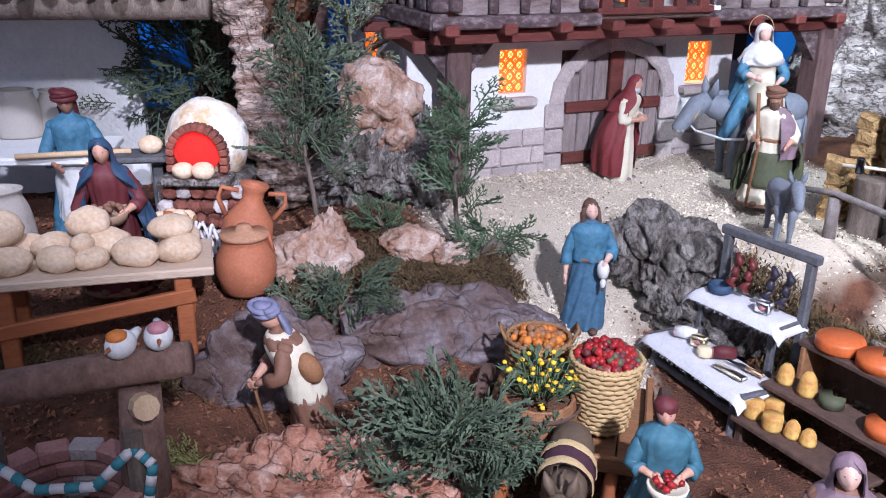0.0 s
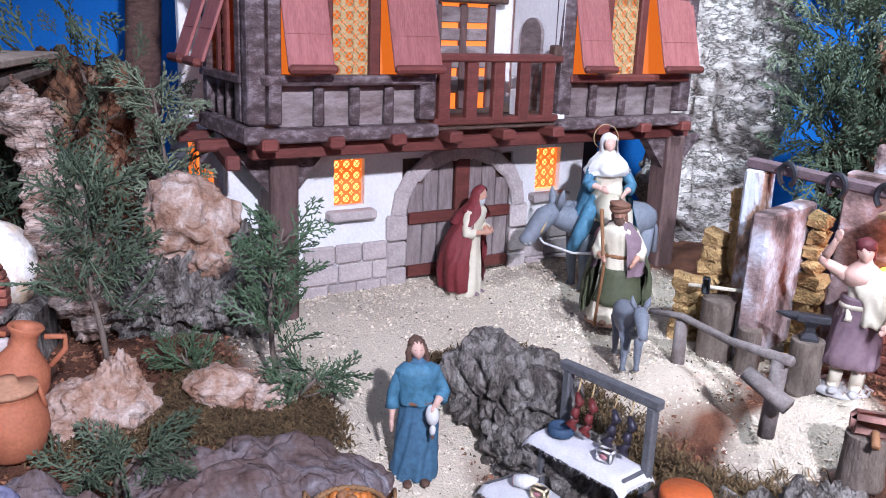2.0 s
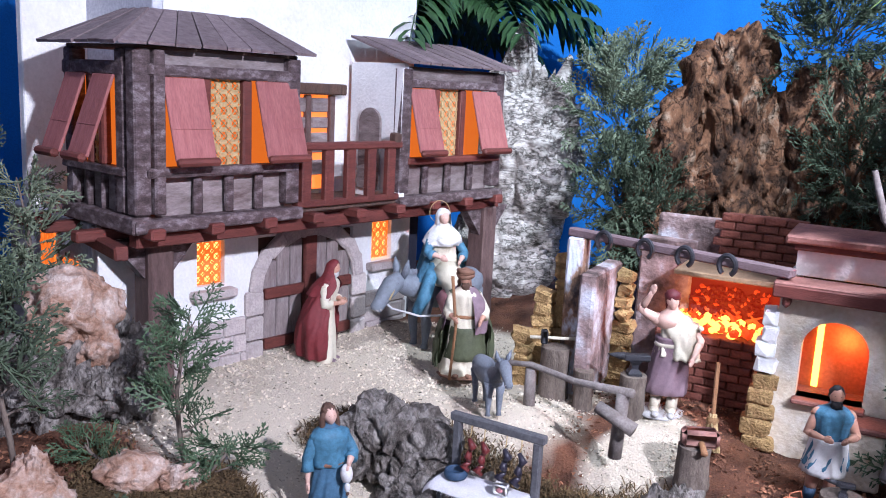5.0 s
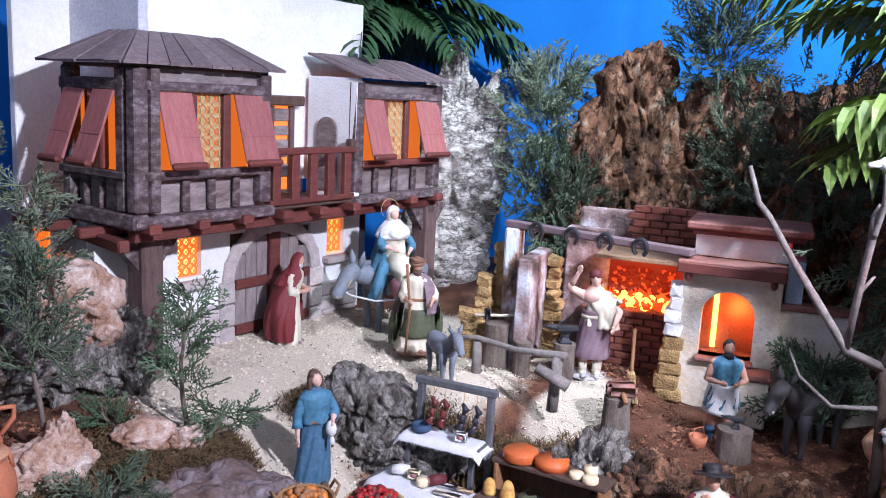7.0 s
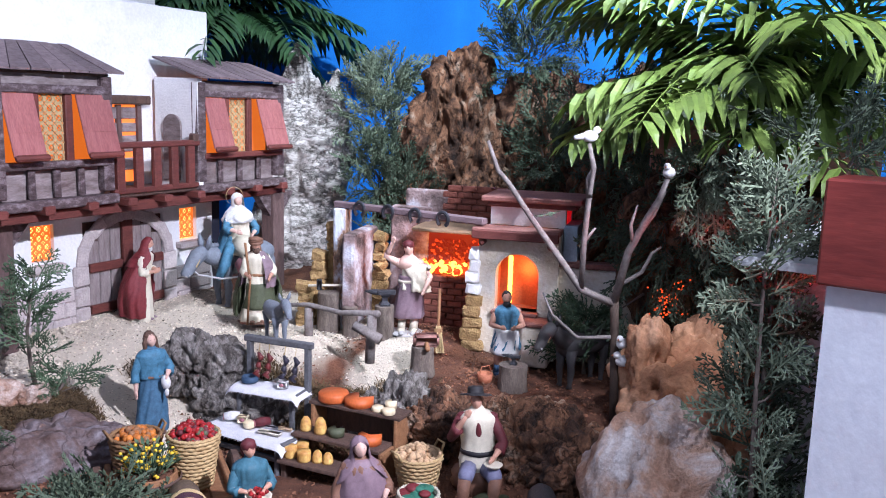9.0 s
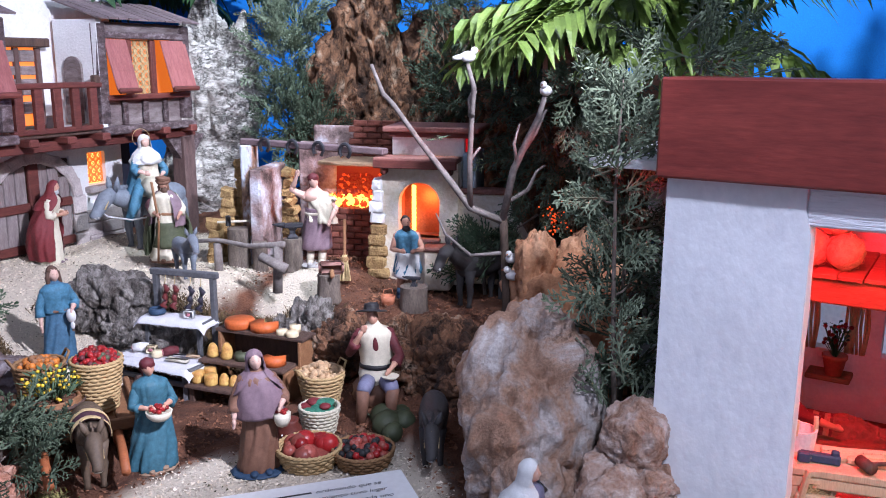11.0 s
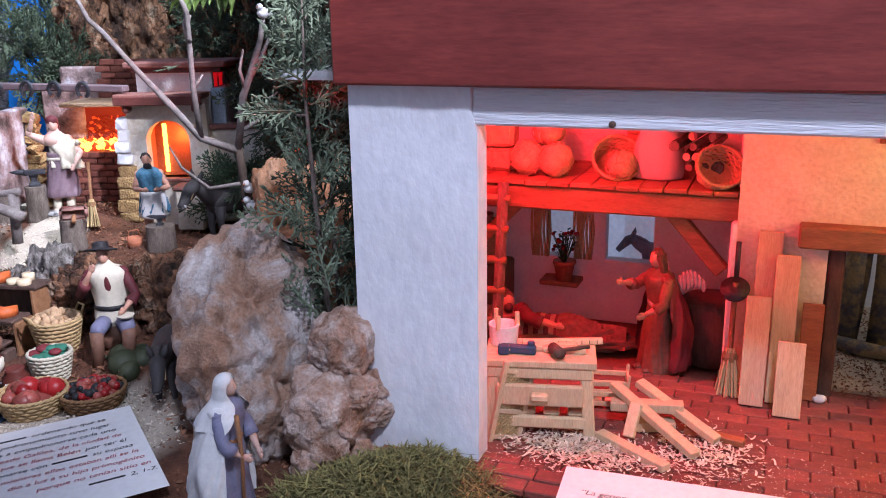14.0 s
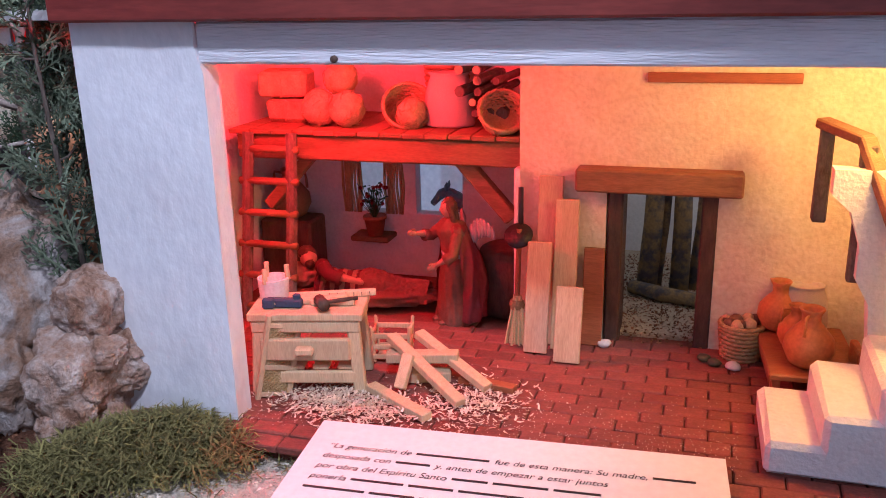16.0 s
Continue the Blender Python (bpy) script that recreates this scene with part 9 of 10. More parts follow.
# ---- well, log and birds in the foreground ----
def well():
    t = thing("well", Matrix.Translation((-0.385, 0.735, 0.885)), "round brick well with a painted rope", "well")
    rnd = random.Random(9)
    for row in range(4):
        for i in range(14):
            a = 2 * math.pi * (i + 0.5 * (row % 2)) / 14
            part("brick", Geo().box((0, 0, 0), (0.034, 0.026, 0.018), 0, 0.003, rough=0.0008), STONE_PINK if rnd.random() < 0.15 else bpy.data.materials["rosy_brick"], t, m=pose(0.078 * math.cos(a), 0.078 * math.sin(a), 0.010 + row * 0.0195, 0, 0, math.degrees(a) + 90))
    for x, y in ((-0.075, 0.03), (0.085, 0.0)):
        part("post", Geo().tube([(x, y, 0.07), (x, y, 0.145)], [0.011, 0.010], 0, 9, wob=0.05), BARK, t)
    rope = [(-0.11, 0.0, 0.06), (-0.075, 0.015, 0.155), (-0.06, 0.0, 0.10), (-0.01, -0.02, 0.085), (0.05, -0.02, 0.09), (0.085, -0.005, 0.125), (0.105, -0.01, 0.11), (0.10, -0.02, 0.07)]
    for i, (p, q) in enumerate(zip(rope, rope[1:])):
        n = 4
        for k in range(n):
            a, b = Vector(p).lerp(Vector(q), k / n), Vector(p).lerp(Vector(q), (k + 1) / n)
            part("rope", Geo().tube([a, b], 0.0055, 0, 8), P_WHITE if (i * n + k) % 2 else bpy.data.materials["painted_turquoise"], t, smooth=True)


mat("rosy_brick", (0.42, 0.22, 0.19), (0.30, 0.14, 0.12), 0.85, 50, 250, 0.5, vary=0.2)
paint("turquoise", (0.06, 0.27, 0.32))
well()


LOG_BROWN = mat("reddish_brown_bark", (0.24, 0.145, 0.115), (0.10, 0.055, 0.04), 0.9, 60, 300, 1.0, stretch=(1, 1, 0.6))


def bird_log():
    t = thing("forked_log", Matrix.Translation((-0.30, 0.755, 0.89)), "grey forked log lying on an upright stub", "log")
    o = Vector((-0.30, 0.755, 0.89))
    part("log", Geo().tube([Vector(p) - o for p in ((-0.55, 0.72, 1.050), (-0.42, 0.74, 1.072), (-0.33, 0.755, 1.082), (-0.245, 0.765, 1.094))], [0.017, 0.018, 0.019, 0.018], 0, 12, wob=0.06), LOG_BROWN, t, smooth=True)
    part("stub", Geo().tube([(0, 0, 0.0), (0.0, 0, 0.10), (0.005, 0, 0.175)], [0.028, 0.024, 0.021], 0, 12, wob=0.05), LOG_BROWN, t, smooth=True)
    part("cut_knot", Geo().tube([(0.012, -0.018, 0.165), (0.022, -0.034, 0.172)], [0.014, 0.013], 0, 10), WOOD_PALE, t)


bird_log()


def toy_bird(x, y, z, turn, m, label):
    g = Geo()
    g.blob((0, 0, 0.014), (0.017, 0.014, 0.0145), 0, 3)
    g.blob((0.004, 0, 0.024), (0.011, 0.0105, 0.007), 1, 2)
    g.tube([(0.015, 0, 0.016), (0.023, 0, 0.014)], [0.003, 0.0006], 2, 6)
    g.tube([(-0.012, 0, 0.014), (-0.028, 0, 0.018)], [0.008, 0.004], 0, 6)
    solid("bird_figurine", g, [P_WHITE, m, WOOD_ORANGE], pose(x, y, z, 0, 0, turn), label, "bird figurine", "birds on the log")


toy_bird(-0.308, 0.752, 1.100, -110, FRUIT_ORANGE, "round white toy bird with an orange head")
toy_bird(-0.273, 0.760, 1.106, -70, P_PINK, "round white toy bird with a pink head")

# ---- inside the workshop ----
def sp(u, v, z, turn=0, rx=0, ry=0):
    return SHOP @ pose(u, v, z, 0, 0, turn) @ pose(0, 0, 0, rx, ry, 0)


def loft():
    t = thing("loft", sp(0, 0, 0), "hay loft of dark boards on a heavy beam", "loft")
    part("beam", Geo().box((0.065, 0.395, 1.182), (0.50, 0.03, 0.040), 0, 0.003), WOOD_OAK, t)
    for i in range(13):
        u = -0.175 + i * 0.0375
        part("board", Geo().box((u, 0.485, 1.207), (0.0365, 0.225 + random.uniform(-0.006, 0.006), 0.008), 0, 0.0015, rough=0.0006), WOOD_OAK, t)
    part("brace", Geo().beam((0.19, 0.41, 1.17), (0.275, 0.41, 1.075), 0.022, 0.024), WOOD_OAK, t)
    part("brace", Geo().beam((-0.06, 0.41, 1.17), (-0.15, 0.41, 1.075), 0.018, 0.020), WOOD_OAK, t)
    part("end_post", Geo().box((0.303, 0.376, 1.035), (0.034, 0.022, 0.262), 0, 0.003), WHITE, t)


def ladder():
    t = thing("ladder", sp(-0.118, 0.365, FLOOR), "rustic wooden ladder leaning against the loft", "ladder")
    for s in (-1, 1):
        part("rail", Geo().tube([(s * 0.041, -0.05, 0.0), (s * 0.040, -0.02, 0.15), (s * 0.039, 0.004, 0.302)], 0.0095, 0, 8, wob=0.05), BARK, t)
    for i in range(6):
        f = 0.07 + i * 0.17
        part("rung", Geo().tube([(-0.052, -0.052 + 0.055 * f, 0.30 * f), (0.052, -0.052 + 0.055 * f, 0.30 * f)], 0.0062, 0, 8), WOOD_OAK, t, smooth=True)


loft()
ladder()
ZL = 1.2115
HAY = mat("tangled_straw", (0.55, 0.40, 0.22), (0.36, 0.24, 0.12), 0.95, 60, 300, 0.8)
for i, (u, v, z, r) in enumerate(((-0.055, 0.43, ZL, 0.030), (-0.005, 0.425, ZL, 0.029), (-0.025, 0.455, ZL + 0.048, 0.028), (0.105, 0.43, ZL, 0.024))):
    g = Geo().blob((0, 0, r * 0.95), (r, r, r), 0, 3, 0.12, 4, i)
    rnd = random.Random(i)
    for k in range(60):
        d = Vector((rnd.gauss(0, 1), rnd.gauss(0, 1), rnd.gauss(0, 1))).normalized()
        e = d.cross(Vector((rnd.gauss(0, 1), rnd.gauss(0, 1), rnd.gauss(0, 1)))).normalized()
        c = Vector((0, 0, r * 0.95)) + d * r
        g.tube([c - e * 0.008, c + d * 0.003, c + e * 0.008], 0.0007, 0, 3)
    solid("straw_ball", g, HAY, sp(u, v, z), "round ball of straw on the loft", "straw", "straw balls")
for i, (u, v, z, s) in enumerate(((-0.125, 0.47, ZL, (0.075, 0.05, 0.040)), (-0.130, 0.465, ZL + 0.041, (0.085, 0.055, 0.045)))):
    g = Geo().box((0, 0, s[2] / 2), s, 0, 0.006, rough=0.0015)
    g.tube([(0, -s[1] / 2 - 0.001, 0.002), (0, -s[1] / 2 - 0.001, s[2] - 0.002)], 0.0012, 0, 4)
    solid("straw_bale", g, HAY, sp(u, v, z, 6 * i), "pale straw bale tied with cord", "bale", "straw bales", smooth=False)


def shop_basket(label, u, v, z, rt, rb, h, rows, m=None, tip=0):
    b = basket(label, 0, 0, 0, rt, rb, h, m, rows)
    b.matrix_basis = sp(u, v, z, 20, tip)
    return b


shop_basket("round straw basket leaning on the loft", 0.085, 0.47, ZL + 0.012, 0.040, 0.030, 0.035, 7, WICKER, 55)
shop_basket("open-weave basket standing behind", 0.13, 0.55, ZL + 0.002, 0.035, 0.03, 0.09, 9, WICKER)
shop_basket("shallow basket hanging over the loft edge", 0.255, 0.415, ZL + 0.016, 0.036, 0.026, 0.028, 6, WICKER, 50)
b = sack(0, 0, 0, 0.095, "upright pale cloth sack on the loft")
b.matrix_basis = sp(0.160, 0.46, ZL, 0) @ Matrix.Scale(0.085, 4)
t = thing("firewood_bundle", sp(0.215, 0.45, ZL), "bundle of cut firewood tied with cord", "firewood")
rnd = random.Random(12)
for i in range(17):
    r = rnd.uniform(0.006, 0.010)
    x, z = rnd.uniform(-0.03, 0.045), 0.010 + (i % 6) * 0.0165
    p = part("log", Geo().tube([(x, -0.03 + rnd.uniform(-0.006, 0.006), z), (x + rnd.uniform(0, 0.02), 0.07, z + 0.004)], r, 0, 8), BARK, t)
    part("cut_end", Geo().tube([(x, -0.0315, z), (x, -0.0295, z)], r * 0.9, 0, 8), WOOD_PALE, p)

# window, flower pot and figures in the alcove
# emitting boards added behind the windows for the brightness outside
for u0, u1 in ((-0.09, 0.02), (0.05, 0.14)):
    g = Geo().box(((u0 + u1) / 2, 0.70, 1.07), (u1 - u0 + 0.10, 0.004, 0.18), 0)
    solid("window_backing", g, mat("pale_glow_board", (0.55, 0.57, 0.62), (0.45, 0.46, 0.52), 0.8, 10, 100, 0.1, emit=(0.6, 0.62, 0.7), power=0.25) if u0 < 0 else bpy.data.materials["pale_glow_board"], SHOP, "pale self-lit board added behind the alcove window", "board", kind="structure", smooth=False)
for u in (-0.078, 0.006):
    g = Geo()
    for k in range(9):
        x = u + (k - 4) * 0.0042
        g.tube([(x, 0.602, 1.122), (x + 0.004 * math.sin(k), 0.598, 1.07), (x + 0.003 * math.cos(k), 0.600, 1.018)], 0.0028, 0, 5)
    solid("curtain", g, STRAW, SHOP, "straw-coloured curtain at the alcove window", "curtain", kind="stuff")
t = thing("flower_pot", sp(-0.02, 0.565, 0.985), "terracotta pot with a red-flowering plant", "plant")
part("pot", Geo().lathe([(0.001, 0), (0.014, 0), (0.020, 0.032), (0.022, 0.032), (0.022, 0.038), (0.018, 0.038), (0.001, 0.034)], 0, 20), TERRACOTTA, t, smooth=True)
g = Geo()
for i in range(70):
    a, q = rnd.uniform(0, 6.28), rnd.uniform(0, 0.028)
    p = Vector((q * math.cos(a), q * math.sin(a), 0.05 + rnd.uniform(0, 0.045)))
    if i % 3:
        d = Vector((rnd.gauss(0, 1), rnd.gauss(0, 1), 0.4)).normalized() * 0.010
        s = d.cross(Vector((0, 0, 1))) * 0.45
        g.add([p, p + d * 0.5 + s, p + d, p + d * 0.5 - s], [(0, 1, 2, 3)], 0)
    else:
        g.blob(p, (0.0042, 0.0042, 0.0042), 1, 1)
    g.tube([(0, 0, 0.03), p], 0.0006, 0, 3)
tagged(part("foliage", g, [LEAF_DARK, FRUIT_RED], t), kind="stuff")
g = Geo().box((0, 0, 0), (0.075, 0.05, 0.010), 0, 0.002)
solid("window_shelf", g, WOOD_OAK, sp(-0.028, 0.576, 0.979), "brown wooden ledge under the alcove window", "shelf", smooth=False)


def wings(g):
    for s in (-1, 1):
        for k in range(7):
            g.blob((s * (0.08 + 0.03 * k), 0.13 + 0.015 * k, 0.70 + 0.045 * k - 0.006 * k * k), (0.034, 0.014, 0.10 - 0.007 * k), 5, 2)


a = figurine("winged angel figurine in a red-brown mantle", 0, 0, 0.205, 0, [P_BROWN, P_RED, SKIN, HAIR, P_BROWN, P_GREY], z=0, cover="hair", has_cloak=True, extra=wings, arms=(((0.125, 0, 0.755), (0.17, -0.08, 0.60), (0.12, -0.22, 0.52)), ((-0.125, 0, 0.755), (-0.19, -0.10, 0.68), (-0.14, -0.26, 0.72))))
a.matrix_basis = sp(0.185, 0.390, FLOOR, -50) @ Matrix.Scale(0.205, 4)


def sleeper():
    g = Geo()
    g.blob((0.02, 0, 0.07), (0.66, 0.22, 0.08), 4, 4, 0.25, 3, 2, 0.2)
    # covers thrown in heavy creases, striped near the chest
    rows, cols = 44, 26
    vs, fs = [], []
    for i in range(rows + 1):
        f = i / rows
        for j in range(cols + 1):
            a = math.pi * j / cols
            hump = 0.24 - 0.10 * f + 0.05 * math.exp(-((f - 0.52) / 0.12) ** 2)
            x, w = -0.36 + 0.98 * f, 0.17 - 0.05 * f
            crease = 0.06 * (0.3 - abs(noise.noise(Vector((x * 7 + 2 * math.cos(a), a * 1.3, 3))))) + 0.035 * (0.3 - abs(noise.noise(Vector((x * 17, a * 2.5, 8)))))
            vs.append((x, -math.cos(a) * (w + crease), 0.04 + math.sin(a) * (hump + crease)))
    for i in range(rows):
        for j in range(cols):
            q = i * (cols + 1) + j
            g.add([vs[q], vs[q + 1], vs[q + cols + 2], vs[q + cols + 1]], [(3, 2, 1, 0)], (1 if i % 4 < 2 else 5) if i < 17 else 0)
    g.blob((-0.45, 0.0, 0.36), (0.075, 0.07, 0.078), 2, 3)
    g.blob((-0.47, 0.03, 0.39), (0.082, 0.078, 0.078), 3, 3, 0.2, 5)
    g.blob((-0.42, -0.055, 0.33), (0.04, 0.04, 0.045), 3, 3, 0.3, 5)
    arm(g, (-0.34, -0.10, 0.33), (-0.20, -0.21, 0.30), (0.04, -0.22, 0.25), 1, r=0.045)
    g.blob((-0.5, 0.05, 0.20), (0.17, 0.19, 0.11), 5, 4, 0.2, 3, 1, 0.15)
    solid("figurine", g, [P_BROWN, P_DKRED, SKIN, HAIR, P_BROWN, P_TAN], sp(0.0, 0.43, FLOOR + 0.002, 6) @ Matrix.Scale(0.20, 4), "sleeping bearded figurine under brown and striped covers", "figurine")


sleeper()
g = Geo().lathe([(0.001, 0), (0.050, 0), (0.058, 0.04), (0.055, 0.09), (0.045, 0.11), (0.001, 0.115)], 0, 24, None, 1, 0.02)
solid("dark_barrel", g, WOOD_DARK, sp(0.262, 0.455, FLOOR), "dark rounded barrel in the alcove corner", "barrel")
amphora("dark_jar", "dark clay jar in the alcove shade", 0, 0, 0, 0.09, JUG, m=P_BROWN).matrix_basis = sp(-0.165, 0.52, FLOOR + 0.12)
g = Geo().box((0, 0, 0.06), (0.10, 0.07, 0.12), 0, 0.004)
solid("wooden_chest", g, WOOD_DARK, sp(-0.165, 0.52, FLOOR), "dark wooden chest in the alcove", "chest", smooth=False)
dk = donkey("charcoal donkey figurine seen outside the alcove window", 0, 0, 0, 0.12, 0, P_DONKEY, nod=0.12)
dk.matrix_basis = sp(0.150, 0.660, 0.972, -88) @ Matrix.Scale(0.088, 4)
g = Geo().tube([(0, 0, 0.0), (0.0, 0, 0.07)], 0.004, 0, 7)
g.lathe([(0.001, 0), (0.020, 0.003), (0.022, 0.010), (0.001, 0.008)], 0, 16, Matrix.Translation((0, -0.012, -0.006)) @ Matrix.Rotation(radians(40), 4, "X"))
solid("ladle", g, IRON, sp(0.300, 0.352, 1.07), "dark iron ladle hanging on the post", "ladle")


# carpenter's bench
def bench():
    t = thing("carpenter_bench", sp(0.056, 0.122, FLOOR, 14) @ Matrix.Scale(1.2, 4), "pale raw-wood carpenter bench with a drawer and slatted shelf", "bench")
    for k in range(3):
        part("top_board", Geo().box((0, -0.024 + k * 0.024, 0.092), (0.128, 0.0235, 0.009), 0, 0.0012), WOOD_PALE, t)
    for sx in (-1, 1):
        for sy in (-1, 1):
            part("leg", Geo().beam((sx * 0.052, sy * 0.026, 0.088), (sx * 0.058, sy * 0.030, 0.0), 0.014, 0.012, up=(0, 1, 0)), WOOD_PALE, t)
    for sy in (-1, 1):
        part("apron", Geo().box((0, sy * 0.031, 0.080), (0.122, 0.006, 0.014), 0), WOOD_PALE, t)
        part("low_rail", Geo().box((0, sy * 0.032, 0.020), (0.112, 0.007, 0.015), 0), WOOD_PALE, t)
    d = part("drawer", Geo().box((0, -0.038, 0.056), (0.100, 0.008, 0.026), 0), WOOD_PALE, t)
    part("knob", Geo().box((0, -0.046, 0.057), (0.020, 0.010, 0.009), 0, 0.002), WOOD_PALE, d)
    for k in range(4):
        part("slat", Geo().box((-0.042 + k * 0.028, 0, 0.030), (0.019, 0.062, 0.006), 0), WOOD_PALE, t)


bench()
BT = FLOOR + 0.1165
g = Geo().box((0, 0, 0.004), (0.115, 0.010, 0.008), 0, 0.001)
for k in range(10):
    g.box((-0.05 + k * 0.011, -0.0052, 0.004), (0.0008, 0.0006, 0.006), 1, 0.0001)
solid("measuring_stick", g, [WOOD_PALE, INK], sp(0.080, 0.150, BT, 22), "pale measuring stick with dark marks on the bench", "ruler", smooth=False)
t = thing("wooden_tub", sp(-0.002, 0.132, BT), "small white wooden tub with three prongs", "tub")
part("body", Geo().lathe([(0.001, 0), (0.020, 0), (0.022, 0.028), (0.019, 0.028), (0.017, 0.004)], 0, 18), P_WHITE, t)
for k in range(3):
    a = k * 2.1 + 0.4
    part("prong", Geo().tube([(0.020 * math.cos(a), 0.020 * math.sin(a), 0.024), (0.019 * math.cos(a), 0.019 * math.sin(a), 0.045)], 0.0035, 0, 6), WOOD_PALE, t)
g = Geo().box((0, 0, 0.006), (0.05, 0.012, 0.012), 0, 0.002)
g.box((0.018, 0, 0.014), (0.010, 0.008, 0.010), 0, 0.002)
solid("hand_plane", g, P_NAVY, sp(0.030, 0.098, BT, 10), "dark blue hand plane on the bench", "tool", smooth=False)
g = Geo().tube([(-0.012, 0, 0.010), (0.014, 0, 0.010)], 0.008, 0, 9)
g.tube([(0, 0, 0.010), (0.0, 0.05, 0.008)], 0.003, 0, 6)
solid("mallet", g, WOOD_DARK, sp(0.084, 0.100, BT, -50), "small dark wooden mallet on the bench", "mallet")
g = Geo().box((0, 0, 0), (0.016, 0.010, 0.014), 1, 0.002)
g.tube([(0, 0, 0), (0.035, 0.008, -0.004)], 0.0024, 0, 6)
solid("hammer", g, [WOOD_PALE, P_NAVY], sp(0.012, 0.088, BT + 0.007, 15), "small blue-headed hammer at the bench edge", "hammer", smooth=False)
for k, (u, v, a, ln) in enumerate(((0.070, 0.128, 30, 0.07), (0.090, 0.122, 12, 0.06), (0.052, 0.130, 40, 0.05))):
    solid("wood_offcut", Geo().box((0, 0, 0.0035), (ln, 0.011, 0.007), 0, 0.001), WOOD_PALE, sp(u, v, BT, a), "pale wood offcut on the bench", "wood", "offcuts on the bench", smooth=False)


def frame_saw():
    t = thing("frame_saw", sp(0.004, 0.052, FLOOR, 40, 0, 0) @ pose(0, 0, 0, 0, 12, 0), "pale wooden frame with woven cane leaning on the bench", "frame")
    for x in (0.0, 0.042):
        part("stile", Geo().box((x, 0, 0.058), (0.007, 0.008, 0.120 - 0.02 * (x > 0)), 0, 0.001), WOOD_PALE, t)
    for z in (0.006, 0.045, 0.104):
        part("rail", Geo().box((0.021, 0, z), (0.046, 0.007, 0.007), 0, 0.001), WOOD_PALE, t)
    part("cane", cane_panel(0.036, 0.090, 6, 14), WICKER, t, m=pose(0.021, 0, 0.055))


frame_saw()


def crate():
    t = thing("crate", sp(0.136, 0.222, FLOOR, 12), "small slatted wooden crate", "crate")
    for sx in (-1, 1):
        for sy in (-1, 1):
            part("post", Geo().beam((sx * 0.024, sy * 0.019, 0), (sx * 0.028, sy * 0.022, 0.058), 0.005, 0.005, up=(0, 1, 0)), WOOD_PALE, t)
    for z in (0.010, 0.025, 0.042):
        for sy in (-1, 1):
            part("slat", Geo().box((0, sy * 0.021, z), (0.056, 0.003, 0.008), 0, 0.0008), WOOD_PALE, t)
        for sx in (-1, 1):
            part("slat", Geo().box((sx * 0.027, 0, z), (0.003, 0.042, 0.008), 0, 0.0008), WOOD_PALE, t)
    for k in range(3):
        part("slat", Geo().box((-0.016 + k * 0.016, 0, 0.006), (0.012, 0.040, 0.003), 0, 0.0008), WOOD_PALE, t)


crate()


def batten(u0, v0, z0, u1, v1, z1, w=0.017, h=0.011, m=None):
    g = Geo().beam((u0, v0, z0), (u1, v1, z1), w, h, 0, 0.0012)
    mid = Vector(((u0 + u1) / 2, (v0 + v1) / 2, (z0 + z1) / 2))
    g.v = [tuple(Vector(p) - mid) for p in g.v]
    solid("batten", g, m or WOOD_PALE, SHOP @ Matrix.Translation(mid), "sawn pale wooden batten lying among shavings", "batten", "battens on the floor", smooth=False)


batten(0.145, 0.108, FLOOR + 0.008, 0.245, 0.046, FLOOR + 0.007)
batten(0.150, 0.180, FLOOR + 0.052, 0.277, 0.088, FLOOR + 0.009)
batten(0.182, 0.205, FLOOR + 0.050, 0.300, 0.140, FLOOR + 0.009)
batten(0.185, 0.112, FLOOR + 0.007, 0.190, 0.140, FLOOR + 0.046, 0.016, 0.010)
batten(0.150, 0.160, FLOOR + 0.030, 0.250, 0.175, FLOOR + 0.034, 0.020, 0.014)
batten(0.180, 0.150, FLOOR + 0.008, 0.240, 0.170, FLOOR + 0.008, 0.022, 0.014)
batten(0.255, 0.165, FLOOR + 0.006, 0.335, 0.150, FLOOR + 0.006, 0.016, 0.010, WOOD_ORANGE)

g = Geo()
rnd = random.Random(31)
for i in range(2400):
    if i < 1700:
        u, v = rnd.gauss(0.13, 0.055), rnd.gauss(0.06, 0.025)
    else:
        u, v = rnd.gauss(0.29, 0.035), rnd.gauss(0.11, 0.035)
    if v < -0.01 or u < 0.0:
        continue
    s = rnd.uniform(0.0018, 0.0058)
    a = rnd.uniform(0, 6.28)
    c, d = math.cos(a) * s, math.sin(a) * s
    z = FLOOR + rnd.uniform(0.001, 0.007)
    k = rnd.uniform(0.2, 0.9) * s
    g.add([(u, v, z), (u + c, v + d, z + k * 0.4), (u + c * 1.6 - d * 0.3, v + d * 1.6 + c * 0.3, z + k), (u - d * 0.5, v + c * 0.5, z + 0.0005), (u + c - d * 0.5, v + d + c * 0.5, z + k * 0.4 + 0.0005), (u + c * 1.6 - d * 0.8, v + d * 1.6 + c * 0.8, z + k)], [(0, 1, 4, 3), (1, 2, 5, 4)])
solid("wood_shavings", g, mat("wood_shaving", (0.74, 0.62, 0.50), (0.58, 0.44, 0.32), 0.8, 50, 300, 0.2, island=0.25), SHOP, "heap of pale curled wood shavings on the floor", "shavings", kind="stuff", smooth=False)
g = Geo()
for i in range(1600):
    u, v = rnd.uniform(0.02, 0.62), abs(rnd.gauss(0.02, 0.09)) - 0.01
    s = rnd.uniform(0.0006, 0.0016)
    g.add([(u, v, FLOOR + 0.0003), (u + s, v, FLOOR + 0.001), (u, v + s, FLOOR + 0.001)], [(0, 1, 2)])
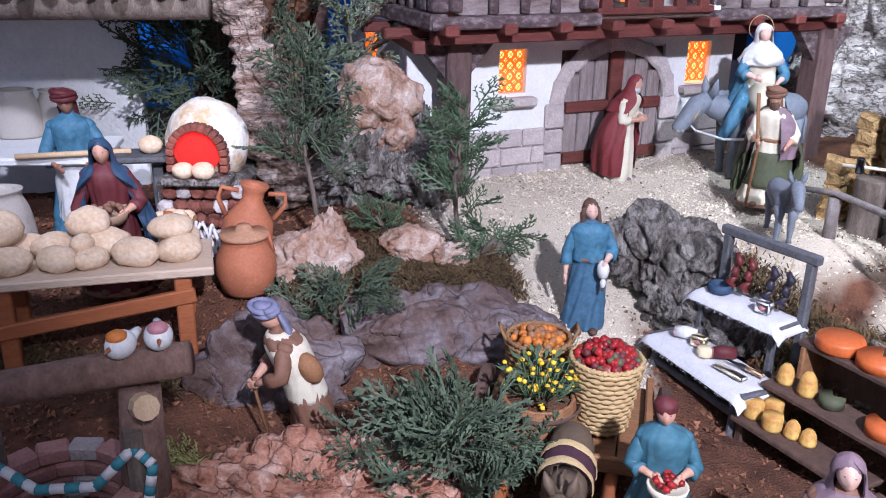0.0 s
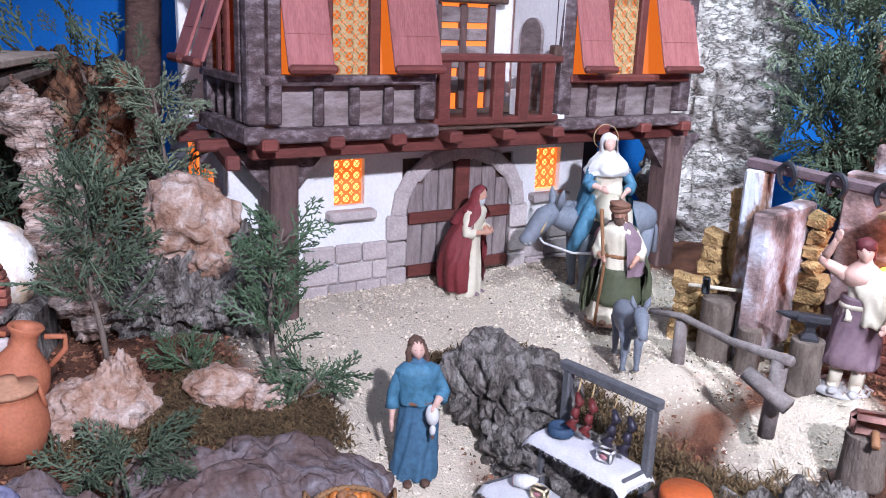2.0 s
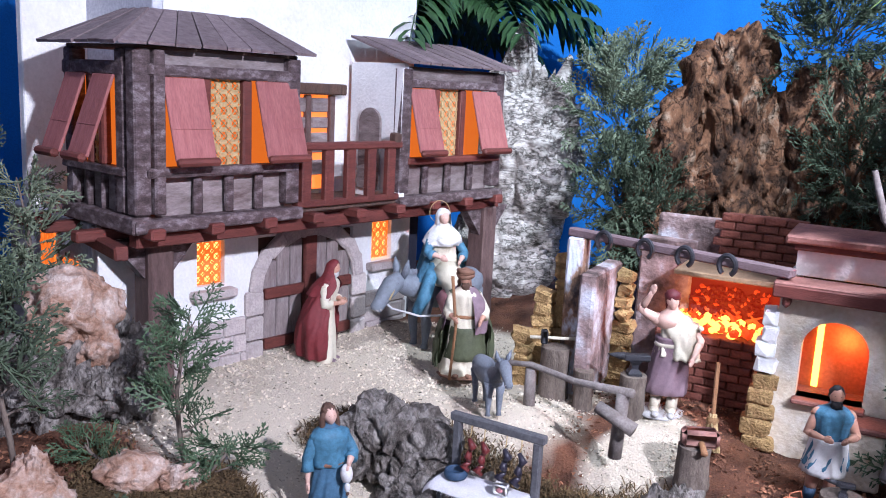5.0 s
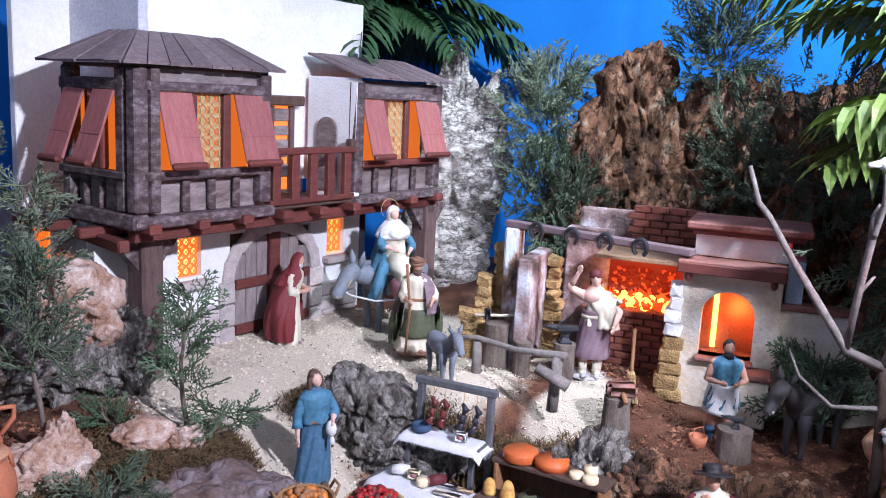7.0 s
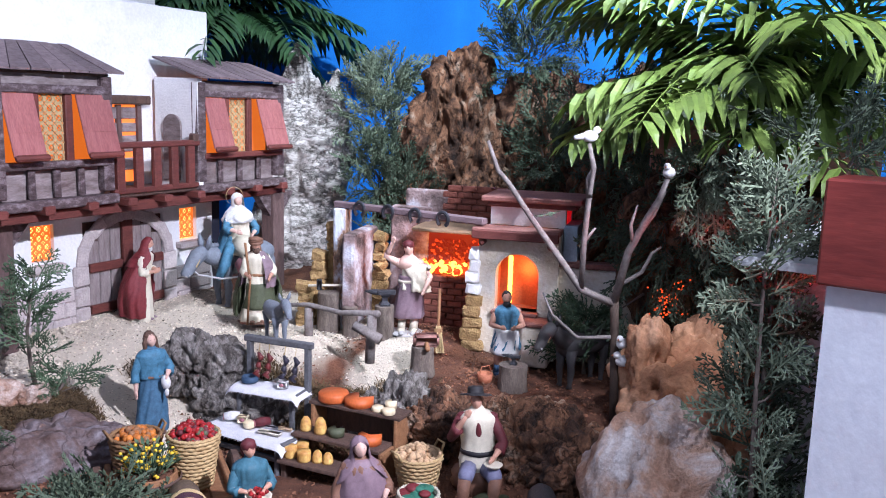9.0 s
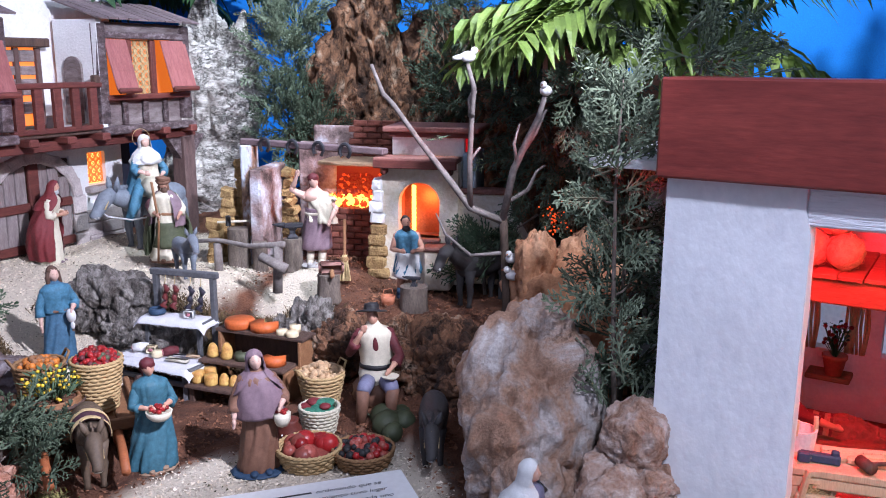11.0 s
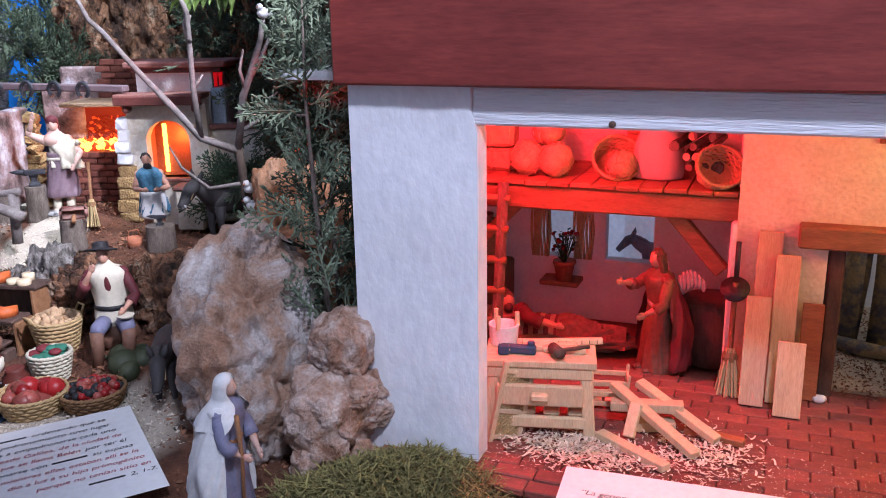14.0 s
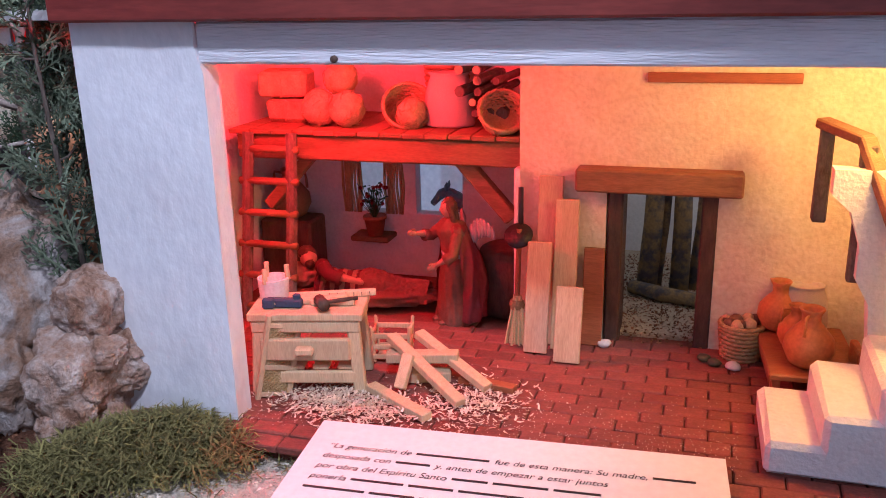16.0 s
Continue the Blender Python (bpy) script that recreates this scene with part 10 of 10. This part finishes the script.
solid("sawdust", g, bpy.data.materials["wood_shaving"], SHOP, "fine pale sawdust specks on the brick floor", "sawdust", kind="stuff", smooth=False)

# leaning planks
for i, (u, w, h, v, m, a) in enumerate(((0.345, 0.036, 0.255, 0.322, WOOD_PALE, 8), (0.372, 0.034, 0.225, 0.306, WOOD_PALE, 9), (0.336, 0.035, 0.165, 0.286, WOOD_PALE, 11), (0.412, 0.030, 0.150, 0.335, WOOD_ORANGE, 4), (0.386, 0.038, 0.110, 0.262, WOOD_PALE, 13))):
    g = Geo().box((0, 0, h / 2), (w, 0.008, h), 0, 0.001)
    solid("plank", g, m, sp(u, v, FLOOR + 0.001, 0, -a), "sawn plank leaning against the wall" if m is WOOD_PALE else "orange-brown plank leaning against the wall", "plank", "planks against the wall", smooth=False)
b = broom(0, 0, 0, 0, 0.1, "straw broom standing by the white post")
bpy.data.objects["broom.001"].matrix_basis = sp(0.300, 0.318, FLOOR, 0, -8) @ Matrix.Scale(0.175, 4)

# doorway, yard behind it
t = thing("doorway", sp(0, 0, 0), "doorway with an oak lintel and dark red jambs", "door", kind="structure")
part("lintel", Geo().box((0.497, 0.352, 1.158), (0.230, 0.036, 0.034), 0, 0.003), WOOD_OAK, t)
for u in (0.438, 0.570):
    part("jamb", Geo().box((u, 0.400, 1.02), (0.022, 0.075, 0.25), 0, 0.003), WOOD_DARK, t)
g = Geo().box((0.53, 0.62, FLOOR - 0.006), (0.50, 0.44, 0.012), 0)
solid("yard_floor", g, mat("pale_yard_sand", (0.50, 0.42, 0.30), (0.36, 0.28, 0.18), 0.95, 30, 260, 0.8, dist=0.005), SHOP, "pale sandy yard behind the doorway", "ground", kind="structure", smooth=False)
wall("wall_yard", [((0.53, 0.84, 1.1), (0.52, 0.02, 0.42)), ((0.30, 0.62, 1.1), (0.02, 0.40, 0.42)), ((0.78, 0.62, 1.1), (0.02, 0.40, 0.42))], WHITE, "white wall round the small yard")
for i, (u, v, r, lean) in enumerate(((0.475, 0.60, 0.017, 5), (0.492, 0.62, 0.007, 8), (0.530, 0.61, 0.016, -2), (0.556, 0.63, 0.012, 6))):
    g = Geo().tube([(0, 0, -0.005), (0.003, 0, 0.12), (0.0, 0, 0.26)], [r * 1.1, r, r * 0.9], 0, 11, wob=0.07)
    solid("tree_trunk", g, mat("lichened_bark", (0.30, 0.20, 0.09), (0.10, 0.09, 0.09), 0.9, 40, 200, 0.9, contrast=0.08) if i == 0 else bpy.data.materials["lichened_bark"], sp(u, v, FLOOR, 0, 0, lean * 0.4), "grey trunk with ochre lichen in the yard", "trunk", "trunks in the yard")
g = Geo().tube([(-0.05, 0.03, 0.012), (0.0, 0.0, 0.013), (0.06, -0.015, 0.012)], [0.012, 0.013, 0.012], 0, 10, wob=0.06)
solid("fallen_log", g, bpy.data.materials["lichened_bark"], sp(0.50, 0.55, FLOOR), "lichened log lying in the yard", "log")
g = Geo()
for i in range(3500):
    u, v = rnd.uniform(0.40, 0.66), rnd.uniform(0.36, 0.80)
    if v < 0.41 and rnd.random() < 0.5:
        continue
    s = rnd.uniform(0.0015, 0.004)
    q = [Vector((rnd.gauss(0, 1), rnd.gauss(0, 1), rnd.gauss(0, 0.6))).normalized() * s + Vector((u, v, FLOOR + 0.001)) for _ in range(4)]
    g.add(q, [(0, 1, 2), (0, 3, 1), (0, 2, 3), (1, 3, 2)])
solid("yard_granules", g, GRANULE_BROWN, SHOP, "loose brown granules in the small yard", "granules", kind="stuff", smooth=False)
lamp("yard_bulb", "POINT", SHOP @ Vector((0.62, 0.60, 1.28)), (0, 0, 0), 0.5, (1.0, 0.92, 0.8), 0.02)
g = Geo().box((0, 0, 0), (0.20, 0.004, 0.014), 0, 0.001)
solid("orange_strip", g, WOOD_ORANGE, sp(0.575, 0.360, 1.302), "orange wooden strip high on the wall", "trim", kind="structure", smooth=False)


# jugs on their stand, stairs and rail
def jug_stand():
    t = thing("jug_stand", sp(0.705, 0.285, FLOOR, 3), "low orange-brown wooden stand for water jugs", "stand")
    part("top", Geo().box((0, 0, 0.044), (0.115, 0.19, 0.009), 0), WOOD_ORANGE, t)
    for sx in (-1, 1):
        for sy in (-1, 1):
            part("leg", Geo().box((sx * 0.048, sy * 0.085, 0.020), (0.012, 0.012, 0.042), 0), WOOD_ORANGE, t)
    part("apron", Geo().box((-0.052, 0, 0.033), (0.006, 0.16, 0.014), 0), WOOD_ORANGE, t)
    part("end_rail", Geo().box((0.052, -0.05, 0.062), (0.010, 0.05, 0.028), 0), WOOD_ORANGE, t)


jug_stand()
JT = FLOOR + 0.049
JUGS = mat("orange_clay_jug", (0.52, 0.20, 0.06), (0.42, 0.15, 0.045), 0.5, 30, 200, 0.15)
for i, (u, v, s, tr, lab) in enumerate(((0.700, 0.228, 0.078, 70, "round orange clay jug with a handle"), (0.672, 0.345, 0.072, 120, "orange clay jug at the back of the stand"), (0.690, 0.285, 0.060, 200, "small glazed orange jug"))):
    amphora("clay_jug", lab, 0, 0, 0, s, JUG, handles=1 if i else 2, m=JUGS).matrix_basis = sp(u, v, JT, tr)
b = sack(0, 0, 0, 0.1, "pale cloth sack behind the jugs")
b.matrix_basis = sp(0.705, 0.352, JT, 10) @ Matrix.Scale(0.066, 4)
shop_basket("small straw basket filled with mushrooms", 0.625, 0.345, FLOOR, 0.030, 0.024, 0.050, 8, WICKER)
hp = heap("mushrooms", "brown mushrooms heaped in a straw basket", 0, 0, 0, 0.026, 12, 0.009, [WOOD_PALE, P_BROWN], 14, 0.4)
hp.matrix_basis = sp(0.625, 0.345, FLOOR + 0.048)
for i, (u, v, s, m) in enumerate(((0.432, 0.335, 0.011, P_WHITE), (0.575, 0.318, 0.010, P_GREEN), (0.590, 0.305, 0.010, P_GREEN), (0.615, 0.296, 0.011, P_WHITE))):
    solid("pebble", Geo().blob((0, 0, s * 0.5), (s, s * 0.8, s * 0.6), 0, 2, 0.3, 2, i), m, sp(u, v, FLOOR), "small pebble on the brick floor", "pebble", "pebbles")


def stairs():
    t = thing("stairs", sp(0, 0, 0), "white plastered steps rising along the side wall", "stairs")
    for k, (u0, z) in enumerate(((0.640, 0.945), (0.697, 0.985), (0.750, 1.025), (0.80, 1.065))):
        part("step", Geo().box(((u0 + 0.87) / 2, 0.10, (FLOOR + z) / 2), (0.87 - u0, 0.150, z - FLOOR), 0, 0.006, rough=0.0015), WHITE, t)
    g = Geo()
    prof = [(0.760, 0.98), (0.752, 1.06), (0.735, 1.09), (0.735, 1.13), (0.722, 1.17), (0.70, 1.19), (0.70, 1.22), (0.86, 1.22), (0.86, 0.98)]
    vs = [(u, v, z) for v in (0.175, 0.20) for u, z in prof]
    n = len(prof)
    g.add(vs, [tuple(range(n)), tuple(range(n, 2 * n))[::-1], *[(i, n + i, n + (i + 1) % n, (i + 1) % n) for i in range(n)]])
    part("stair_wall", g, WHITE, t)
    r = part("handrail", Geo().beam((0.690, 0.255, 1.262), (0.735, 0.20, 1.250), 0.022, 0.012, 0, 0.002), WOOD_OAK, t, "rough oak handrail")
    part("rail", Geo().beam((0.733, 0.203, 1.252), (0.790, 0.12, 1.10), 0.022, 0.012, 0, 0.002), WOOD_OAK, r)
    for u, v, z0, z1 in ((0.697, 0.248, 1.14, 1.256), (0.737, 0.198, 1.08, 1.245), (0.778, 0.135, 0.985, 1.125)):
        part("post", Geo().box((u, v, (z0 + z1) / 2), (0.017, 0.016, z1 - z0), 0, 0.002, rough=0.0008), BARK, r)


stairs()
g = Geo().tube([(0, 0, 0), (0, -0.004, 0)], 0.004, 0, 10)
solid("nail", g, WOOD_DARK, sp(0.17, -0.006, 1.357), "dark nail head in the white lintel", "nail")

# ---- printed cards ----
def lettering(word, ink):
    cu = bpy.data.curves.new("text_line", "FONT")
    cu.body, cu.size, cu.shear = word, 0.0138, 0.25
    tmp = bpy.data.objects.new("text_line", cu)
    me = bpy.data.meshes.new_from_object(tmp)
    bpy.data.objects.remove(tmp)
    me.materials.append(ink)
    return me, max(v.co.x for v in me.vertices)


def card(m, w, h, lines, label, top=0.036, flush_right=False):
    """A white card lying flat, w long and h deep; each line is a row of words and bars (numbers are bar lengths); an ink changes the colour."""
    t = thing("text_card", m, label, "card")
    part("sheet", Geo().box((0, 0, 0), (w, h, 0.0012), 0, 0.0003), PAPER, t)
    for k, words in enumerate(lines):
        ink, row, x = INK, [], 0.0
        for word in words:
            if isinstance(word, str):
                me, wide = lettering(word, ink)
                row.append((x, me, wide, ink))
            elif isinstance(word, float):
                wide = word
                row.append((x, None, wide, ink))
            else:
                ink = word
                continue
            x += wide + 0.0055
        x0, y = (w / 2 - 0.035 - x + 0.004 * k) if flush_right else (-w / 2 + 0.026), h / 2 - top - k * 0.0205
        for x, me, wide, ink in row:
            if me:
                ob = new("text_line", me)
                ob.parent, ob.location = t, (x0 + x, y, 0.0012)
            else:
                part("bar", Geo().box((x0 + x + wide / 2, y + 0.0045, 0.0010), (wide, 0.0036, 0.0006), 0, 0.0001), ink, t)


# left card: its far edge runs from (0.507, 0.444) towards the cart
e = Vector((-0.930, 0.368, 0)).normalized()
n = Vector((0.368, 0.930, 0)).normalized()
CARD_A = Matrix((( -e.x, n.x, 0, 0), (-e.y, n.y, 0, 0), (0, 0, 1, 0), (0, 0, 0, 1)))
c = Vector((0.507, 0.444, 0.905)) + e * 0.235 - n * 0.135
CARD_A.translation = c
card(CARD_A, 0.47, 0.27, [("salió un edicto de", 0.10, "ordenando que se"), ("el mundo. Este primer empadronamiento tuvo lugar",), ("de Siria", 0.05, "Iban todos a empadronarse cada uno"),
     (INK_RED, "también", 0.04, "desde Galilea, de la ciudad de"), (INK_RED, "a la ciudad de", 0.045, "que se llama Belén", INK, "por ser él"), (0.045, "para empadronarse con", 0.045, "su esposa"),
     ("que", INK_RED, "mientras ellos estaban allí se le"), (INK_RED, "dio a luz a su hijo primogénito"), (INK_RED, "porque no tenían sitio en"), (0.045, "2, 1-7.")], "white printed card with black and red lines", 0.036, True)
g = Vector((0.169, -0.449, 0)).normalized()
n = Vector((0.449, 0.169, 0)).normalized()
CARD_B = Matrix(((g.x, n.x, 0, 0), (g.y, n.y, 0, 0), (0, 0, 1, 0), (0, 0, 0, 1)))
CARD_B.translation = Vector((0.735, -0.196, 0.912)) + g * 0.238 - n * 0.14
CARD_B = CARD_B @ pose(0, 0, 0, 2, 0, 0)
card(CARD_B, 0.476, 0.28, [("“La generación de", 0.085, "fue de esta manera: Su madre,", 0.045), ("desposada con", 0.04, "y, antes de empezar a estar juntos"), ("por obra del Espíritu Santo", 0.04, 0.06, 0.05), ("ponerla", 0.06, 0.05, 0.07, 0.05, 0.06), (0.07, 0.05, 0.06, 0.08, 0.05)], "white printed card with black gothic lines", 0.058)

# ---- bricks of the workshop floor ----
BRICKS = [mesh_of("floor_brick", Geo().box((0, 0, 0), (0.0535, 0.0265, 0.010), 0, 0.0016, rough=0.0004), FLOOR_TILE) for _ in range(5)]
rnd = random.Random(77)
for j in range(14):
    for i in range(21):
        u = -0.215 + i * 0.055 + (0.0275 if j % 2 else 0.0)
        v = -0.012 + j * 0.028
        if u > 0.85 or (v > 0.36 and u > 0.29) or (u < -0.13 and v < 0.2):
            continue
        ob = new("brick", BRICKS[rnd.randrange(5)])
        ob.parent = FLOOR_OB
        ob.matrix_basis = pose(u, v, FLOOR - 0.0055 + rnd.uniform(-0.0008, 0.0008), rnd.uniform(-0.5, 0.5), rnd.uniform(-0.5, 0.5), rnd.uniform(-0.8, 0.8))
for i in range(18):
    ob = new("brick", BRICKS[rnd.randrange(5)])
    ob.parent = FLOOR_OB
    ob.matrix_basis = pose(0.0 + i * 0.0545, -0.035, FLOOR - 0.010, 4, 0, rnd.uniform(-1, 1))
